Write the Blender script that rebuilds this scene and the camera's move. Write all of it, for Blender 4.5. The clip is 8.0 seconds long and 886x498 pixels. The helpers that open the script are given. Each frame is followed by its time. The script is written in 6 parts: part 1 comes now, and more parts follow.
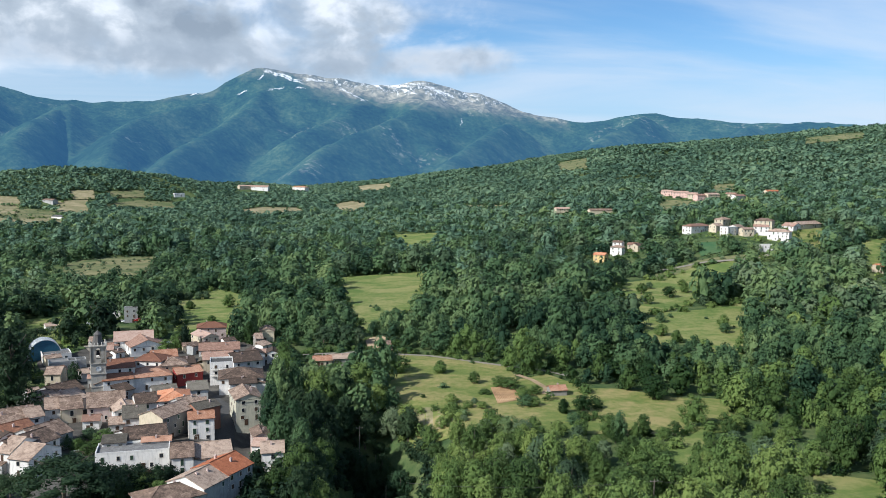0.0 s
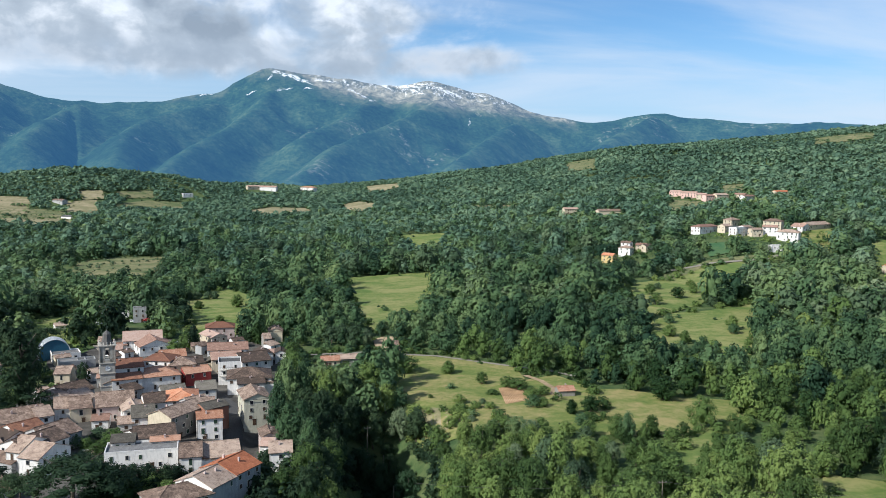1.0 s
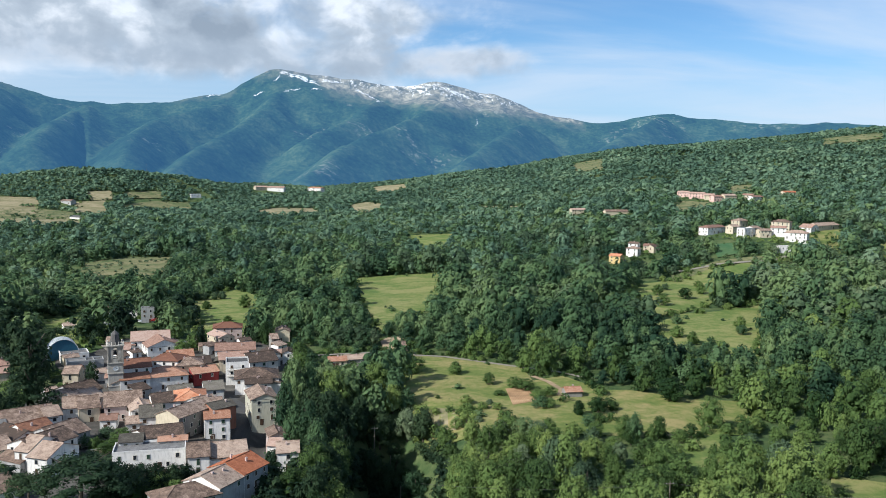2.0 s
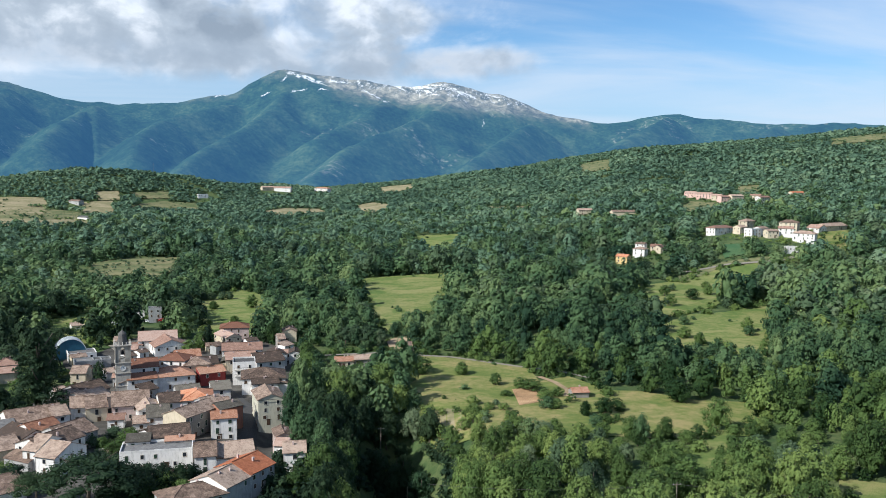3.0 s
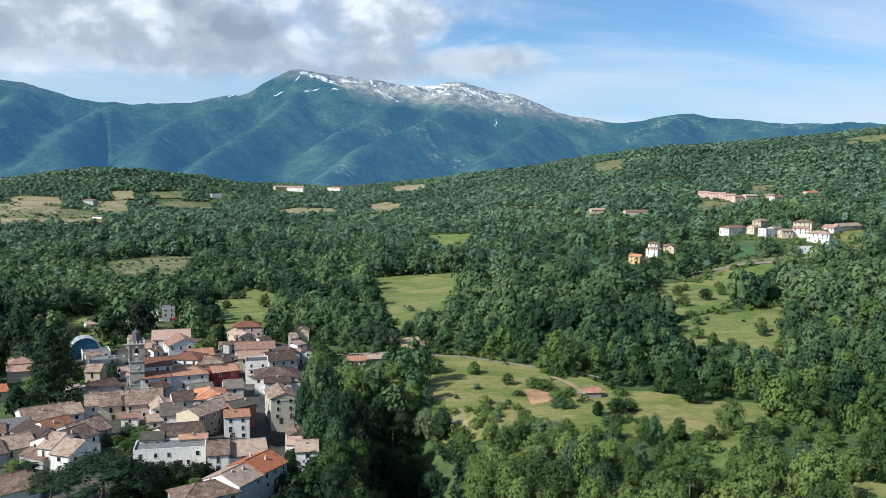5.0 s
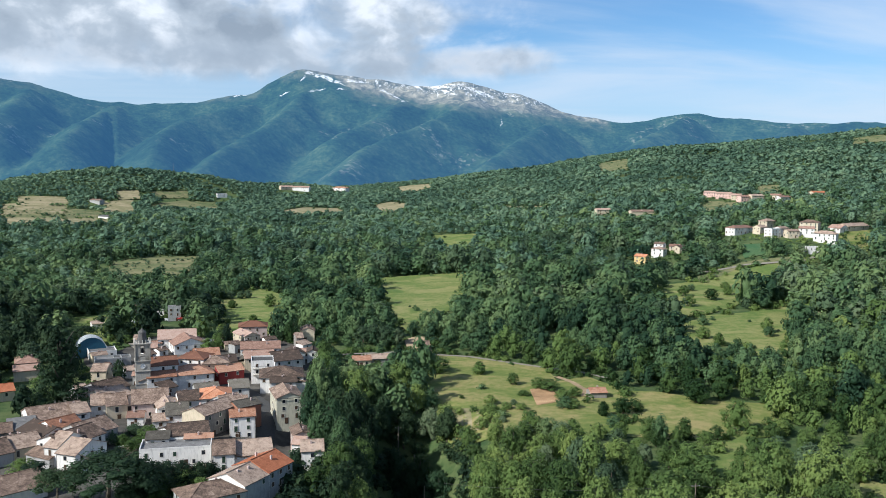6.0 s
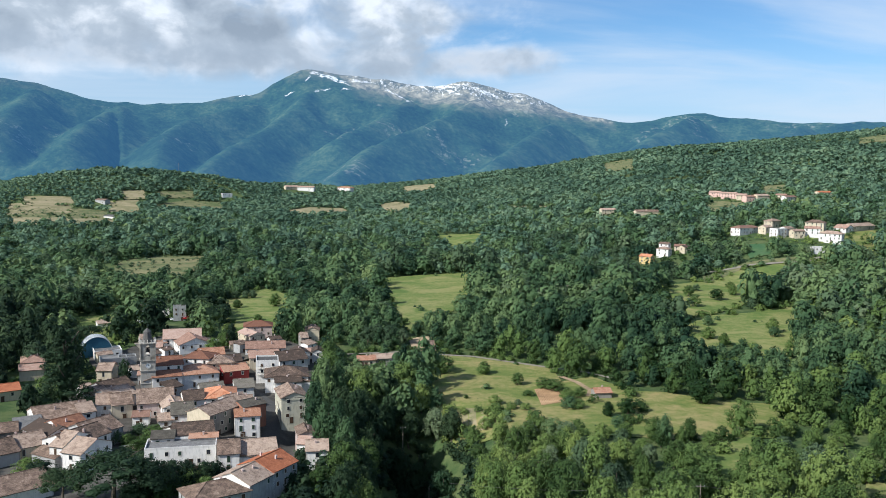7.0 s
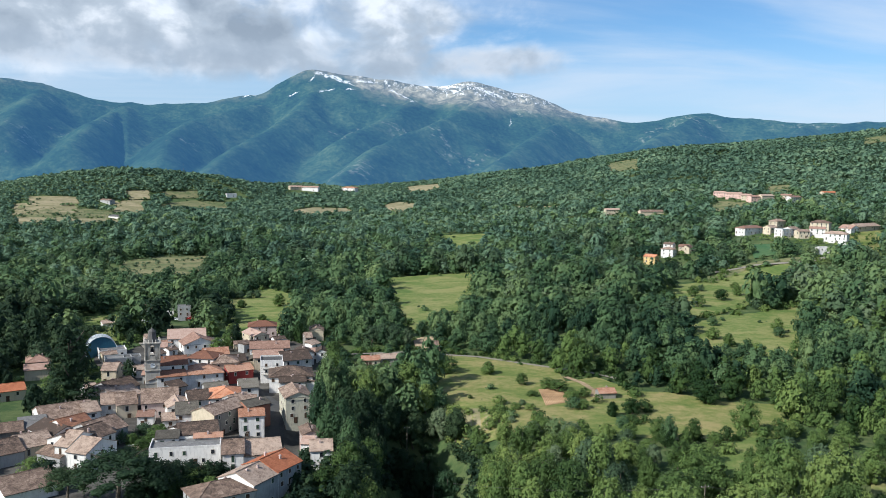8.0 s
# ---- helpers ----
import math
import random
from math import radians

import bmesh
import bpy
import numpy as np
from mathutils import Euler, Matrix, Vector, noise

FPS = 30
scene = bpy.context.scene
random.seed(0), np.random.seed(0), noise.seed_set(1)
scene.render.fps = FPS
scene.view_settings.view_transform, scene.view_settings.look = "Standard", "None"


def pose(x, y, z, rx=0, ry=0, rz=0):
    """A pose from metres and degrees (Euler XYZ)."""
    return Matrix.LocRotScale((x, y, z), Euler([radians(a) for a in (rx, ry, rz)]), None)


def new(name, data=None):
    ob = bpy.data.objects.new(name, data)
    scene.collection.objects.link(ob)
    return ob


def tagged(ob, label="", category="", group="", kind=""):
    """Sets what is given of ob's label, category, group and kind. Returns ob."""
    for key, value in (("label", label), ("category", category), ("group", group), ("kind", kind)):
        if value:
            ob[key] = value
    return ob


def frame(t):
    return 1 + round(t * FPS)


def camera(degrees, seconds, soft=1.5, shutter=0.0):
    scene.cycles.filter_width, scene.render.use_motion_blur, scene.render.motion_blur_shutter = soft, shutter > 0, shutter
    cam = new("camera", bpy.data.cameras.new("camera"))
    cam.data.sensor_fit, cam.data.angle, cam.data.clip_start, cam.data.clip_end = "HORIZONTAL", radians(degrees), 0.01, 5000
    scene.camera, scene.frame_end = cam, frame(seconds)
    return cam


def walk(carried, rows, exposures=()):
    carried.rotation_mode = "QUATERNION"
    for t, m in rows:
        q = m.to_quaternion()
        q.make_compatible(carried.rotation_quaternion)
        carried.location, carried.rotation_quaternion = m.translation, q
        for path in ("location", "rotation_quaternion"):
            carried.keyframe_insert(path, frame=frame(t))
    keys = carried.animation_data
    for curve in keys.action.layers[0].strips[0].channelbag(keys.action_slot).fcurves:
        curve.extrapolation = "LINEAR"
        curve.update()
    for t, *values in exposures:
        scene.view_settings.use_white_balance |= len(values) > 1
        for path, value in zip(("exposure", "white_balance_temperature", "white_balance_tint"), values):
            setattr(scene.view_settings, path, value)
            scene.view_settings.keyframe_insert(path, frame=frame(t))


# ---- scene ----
cam = camera(54.4, 8.0, soft=0.7)
EYE = 90.0
ROWS = [
    (0.0, -1.790, -5.330, 0.755),
    (0.5, -1.522, -5.328, 0.755),
    (1.0, -1.260, -5.316, 0.755),
    (1.5, -1.014, -5.300, 0.755),
    (3.0, -0.341, -5.268, 0.755),
    (3.5, -0.134, -5.279, 0.755),
    (4.0, 0.072, -5.285, 0.755),
    (4.5, 0.279, -5.292, 0.755),
    (6.0, 0.839, -5.314, 0.755),
    (6.5, 0.985, -5.315, 0.755),
    (7.0, 1.155, -5.325, 0.755),
    (7.5, 1.297, -5.318, 0.755),
    (8.0, 1.435, -5.320, 0.755),
]
walk(cam, [(t, pose(0, 0, EYE, 90 + pitch, 0, yaw) @ pose(0, 0, 0, 0, 0, roll)) for t, yaw, pitch, roll in ROWS], [(0.0, 0.36, 5900, 9), (8.0, 0.36, 5900, 9)])

# ---- sky and sun ----
SUN_EL, SUN_TO = 37.0, Vector((-0.81, -0.585, 0)).normalized()
sun = new("sun", bpy.data.lights.new("sun", "SUN"))
sun.data.energy, sun.data.angle, sun.data.color = 5.0, radians(0.55), (1.0, 0.93, 0.82)
sun_dir = SUN_TO * math.cos(radians(SUN_EL)) + Vector((0, 0, math.sin(radians(SUN_EL))))
sun.matrix_world = Matrix.Translation((0, 0, 400)) @ sun_dir.to_track_quat("Z", "Y").to_matrix().to_4x4()

world = bpy.data.worlds.new("sky")
scene.world = world
world.use_nodes = True


class Nodes:
    """A short way to write node trees: n(type, inputs, settings) gives the node's first output."""

    def __init__(self, tree):
        self.tree = tree
        tree.nodes.clear()

    def node(self, kind, ins=None, **settings):
        nd = self.tree.nodes.new(kind)
        if "operation" in settings:
            nd.operation, nd.use_clamp = settings["operation"], settings.get("use_clamp", False)
        if "data_type" in settings:
            nd.data_type, nd.blend_type = settings["data_type"], settings["blend_type"]
        if "interpolation_type" in settings:
            nd.interpolation_type = settings["interpolation_type"]
        if "attribute_name" in settings:
            nd.attribute_name = settings["attribute_name"]
        for key, value in (ins or {}).items():
            if isinstance(value, bpy.types.NodeSocket):
                self.tree.links.new(value, nd.inputs[key])
            else:
                nd.inputs[key].default_value = value
        return nd

    def __call__(self, kind, ins=None, out=0, **settings):
        outs = self.node(kind, ins, **settings).outputs
        return outs[out] if len(outs) else None

    def maths(self, op, a, b=0.0, c=0.0, clamp=False):
        return self("ShaderNodeMath", {0: a, 1: b, 2: c}, operation=op, use_clamp=clamp)

    def noise(self, vec, scale, detail=4.0, rough=0.55, distortion=0.0):
        return self("ShaderNodeTexNoise", {"Vector": vec, "Scale": scale, "Detail": detail, "Roughness": rough, "Distortion": distortion})

    def ramp(self, fac, *stops):
        nd = self.node("ShaderNodeValToRGB", {0: fac})
        els = nd.color_ramp.elements
        while len(els) < len(stops):
            els.new(0.5)
        for el, (p, c) in zip(els, stops):
            el.position = p
            el.color = (*c, 1) if isinstance(c, tuple) else (c, c, c, 1)
        return nd.outputs[0]

    def mix(self, fac, a, b, blend="MIX"):
        ins = {0: fac, 6: (*a, 1) if isinstance(a, tuple) else a, 7: (*b, 1) if isinstance(b, tuple) else b}
        return self("ShaderNodeMix", ins, 2, data_type="RGBA", blend_type=blend)

    def span(self, v, a, b, c=0.0, d=1.0):
        return self("ShaderNodeMapRange", {0: v, 1: a, 2: b, 3: c, 4: d}, interpolation_type="SMOOTHSTEP")


n = Nodes(world.node_tree)
heaven = n.node("ShaderNodeTexSky")
heaven.sky_type, heaven.sun_disc, heaven.altitude = "NISHITA", False, 600
heaven.sun_elevation, heaven.sun_rotation = radians(SUN_EL), math.atan2(SUN_TO.x, SUN_TO.y)
heaven.air_density, heaven.dust_density, heaven.ozone_density = 1.0, 0.6, 1.4
sky = heaven.outputs[0]
gen = n("ShaderNodeTexCoord", out=0)
part3 = n.node("ShaderNodeSeparateXYZ", {0: gen})
gx, gy, gz = part3.outputs[0], part3.outputs[1], part3.outputs[2]
# a cloud deck seen in perspective: directions spread over a level sheet
up = n.maths("ADD", n.maths("MAXIMUM", gz, 0.0), 0.10)
deck = n("ShaderNodeCombineXYZ", {0: n.maths("DIVIDE", gx, up), 1: n.maths("DIVIDE", gy, up), 2: 0.0})
flat = n("ShaderNodeCombineXYZ", {0: gx, 1: n.maths("MULTIPLY", gz, 1.45), 2: gy})
billow = n.noise(flat, 9.5, 9.0, 0.57, 0.35)
broad = n.noise(flat, 3.1, 3.0, 0.5)
edge = n.maths("ADD", gx, n.maths("MULTIPLY", n.maths("SUBTRACT", broad, 0.5), 0.35))
bank = n.maths("MULTIPLY", n.span(edge, 0.05, -0.09), n.maths("MULTIPLY", n.span(gz, 0.072, 0.118), n.span(gz, 0.42, 0.26)))
low = n.maths("MULTIPLY", n.maths("MULTIPLY", n.span(edge, 0.20, 0.05), n.span(gz, 0.092, 0.112)), n.span(gz, 0.150, 0.125))
cover = n.maths("ADD", n.maths("MULTIPLY", n.maths("MAXIMUM", bank, n.maths("MULTIPLY", low, 0.72)), 0.46), n.maths("MULTIPLY", billow, 0.9))
cumulus = n.span(cover, 0.53, 0.92)
wisp = n.noise(n("ShaderNodeMapping", {0: deck, 2: (0, 0, 0.5), 3: (0.5, 1.0, 1.0)}), 0.55, 7.0, 0.55, 0.9)
cirrus = n.maths("MULTIPLY", n.span(wisp, 0.36, 0.70), 0.64)
body = n.noise(flat, 15.0, 6.0, 0.5, 0.2)
lit = n.ramp(n.maths("SUBTRACT", body, n.maths("MULTIPLY", n.span(cover, 0.80, 1.05), 0.13)), (0.23, (3.5, 4.1, 4.8)), (0.44, (5.6, 6.2, 6.8)), (0.57, (9.8, 10.0, 10.2)))
lit = n.mix(n.maths("MULTIPLY", low, 0.55), lit, (4.4, 5.1, 5.9))
blue = n.mix(1.0, sky, (0.78, 1.03, 1.22), "MULTIPLY")
blue = n.mix(n.span(gz, 0.17, 0.03, 0.0, 0.62), blue, (5.6, 6.9, 8.6))
colour = n.mix(cirrus, blue, (7.6, 8.2, 8.9))
colour = n.mix(cumulus, colour, lit)
n("ShaderNodeOutputWorld", {0: n("ShaderNodeBackground", {0: colour, 1: 0.077})})

# ---- materials ----
def material(name):
    m = bpy.data.materials.new(name)
    m.use_nodes = True
    return m, Nodes(m.node_tree)


def finish(n, colour, rough=0.8, bump=None, depth=0.02, metal=0.0, spec=0.3):
    ins = {"Base Color": colour, "Roughness": rough, "Metallic": metal, "Specular IOR Level": spec}
    if bump is not None:
        ins["Normal"] = n("ShaderNodeBump", {"Height": bump, "Distance": depth, "Strength": 0.8})
    n("ShaderNodeOutputMaterial", {0: n("ShaderNodeBsdfPrincipled", ins)})


def place(n):
    return n("ShaderNodeNewGeometry", out=0)


def leaf_material(name, dark, mid, light):
    m, n = material(name)
    tint = n("ShaderNodeAttribute", out=2, attribute_name="tint")
    own = n("ShaderNodeObjectInfo", out=5)
    isle = n("ShaderNodeNewGeometry", out=8)
    big = n.noise(place(n), 0.021, 3.0)
    broad = n.noise(place(n), 0.0055, 2.0)
    small = n.noise(place(n), 0.9, 3.0, 0.65)
    v = n.maths("ADD", n.maths("MULTIPLY", n.maths("FRACT", n.maths("ADD", tint, own)), 0.56), n.maths("MULTIPLY", isle, 0.11))
    v = n.maths("ADD", v, n.maths("MULTIPLY", n.maths("SUBTRACT", big, 0.56), 0.85))
    v = n.maths("ADD", v, n.maths("MULTIPLY", n.maths("SUBTRACT", broad, 0.46), 1.15))
    v = n.maths("ADD", v, n.maths("MULTIPLY", n.maths("SUBTRACT", small, 0.47), 0.36))
    col = n.ramp(v, (0.0, dark), (0.42, mid), (0.95, light))
    diff = n("ShaderNodeBsdfPrincipled", {"Base Color": col, "Roughness": 0.6, "Specular IOR Level": 0.12, "Normal": n("ShaderNodeBump", {"Height": n.noise(place(n), 0.8, 4.0, 0.7), "Distance": 0.9, "Strength": 0.8})})
    trans = n("ShaderNodeBsdfTranslucent", {0: n.mix(0.5, col, light)})
    n("ShaderNodeOutputMaterial", {0: n("ShaderNodeMixShader", {0: 0.22, 1: diff, 2: trans})})
    return m


LEAF = leaf_material("broad leaves", (0.018, 0.044, 0.014), (0.106, 0.168, 0.048), (0.265, 0.330, 0.092))
# far leaves: distance haze is put into the colour, paler and bluer
LEAF_HAZE = leaf_material("far leaves tinted with haze", (0.064, 0.120, 0.080), (0.120, 0.200, 0.122), (0.212, 0.292, 0.168))
# hue between the near leaves and the haze-tinted far ones
LEAF_MID = leaf_material("mixed woodland leaves", (0.019, 0.048, 0.026), (0.079, 0.141, 0.061), (0.212, 0.280, 0.110))
# for real conifers, and for gully trees whose shade is put into the colour
LEAF_DARK = leaf_material("conifer needles and shaded leaves", (0.012, 0.028, 0.015), (0.029, 0.056, 0.026), (0.066, 0.102, 0.043))
LEAF_PALE = leaf_material("willow and olive leaves", (0.035, 0.065, 0.035), (0.090, 0.140, 0.070), (0.190, 0.240, 0.130))

BARK, n = material("bark")
finish(n, n.ramp(n.noise(place(n), 3.0, 5.0), (0.3, (0.05, 0.04, 0.03)), (0.75, (0.16, 0.13, 0.10))), 0.9, n.noise(place(n), 6.0), 0.05)


def turf(name, a, b, c):
    m, n = material(name)
    p = place(n)
    v = n.maths("ADD", n.maths("MULTIPLY", n.noise(n("ShaderNodeMapping", {0: p, 3: (1.0, 1.7, 1.0)}), 0.03, 6.0, 0.62, 0.9), 0.72), n.maths("MULTIPLY", n.noise(p, 0.35, 5.0, 0.7), 0.40))
    col = n.ramp(v, (0.38, a), (0.52, b), (0.66, c))
    finish(n, col, 0.9, n.noise(p, 1.6, 5.0, 0.7), 0.25, spec=0.1)
    return m


GROUND = turf("woodland floor", (0.028, 0.056, 0.022), (0.056, 0.092, 0.034), (0.105, 0.130, 0.052))
TURF = {
    "grass": turf("meadow grass", (0.090, 0.136, 0.034), (0.154, 0.182, 0.053), (0.285, 0.242, 0.104)),
    "lush": turf("green meadow grass", (0.076, 0.130, 0.034), (0.134, 0.176, 0.050), (0.240, 0.235, 0.092)),
    "hay": turf("mown hay", (0.130, 0.140, 0.065), (0.215, 0.195, 0.105), (0.310, 0.265, 0.160)),
    "dry": turf("dry grass", (0.070, 0.102, 0.042), (0.122, 0.140, 0.062), (0.220, 0.202, 0.105)),
    "crop": turf("green crop", (0.040, 0.100, 0.045), (0.055, 0.120, 0.052), (0.085, 0.140, 0.060)),
    "soil": turf("tilled soil", (0.235, 0.150, 0.080), (0.350, 0.225, 0.125), (0.460, 0.315, 0.185)),
    "bank": turf("bare earth bank", (0.190, 0.150, 0.090), (0.320, 0.235, 0.145), (0.430, 0.330, 0.215)),
    "yard": turf("village ground", (0.045, 0.042, 0.037), (0.072, 0.067, 0.059), (0.120, 0.112, 0.098)),
}

ROCKS, n = material("mountain slopes with haze glow")
p = place(n)
geo = n.node("ShaderNodeSeparateXYZ", {0: p})
geo_x, geo_z = geo.outputs[0], geo.outputs[2]
woods = n.ramp(n.maths("ADD", n.maths("MULTIPLY", n.noise(p, 0.0055, 5.0, 0.6), 0.55), n.maths("MULTIPLY", n.noise(p, 0.05, 5.0, 0.75), 0.55)), (0.42, (0.008, 0.022, 0.015)), (0.55, (0.022, 0.050, 0.027)), (0.70, (0.066, 0.100, 0.050)))
stone = n.ramp(n.noise(n("ShaderNodeMapping", {0: p, 2: (0, 0.5, 0.4)}), 0.021, 9.0, 0.72, 0.6), (0.36, (0.066, 0.072, 0.054)), (0.50, (0.165, 0.156, 0.112)), (0.66, (0.380, 0.345, 0.255)))
pasture = n.ramp(n.noise(p, 0.014, 6.0, 0.7), (0.40, (0.030, 0.052, 0.034)), (0.62, (0.105, 0.122, 0.070)))
# how far down the bare rock reaches, in kilometres, from west to east along the range
reach = n.ramp(n("ShaderNodeMapRange", {0: geo_x, 1: -2000.0, 2: 2000.0}), (0.0, 0.475), (0.15, 0.46), (0.20, 0.44), (0.25, 0.465), (0.268, 0.565), (0.345, 0.540), (0.37, 0.465), (0.43, 0.425), (0.495, 0.41), (0.55, 0.375), (0.61, 0.368), (0.66, 0.33), (0.69, 0.33), (0.71, 0.60))
wander = n.maths("MULTIPLY", n.maths("SUBTRACT", n.noise(p, 0.006, 7.0, 0.68), 0.5), 150.0)
over_line = n.maths("ADD", n.maths("SUBTRACT", geo_z, n.maths("MULTIPLY", reach, 1000.0)), wander)
colour = n.mix(n.span(over_line, -55.0, -10.0), woods, pasture)
colour = n.mix(n.span(over_line, -14.0, 22.0), colour, stone)
# scree and clearings low on the slopes
scree = n.maths("MULTIPLY", n.span(n.noise(p, 0.0032, 3.0, 0.5), 0.57, 0.64), n.span(n.noise(p, 0.03, 6.0, 0.75), 0.53, 0.62))
colour = n.mix(n.maths("MULTIPLY", scree, 0.55), colour, (0.26, 0.26, 0.20))
# snow lies in drifts that run down the gullies: middle, run along and up, half width
wob = n.maths("MULTIPLY", n.maths("SUBTRACT", n.noise(p, 0.016, 7.0, 0.72), 0.5), 75.0)
wob2 = n.maths("MULTIPLY", n.maths("SUBTRACT", n.noise(p, 0.023, 7.0, 0.72), 0.47), 62.0)
sx, sz = n.maths("ADD", geo_x, wob), n.maths("ADD", geo_z, wob2)
snow = None
for cx, cz, dx, dz, wide in ((-675, 545, 95, -24, 10), (-640, 528, 80, -26, 7), (-775, 535, 8, 20, 7), (-700, 475, 36, 6, 6), (-585, 480, 24, 5, 5), (-850, 445, 30, 10, 5), (-520, 528, 60, -5, 8), (-330, 455, 75, -40, 5), (-205, 500, 40, -22, 11), (-100, 510, 85, -4, 9), (-60, 480, 60, -18, 8), (85, 492, 50, -30, 10), (140, 470, 44, -22, 6), (270, 470, 50, -8, 6), (215, 322, 7, 22, 5), (-1390, 405, 40, 0, 4), (-1090, 445, 35, 8, 4), (-20, 520, 50, -3, 6)):
    ln = math.hypot(dx, dz)
    ux, uz = dx / ln, dz / ln
    rx, rz = n.maths("SUBTRACT", sx, cx), n.maths("SUBTRACT", sz, cz)
    along = n.maths("DIVIDE", n.maths("ADD", n.maths("MULTIPLY", rx, ux), n.maths("MULTIPLY", rz, uz)), ln)
    across = n.maths("DIVIDE", n.maths("SUBTRACT", n.maths("MULTIPLY", rz, ux), n.maths("MULTIPLY", rx, uz)), wide * 0.62)
    drift = n.span(n.maths("ADD", n.maths("MULTIPLY", along, along), n.maths("MULTIPLY", across, across)), 1.3, 0.35)
    snow = drift if snow is None else n.maths("MAXIMUM", snow, drift)
streak = n.noise(n("ShaderNodeMapping", {0: p, 2: (0, 0, 0.5), 3: (1.6, 0.5, 1.1)}), 0.045, 5.0, 0.62, 1.2)
snow = n.maths("MULTIPLY", snow, n.span(n.noise(p, 0.05, 4.0, 0.7), 0.40, 0.50))
flecks = n.maths("MULTIPLY", n.span(streak, 0.565, 0.61), n.maths("MULTIPLY", n.span(over_line, 30.0, 75.0), n.span(geo_x, -620.0, -480.0)))
colour = n.mix(n.maths("MAXIMUM", n.maths("MULTIPLY", snow, 0.85), n.maths("MULTIPLY", flecks, 0.7)), colour, (0.72, 0.72, 0.72))
rough_bump = n("ShaderNodeBump", {"Height": n.maths("ADD", n.noise(p, 0.012, 6.0, 0.6), n.maths("MULTIPLY", n.noise(p, 0.055, 5.0, 0.7), 0.35)), "Distance": 13.0, "Strength": 0.6})
slope = n("ShaderNodeBsdfPrincipled", {"Base Color": colour, "Roughness": 0.95, "Specular IOR Level": 0.05, "Normal": rough_bump})
# blue emission over the slopes stands in for the haze of distance
haze_glow = n("ShaderNodeEmission", {0: (0.120, 0.358, 0.725, 1), 1: 0.218})
n("ShaderNodeOutputMaterial", {0: n("ShaderNodeAddShader", {0: slope, 1: haze_glow})})


def plaster(name, c):
    m, n = material(name)
    p = place(n)
    own = n("ShaderNodeObjectInfo", out=5)
    v = n.maths("ADD", n.maths("MULTIPLY", n.noise(p, 0.45, 6.0, 0.68), 0.8), n.maths("MULTIPLY", own, 0.25))
    stain = n.noise(n("ShaderNodeMapping", {0: p, 3: (1.3, 1.3, 0.25)}), 1.1, 5.0, 0.7)
    col = n.ramp(v, (0.25, tuple(k * 0.70 for k in c)), (0.50, c), (0.85, tuple(min(0.85, k * 1.12) for k in c)))
    col = n.mix(n.span(stain, 0.48, 0.74, 0.0, 0.66), col, tuple(k * 0.52 for k in c))
    finish(n, col, 0.88, n.noise(p, 5.0, 4.0), 0.03, spec=0.15)
    return m


WALL = {
    "white": plaster("white plaster", (0.70, 0.68, 0.645)),
    "cream": plaster("cream plaster", (0.55, 0.475, 0.35)),
    "beige": plaster("beige plaster", (0.49, 0.47, 0.37)),
    "grey": plaster("grey plaster", (0.36, 0.36, 0.35)),
    "stone": plaster("bare stone wall", (0.25, 0.235, 0.21)),
    "terra": plaster("terracotta plaster", (0.34, 0.16, 0.105)),
    "pink": plaster("pink plaster", (0.51, 0.40, 0.36)),
    "pinkw": plaster("pale pink plaster", (0.62, 0.42, 0.36)),
    "redwall": plaster("red painted plaster", (0.26, 0.05, 0.045)),
    "yellow": plaster("yellow plaster", (0.58, 0.43, 0.20)),
}


def tiles(name, a, b, c):
    m, n = material(name)
    p = n("ShaderNodeTexCoord", out=3)
    own = n("ShaderNodeObjectInfo", out=5)
    x, y = n("ShaderNodeSeparateXYZ", {0: p}, 0), n("ShaderNodeSeparateXYZ", {0: p}, 1)
    rib = n.maths("SINE", n.maths("MULTIPLY", x, 6.2832 / 0.27))
    course = n.maths("FRACT", n.maths("DIVIDE", y, 0.42))
    blot = n.noise(place(n), 0.55, 6.0, 0.72, 0.5)
    fleck = n.noise(place(n), 1.9, 5.0, 0.85)
    v = n.maths("ADD", n.maths("MULTIPLY", blot, 0.86), n.maths("ADD", n.maths("MULTIPLY", fleck, 0.68), n.maths("MULTIPLY", n.maths("SUBTRACT", own, 0.62), 0.46)))
    col = n.ramp(v, (0.55, a), (0.75, b), (0.98, c))
    col = n.mix(n.maths("MULTIPLY", n.span(rib, -0.2, -0.95), 0.13), col, tuple(k * 0.45 for k in a))
    h = n.maths("ADD", n.maths("MULTIPLY", rib, 0.016), n.maths("ADD", n.maths("MULTIPLY", course, 0.03), n.maths("MULTIPLY", fleck, 0.10)))
    finish(n, col, 0.85, h, 1.0, spec=0.2)
    return m


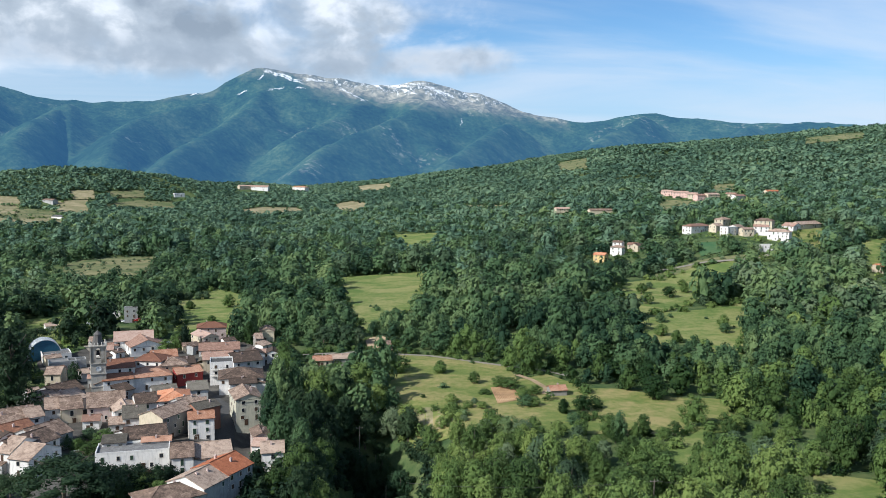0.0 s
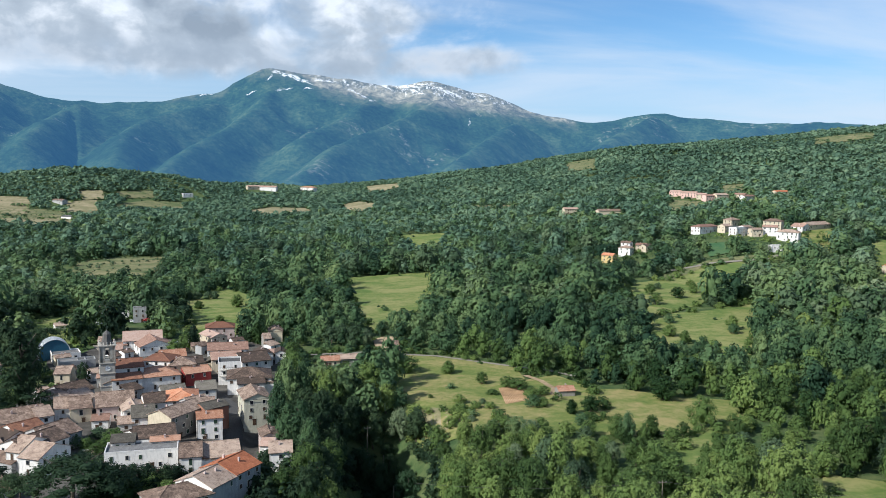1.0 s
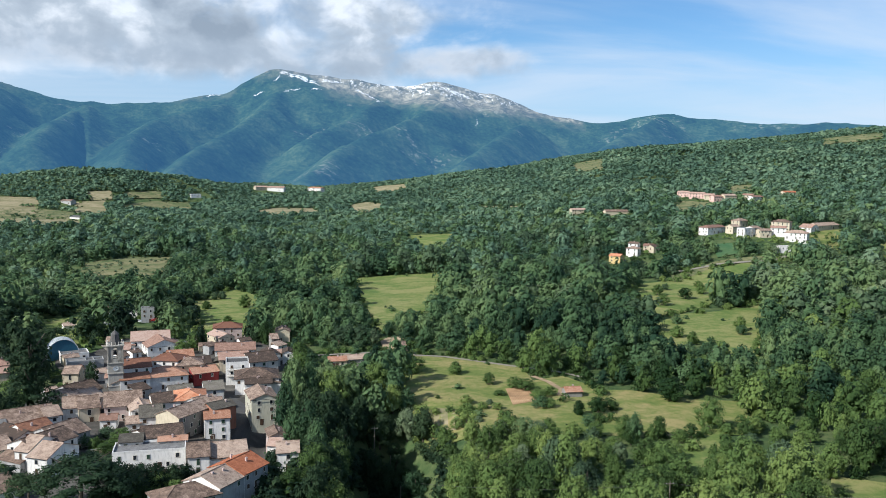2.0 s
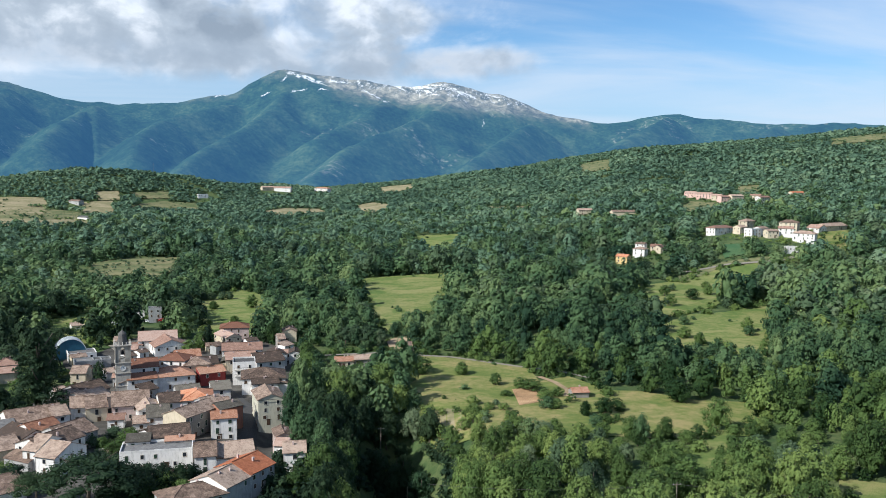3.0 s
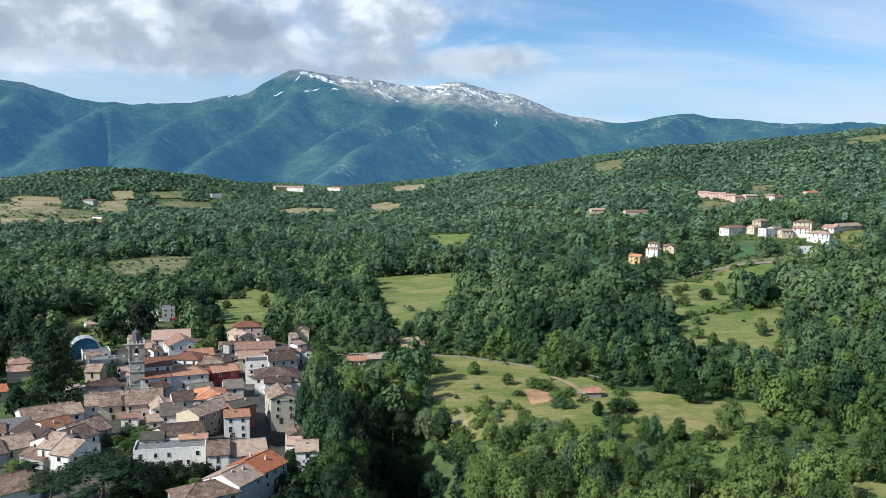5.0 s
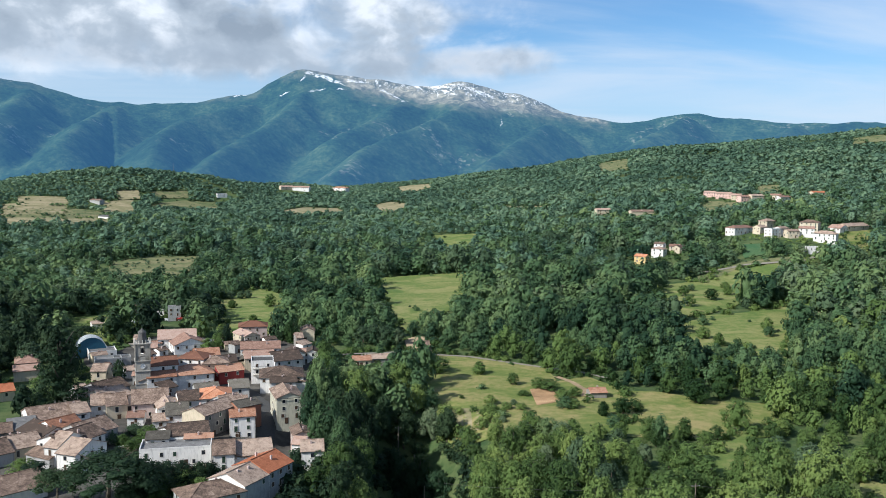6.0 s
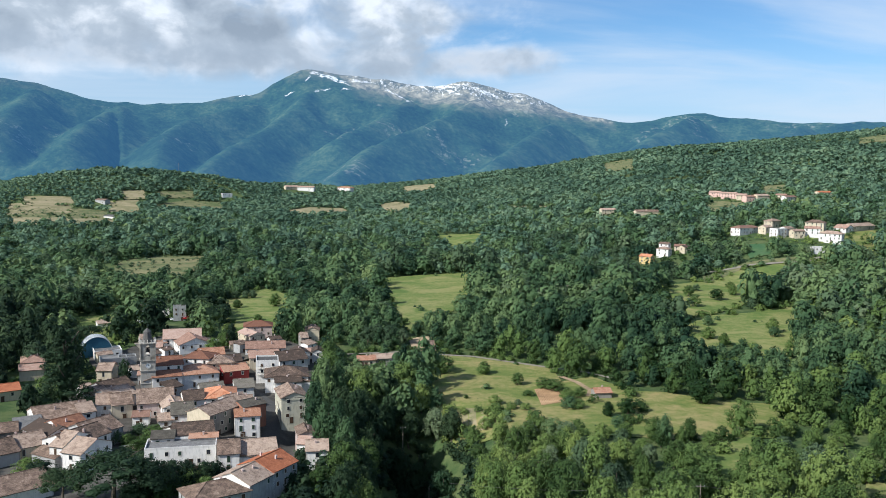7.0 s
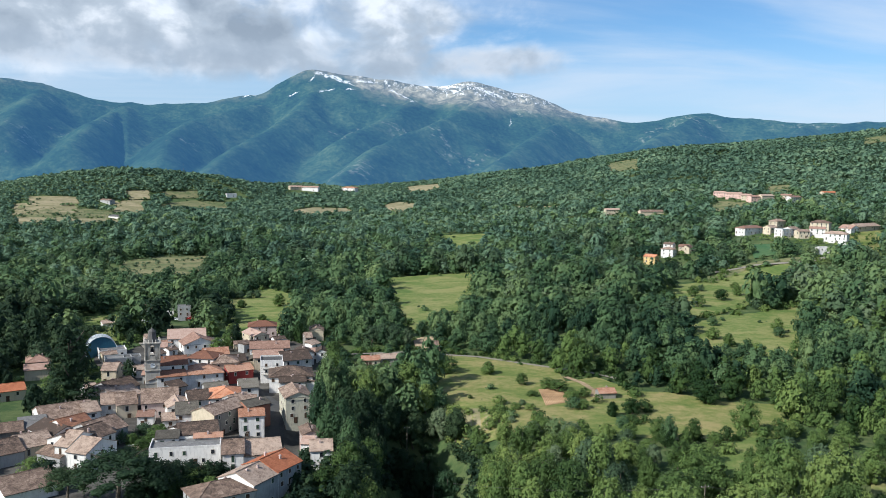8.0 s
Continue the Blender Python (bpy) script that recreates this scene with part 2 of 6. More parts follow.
TILE = {
    "brown": tiles("weathered clay tiles", (0.070, 0.051, 0.040), (0.205, 0.142, 0.106), (0.450, 0.340, 0.262)),
    "orange": tiles("new orange clay tiles", (0.290, 0.100, 0.050), (0.450, 0.165, 0.080), (0.580, 0.290, 0.170)),
    "red": tiles("red clay tiles", (0.180, 0.085, 0.055), (0.325, 0.160, 0.095), (0.460, 0.275, 0.190)),
    "pink": tiles("faded pink clay tiles", (0.220, 0.130, 0.095), (0.350, 0.220, 0.165), (0.460, 0.330, 0.265)),
    "dark": tiles("mossy dark tiles", (0.070, 0.062, 0.050), (0.125, 0.112, 0.090), (0.200, 0.180, 0.145)),
    "grey": tiles("grey roofing", (0.085, 0.083, 0.080), (0.150, 0.146, 0.140), (0.240, 0.235, 0.225)),
}


def plain(name, c, rough=0.6, metal=0.0):
    m, n = material(name)
    v = n.noise(place(n), 1.7, 4.0, 0.65)
    finish(n, n.ramp(v, (0.3, tuple(k * 0.75 for k in c)), (0.7, tuple(min(0.9, k * 1.15) for k in c))), rough, None, metal=metal)
    return m


GLASS, n = material("dark window glass")
n("ShaderNodeOutputMaterial", {0: n("ShaderNodeBsdfPrincipled", {"Base Color": (0.02, 0.024, 0.03, 1), "Roughness": 0.08, "Specular IOR Level": 0.6})})
SHUTTER = plain("brown wooden shutters", (0.075, 0.045, 0.028), 0.7)
SHUTTER_GREEN = plain("green wooden shutters", (0.030, 0.060, 0.040), 0.7)
TRIM = plain("pale stone trim", (0.55, 0.52, 0.46), 0.8)
IRON = plain("dark iron", (0.04, 0.04, 0.045), 0.5, 0.6)
STONE = plaster("tower limestone", (0.37, 0.345, 0.30))
LEAD = plain("grey slate spire", (0.105, 0.10, 0.095), 0.75)
BLUE_SHEET = plain("blue painted sheet metal", (0.026, 0.105, 0.165), 0.55)
VAULT_SHEET = plain("weathered grey-blue corrugated sheet", (0.24, 0.29, 0.32), 0.5)
WHITE_SHEET = plain("white corrugated sheet", (0.62, 0.64, 0.64), 0.5)
WOOD = plain("weathered pole wood", (0.22, 0.19, 0.15), 0.85)
ASPHALT = plain("worn asphalt", (0.07, 0.068, 0.064), 0.9)
GRAVEL = plain("gravel track", (0.25, 0.225, 0.18), 0.9)

# ---- small builders ----
def mesh_from(name, verts, faces, mats=(), smooth_shade=False):
    me = bpy.data.meshes.new(name)
    me.from_pydata([tuple(v) for v in verts], [], [tuple(f) for f in faces])
    for m in mats:
        me.materials.append(m)
    if smooth_shade:
        me.polygons.foreach_set("use_smooth", [True] * len(me.polygons))
    me.update()
    return me


def fast_mesh(name, verts, tris, mat, tint=None, smooth_shade=False):
    """A mesh from arrays of corners and triangles, with one number a corner for the leaves' hue."""
    me = bpy.data.meshes.new(name)
    nv, nf = len(verts), len(tris)
    me.vertices.add(nv)
    me.vertices.foreach_set("co", np.ascontiguousarray(verts, dtype=np.float32).ravel())
    me.loops.add(nf * 3)
    me.loops.foreach_set("vertex_index", np.ascontiguousarray(tris, dtype=np.int32).ravel())
    me.polygons.add(nf)
    me.polygons.foreach_set("loop_start", np.arange(0, nf * 3, 3, dtype=np.int32))
    me.polygons.foreach_set("loop_total", np.full(nf, 3, dtype=np.int32))
    me.polygons.foreach_set("use_smooth", np.full(nf, smooth_shade))
    me.materials.append(mat)
    if tint is not None:
        at = me.attributes.new("tint", "FLOAT", "POINT")
        at.data.foreach_set("value", np.ascontiguousarray(tint, dtype=np.float32))
    me.update(calc_edges=True)
    me.validate()
    return me


def part(name, bm, mat, parent, label=""):
    me = bpy.data.meshes.new(name)
    bm.to_mesh(me)
    bm.free()
    me.materials.append(mat)
    ob = new(name, me)
    ob.parent = parent
    return tagged(ob, label)


def put(name, me, parent, m=None, label=""):
    ob = new(name, me)
    ob.parent = parent
    if m is not None:
        ob.matrix_local = m
    return tagged(ob, label)


def box(bm, x0, x1, y0, y1, z0, z1):
    v = [bm.verts.new((x, y, z)) for z in (z0, z1) for y in (y0, y1) for x in (x0, x1)]
    for f in ((0, 2, 3, 1), (4, 5, 7, 6), (0, 1, 5, 4), (1, 3, 7, 5), (3, 2, 6, 7), (2, 0, 4, 6)):
        bm.faces.new([v[i] for i in f])
    return bm


def tube(bm, a, b, ra, rb, sides=7):
    a, b = Vector(a), Vector(b)
    q = (b - a).to_track_quat("Z", "Y")
    rings = []
    for c, r in ((a, ra), (b, rb)):
        rings.append([bm.verts.new(c + q @ Vector((r * math.cos(6.2832 * i / sides), r * math.sin(6.2832 * i / sides), 0))) for i in range(sides)])
    for i in range(sides):
        j = (i + 1) % sides
        bm.faces.new((rings[0][i], rings[0][j], rings[1][j], rings[1][i]))
    bm.faces.new(rings[1])
    bm.faces.new(rings[0][::-1])
    return bm


def inside(px, py, poly):
    px, py = np.asarray(px, float), np.asarray(py, float)
    hit = np.zeros(px.shape, bool)
    for (ax, ay), (bx, by) in zip(poly, poly[1:] + poly[:1]):
        cross = ((ay > py) != (by > py)) & (px < (bx - ax) * (py - ay) / ((by - ay) or 1e-9) + ax)
        hit ^= cross
    return hit


# ---- the land ----
def smooth(a, b, v):
    t = np.clip((v - a) / (b - a), 0, 1)
    return t * t * (3 - 2 * t)


def height(x, y):
    """The lie of the land: a flat valley floor, a slope that climbs to the north-east, knolls and a far rim."""
    x, y = np.asarray(x, float), np.asarray(y, float)
    r, az = np.hypot(x, y), np.degrees(np.arctan2(x, y))
    rim = 32 + 46 * smooth(-9, 4, az) + 62 * smooth(1, 15, az) + 36 * smooth(13, 29, az)
    rim = np.where(np.abs(az) > 60, 32 + (rim - 32) * smooth(140, 60, np.abs(az)), rim)
    z = rim * (0.55 * smooth(620, 1900, r) + 0.45 * smooth(1150, 1950, r)) * (1 - 0.75 * smooth(2000, 2700, r))
    # knolls: the wooded hill to the west, the farm's rise, the hamlet's shelf and the terrace of the row of houses
    for kx, ky, kh, ks in ((-690, 1590, 44, 120), (-520, 1640, 27, 80), (-330, 1790, 18, 120), (300, 770, 22, 120), (430, 900, 16, 150), (340, 1150, 16, 150), (160, 560, 5, 110)):
        z = z + kh * np.exp(-((x - kx) ** 2 + (y - ky) ** 2) / (2 * ks * ks))
    far = smooth(330, 900, r)
    z = z + far * (2.6 * np.sin(x / 71 + 1.3) * np.cos(y / 93 + 0.4) + 1.5 * np.sin(x / 37 + y / 51))
    # a street that drops between the village and the stream, and the stream's gully
    z = z - 6.5 * np.exp(-((x + 56) / 7.5) ** 2) * smooth(254, 266, y) * smooth(306, 288, y)
    z = z - 27 * np.exp(-((x + 12 + (y - 270) * 0.05) / 15) ** 2) * smooth(140, 205, y) * smooth(330, 285, y)
    return z


def fan(radii, angles):
    r, a = np.meshgrid(radii, np.radians(angles), indexing="ij")
    x, y = r * np.sin(a), r * np.cos(a)
    return x, y


def sheet(nr, na, closed):
    i, j = np.meshgrid(np.arange(nr - 1), np.arange(na if closed else na - 1), indexing="ij")
    k = (j + 1) % na
    a, b, c, d = i * na + j, i * na + k, (i + 1) * na + k, (i + 1) * na + j
    return np.concatenate([np.stack([a, b, c], -1).reshape(-1, 3), np.stack([a, c, d], -1).reshape(-1, 3)])[:, ::-1]


angles = np.concatenate([np.arange(-180, -40, 5.0), np.arange(-40, 40, 0.4), np.arange(40, 180, 5.0)])
radii = np.concatenate([[0.001], np.geomspace(12, 4950, 170)])
gx_, gy_ = fan(radii, angles)
land = np.stack([gx_, gy_, height(gx_, gy_)], -1).reshape(-1, 3)
ground = new("ground", fast_mesh("ground", land, sheet(len(radii), len(angles), True), GROUND, smooth_shade=True))
tagged(ground, "green valley ground with low scrub under the woods", "ground", kind="structure")


def grid_height(x, y):
    """The land as the sheet has it: straight between its corners."""
    r, a = np.hypot(x, y), np.degrees(np.arctan2(x, y))
    i = np.clip(np.searchsorted(radii, r) - 1, 0, len(radii) - 2)
    j = np.clip(np.searchsorted(angles, a) - 1, 0, len(angles) - 2)
    fr, fa = (r - radii[i]) / (radii[i + 1] - radii[i]), (a - angles[j]) / (angles[j + 1] - angles[j])
    z = land[:, 2].reshape(len(radii), len(angles))
    return z[i, j] * (1 - fr) * (1 - fa) + z[i + 1, j] * fr * (1 - fa) + z[i, j + 1] * (1 - fr) * fa + z[i + 1, j + 1] * fr * fa


# ---- mountains behind the rim ----
def ridge_noise(x, y, octaves):
    z, amp, total = np.zeros_like(x), 1.0, 0.0
    for k in range(octaves):
        s = 1.9 ** k
        c, d = math.cos(0.7 + 1.9 * k), math.sin(0.7 + 1.9 * k)
        u, w = (x * c - y * d) * s, (x * d + y * c) * s
        z += amp * (1 - np.abs(np.sin(u + 1.1 * np.sin(0.8 * w + k) + 0.6 * np.sin(0.37 * u + 1.7 * w))))
        total += amp
        amp *= 0.52
    return z / total


SPURS = (
    ((-754, 4355, 493), (-764, 4079, 383), (-845, 3705, 250), (-889, 3334, 168), (-868, 2872, 75)),
    ((86, 4349, 450), (-88, 3999, 326), (-236, 3692, 244), (-347, 3382, 177), (-425, 2869, 47)),
    ((-1004, 4233, 397), (-1198, 3816, 299), (-1184, 3453, 220), (-1069, 3016, 121)),
    ((-1620, 4091, 366), (-1554, 3577, 270), (-1422, 3088, 166)),
    ((-275, 4291, 426), (-362, 4034, 327), (-518, 3664, 220)),
    ((438, 4177, 320), (268, 3690, 220), (105, 3098, 108)),
    ((1090, 4160, 353), (828, 3709, 253), (658, 3336, 177)),
    ((-1955, 3942, 434), (-1730, 3157, 224)),
    ((1556, 4009, 310), (1240, 3486, 227)),
)
PEAKS = ((-34, 87, 5), (-29.5, 106, 3), (-26.9, 30, 1.6), (-25, 80, 2.5), (-21, 42, 2.2), (-17.5, 54, 2.2), (-14.5, 84, 1.8), (-12, 112, 1.6), (-10, 198, 1.8), (-7.5, 176, 1.8), (-5, 155, 1.8), (-2.6, 129, 1.8), (0, 170, 1.8), (2.5, 120, 1.9), (5, 95, 1.9), (8, 26, 2), (11, -4, 2), (14.5, 43, 2.2), (18, 12, 2.4), (22, -10, 2.4), (26, 8, 2.6), (31, -66, 4))


def crest(az):
    """How high the skyline of the far range stands over the plain, in metres, by compass angle."""
    z = 330 + 0 * az
    for at, tall, wide in PEAKS:
        z = z + tall * np.exp(-((az - at) / wide) ** 2)
    return z


def mountain_height(r, az):
    """The far range: a crest behind, and long spurs that run down from it towards the valley."""
    x, y = r * np.sin(np.radians(az)), r * np.cos(np.radians(az))
    up = np.clip((r - 2900) / 1600, 0, 1)
    rough = ridge_noise(az * 0.30 + 0.0011 * r, r * 0.0017, 5)
    back = 1 - 0.5 * smooth(4520, 4930, r)
    top = crest(az)
    z = top * (0.07 + 0.93 * up) * up ** 1.15 * back
    z = z - 60 * (1 - rough) * smooth(0.02, 0.35, up) * (1 - smooth(0.72, 1.0, up))
    for line in SPURS:
        best = np.full(r.shape, -1e3)
        for (ax, ay, az_), (bx, by, bz) in zip(line, line[1:]):
            dx, dy = bx - ax, by - ay
            t = np.clip(((x - ax) * dx + (y - ay) * dy) / (dx * dx + dy * dy), 0, 1)
            off = np.hypot(x - ax - t * dx, y - ay - t * dy)
            best = np.maximum(best, az_ + (bz - az_) * t - 0.62 * np.sqrt(off * off + 200) - 34 * (1 - rough) * smooth(20, 200, off))
        z = np.logaddexp(z / 9, best / 9) * 9
    # a straight cutting down the western slope
    z = z - 22 * np.exp(-((az + 21.9) / 0.14) ** 2) * smooth(3250, 3450, r) * (1 - smooth(4250, 4420, r))
    fine = ridge_noise(x * 0.011, y * 0.011, 5) - 0.55
    return 8 + np.maximum(z, 0) + 15 * fine * smooth(0.0, 0.4, up)


mr = np.concatenate([np.linspace(2450, 3600, 56), np.linspace(3612, 4650, 100), np.linspace(4670, 4930, 8)])
ma = np.concatenate([np.arange(-75, -34, 1.0), np.arange(-34, 34, 0.23), np.arange(34, 75.1, 1.0)])
mx, my = fan(mr, ma)
mz = mountain_height(*np.meshgrid(mr, ma, indexing="ij"))
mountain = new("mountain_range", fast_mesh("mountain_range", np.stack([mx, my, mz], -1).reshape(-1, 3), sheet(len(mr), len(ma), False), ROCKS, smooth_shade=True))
tagged(mountain, "long green mountain range with a blue haze glow and bare rocky snow-streaked summits", "mountain", kind="structure")

# ---- meadows and fields, draped on the land ----
FIELDS, KINDS = [], []


def field(kind, *poly):
    poly = [tuple(map(float, p)) for p in poly]
    FIELDS.append(poly)
    KINDS.append(kind)
    xs, ys = [p[0] for p in poly], [p[1] for p in poly]
    step = max(3.0, math.hypot(sum(xs) / len(xs), sum(ys) / len(ys)) * 0.008)
    bm = bmesh.new()
    bm.faces.new([bm.verts.new((px, py, 0)) for px, py in poly])
    for axis, vals in ((0, xs), (1, ys)):
        v = min(vals) + step
        while v < max(vals):
            co, no = (Vector((v, 0, 0)), Vector((1, 0, 0))) if axis == 0 else (Vector((0, v, 0)), Vector((0, 1, 0)))
            bmesh.ops.bisect_plane(bm, geom=bm.verts[:] + bm.edges[:] + bm.faces[:], plane_co=co, plane_no=no)
            v += step
    lift = 0.15 + 0.006 * len(FIELDS) + math.hypot(xs[0], ys[0]) * 0.0006 + (0.06 if kind in ("soil", "crop") else 0)
    for v in bm.verts:
        v.co.z = float(grid_height(v.co.x, v.co.y)) + lift
    words = {"grass": "sunlit meadow of dry uneven grass", "lush": "green meadow between woods", "hay": "pale mown hay field between hedges", "dry": "dry yellowish rough pasture with scrub", "crop": "small bright green crop field", "soil": "tilled brown soil of a vegetable plot", "bank": "bare earth bank cut beside the lane", "yard": "worn pale paved ground between village houses"}
    names = {"soil": "vegetable_plot", "bank": "earth_bank", "yard": "village_ground"}
    me = bpy.data.meshes.new("field")
    bm.normal_update()
    for f in bm.faces:
        if f.normal.z < 0:
            f.normal_flip()
        f.smooth = True
    bm.to_mesh(me)
    bm.free()
    me.materials.append(TURF[kind])
    return tagged(new(names.get(kind, "meadow" if kind in ("grass", "lush") else "field"), me), words[kind], "field", kind="structure")


field("lush", (-68, 697), (-38, 706), (19, 721), (-0, 541), (-12, 498), (-26, 465), (-35, 476), (-42, 538))
field("grass", (-14, 372), (-12, 409), (6, 402.5), (24, 394), (42, 382), (44, 358), (32, 346), (23, 295), (19, 285), (9, 287), (0, 299), (-5, 313))
field("grass", (21, 285), (23, 295), (32, 346), (44, 360), (58, 369), (64, 358), (71, 346), (61, 292), (52, 287), (42, 287), (31, 285))
PLOT = [(31.1, 346.1), (39.9, 350.2), (42.2, 328.8), (31.9, 322.4)]
field("soil", *PLOT)
field("hay", (-5.3, 318.5), (3.8, 320.5), (13.3, 315.2), (16.0, 304.6), (9.7, 297.3), (1.7, 305.5), (-3.3, 313.0))
field("grass", (52, 287), (67, 321), (70, 346), (83, 345), (104, 332), (130, 329), (108, 288), (88, 284), (72, 284))
field("lush", (131, 499), (150, 506), (174, 515), (216, 551), (201, 502), (172, 440), (153, 393), (145, 397), (147, 436), (111, 420))
field("lush", (95, 522), (118, 545), (154, 618), (188, 636), (204, 654), (251, 669), (251, 650), (219, 614), (174, 533), (142, 500), (124, 513), (102, 502))
field("lush", (-162, 571), (-146, 608), (-141, 631), (-117, 586), (-92, 471), (-97, 445), (-113, 448), (-126, 461))
field("hay", (-707, 1327), (-639, 1344), (-611, 1347), (-575, 1258), (-658, 1234))
field("dry", (-684, 1284), (-601, 1315), (-590, 1330), (-535, 1314), (-507, 1254), (-532, 1215), (-589, 1205), (-641, 1202))
field("hay", (-651, 1220), (-602, 1232), (-547, 1250), (-514, 1278), (-439, 1085), (-484, 1075), (-586, 1098))
field("hay", (-711, 1385), (-640, 1403), (-606, 1346), (-670, 1305))
field("hay", (-576, 1398), (-538, 1429), (-491, 1306), (-520, 1265))
field("dry", (-500, 1395), (-494, 1440), (-470, 1482), (-420, 1500), (-396, 1440), (-425, 1385))
field("hay", (-584, 1466), (-551, 1488), (-527, 1443), (-557, 1419))
field("dry", (-530, 1496), (-482, 1543), (-468, 1507), (-512, 1461))
field("hay", (-281, 1394), (-254, 1457), (-200, 1462), (-176, 1372), (-198, 1352), (-226, 1318), (-258, 1338))
field("hay", (-142, 1481), (-115, 1508), (-82, 1456), (-80, 1398), (-104, 1372), (-128, 1392))
field("dry", (-311, 766), (-289, 797), (-240, 814), (-225, 771), (-219, 670), (-246, 666), (-275, 674))
field("lush", (-29, 1023), (24, 1020), (21, 924), (-10, 921))
field("dry", (291, 1068), (332, 1137), (355, 1099), (311, 975), (285, 992))
field("crop", (240, 731), (263, 727), (251, 694), (230, 687))
field("grass", (341, 771), (375, 784), (332, 697), (308, 689))
field("lush", (384, 733), (418, 753), (354, 636), (340, 640))
field("dry", (177, 621), (224, 668), (264, 667), (270, 683), (227, 678), (182, 647))
field("dry", (280, 1733), (336, 1701), (306, 1536), (260, 1575))
field("dry", (722, 1594), (838, 1606), (795, 1522), (741, 1512), (716, 1530), (690, 1526))
field("dry", (470, 1266), (438, 1277), (404, 1168), (432, 1139))
field("lush", (70, 247), (98, 296), (110, 303), (86, 250), (75, 243))
field("hay", (-124, 1802), (-91, 1804), (-52, 1757), (-50, 1688), (-82, 1664), (-110, 1690))
field("bank", (-26, 440), (-20, 451), (-13, 449), (-11, 415), (-17, 408), (-22, 412))
field("lush", (-231, 494), (-210, 520), (-174, 430), (-191, 420))
field("lush", (120, 248), (138, 241), (115, 200), (97, 201))

field("hay", (72, 1352), (145, 1276), (137, 1218), (78, 1275))

VILLAGE = [(-121, 216), (-157, 282), (-150, 293), (-150, 300), (-152, 317), (-143, 336), (-153, 364), (-163, 374), (-169, 384), (-176, 406), (-162, 408), (-158, 444), (-134, 445), (-112, 429), (-123, 479), (-106, 483), (-95, 444), (-78, 424), (-65, 399), (-61, 358), (-59, 330), (-49, 319), (-43, 287), (-47, 253), (-62, 225)]
field("yard", *VILLAGE)
FIELDS.pop()

# ---- houses ----
SIZES = {}


def window_meshes(w, h, green):
    """Shared meshes of one window size: stone surround with shutters, and the pane behind."""
    key = (w, h, green)
    if key not in SIZES:
        bm = bmesh.new()
        for x0, x1, z0, z1 in ((-w / 2 - 0.10, -w / 2, -0.10, h + 0.1), (w / 2, w / 2 + 0.10, -0.10, h + 0.1), (-w / 2, w / 2, h, h + 0.12), (-w / 2 - 0.15, w / 2 + 0.15, -0.14, 0)):
            box(bm, x0, x1, -0.09, 0.02, z0, z1)
        fr = bpy.data.meshes.new("window")
        bm.to_mesh(fr)
        bm.free()
        fr.materials.append(TRIM)
        bm = bmesh.new()
        box(bm, -w / 2, w / 2, -0.03, 0.0, 0, h)
        pn = bpy.data.meshes.new("pane")
        bm.to_mesh(pn)
        bm.free()
        pn.materials.append(GLASS)
        bm = bmesh.new()
        box(bm, -0.01, w / 2, -0.06, -0.01, 0.02, h - 0.02)
        for k in range(2):
            z = 0.12 + k * (h - 0.2) / 2
            box(bm, 0.05, w / 2 - 0.06, -0.075, -0.06, z, z + (h - 0.3) / 2.6)
        sh = bpy.data.meshes.new("shutter")
        bm.to_mesh(sh)
        bm.free()
        sh.materials.append(SHUTTER_GREEN if green else SHUTTER)
        SIZES[key] = fr, pn, sh
    return SIZES[key]


def chimney_mesh():
    if "chimney" not in SIZES:
        bm = bmesh.new()
        box(bm, -0.26, 0.26, -0.24, 0.24, -1.4, 0.55)
        box(bm, -0.34, 0.34, -0.32, 0.32, 0.55, 0.66)
        box(bm, -0.16, 0.16, -0.14, 0.14, 0.66, 0.86)
        me = bpy.data.meshes.new("chimney")
        bm.to_mesh(me)
        bm.free()
        me.materials.append(WALL["pink"])
        SIZES["chimney"] = me
    return SIZES["chimney"]


TILE_WORDS = {"brown": "weathered brown tiled", "orange": "bright orange tiled", "red": "red tiled", "pink": "faded pink tiled", "dark": "dark mossy tiled", "grey": "grey"}
WALL_WORDS = {"white": "white plastered", "cream": "cream plastered", "beige": "pale beige plastered", "grey": "grey plastered", "stone": "bare stone", "terra": "terracotta plastered", "pink": "pinkish plastered", "pinkw": "pale pink plastered", "redwall": "red painted", "yellow": "yellow plastered"}
ROOF_WORDS = {"gable": "pitched roof", "front": "gabled roof", "hip": "hipped roof", "flat": "flat roof", "shed": "lean-to roof"}
FOOT = []
rnd = random.Random(7)


def roof_slab(bm, quad, thick):
    """One roof plane of a few corners, with its thickness below."""
    q = [Vector(c) for c in quad]
    top = [bm.verts.new(c) for c in q]
    low = [bm.verts.new(c - Vector((0, 0, thick))) for c in q]
    bm.faces.new(top)
    bm.faces.new(low[::-1])
    for i in range(len(q)):
        j = (i + 1) % len(q)
        bm.faces.new((top[j], top[i], low[i], low[j]))


add = random.Random(23)


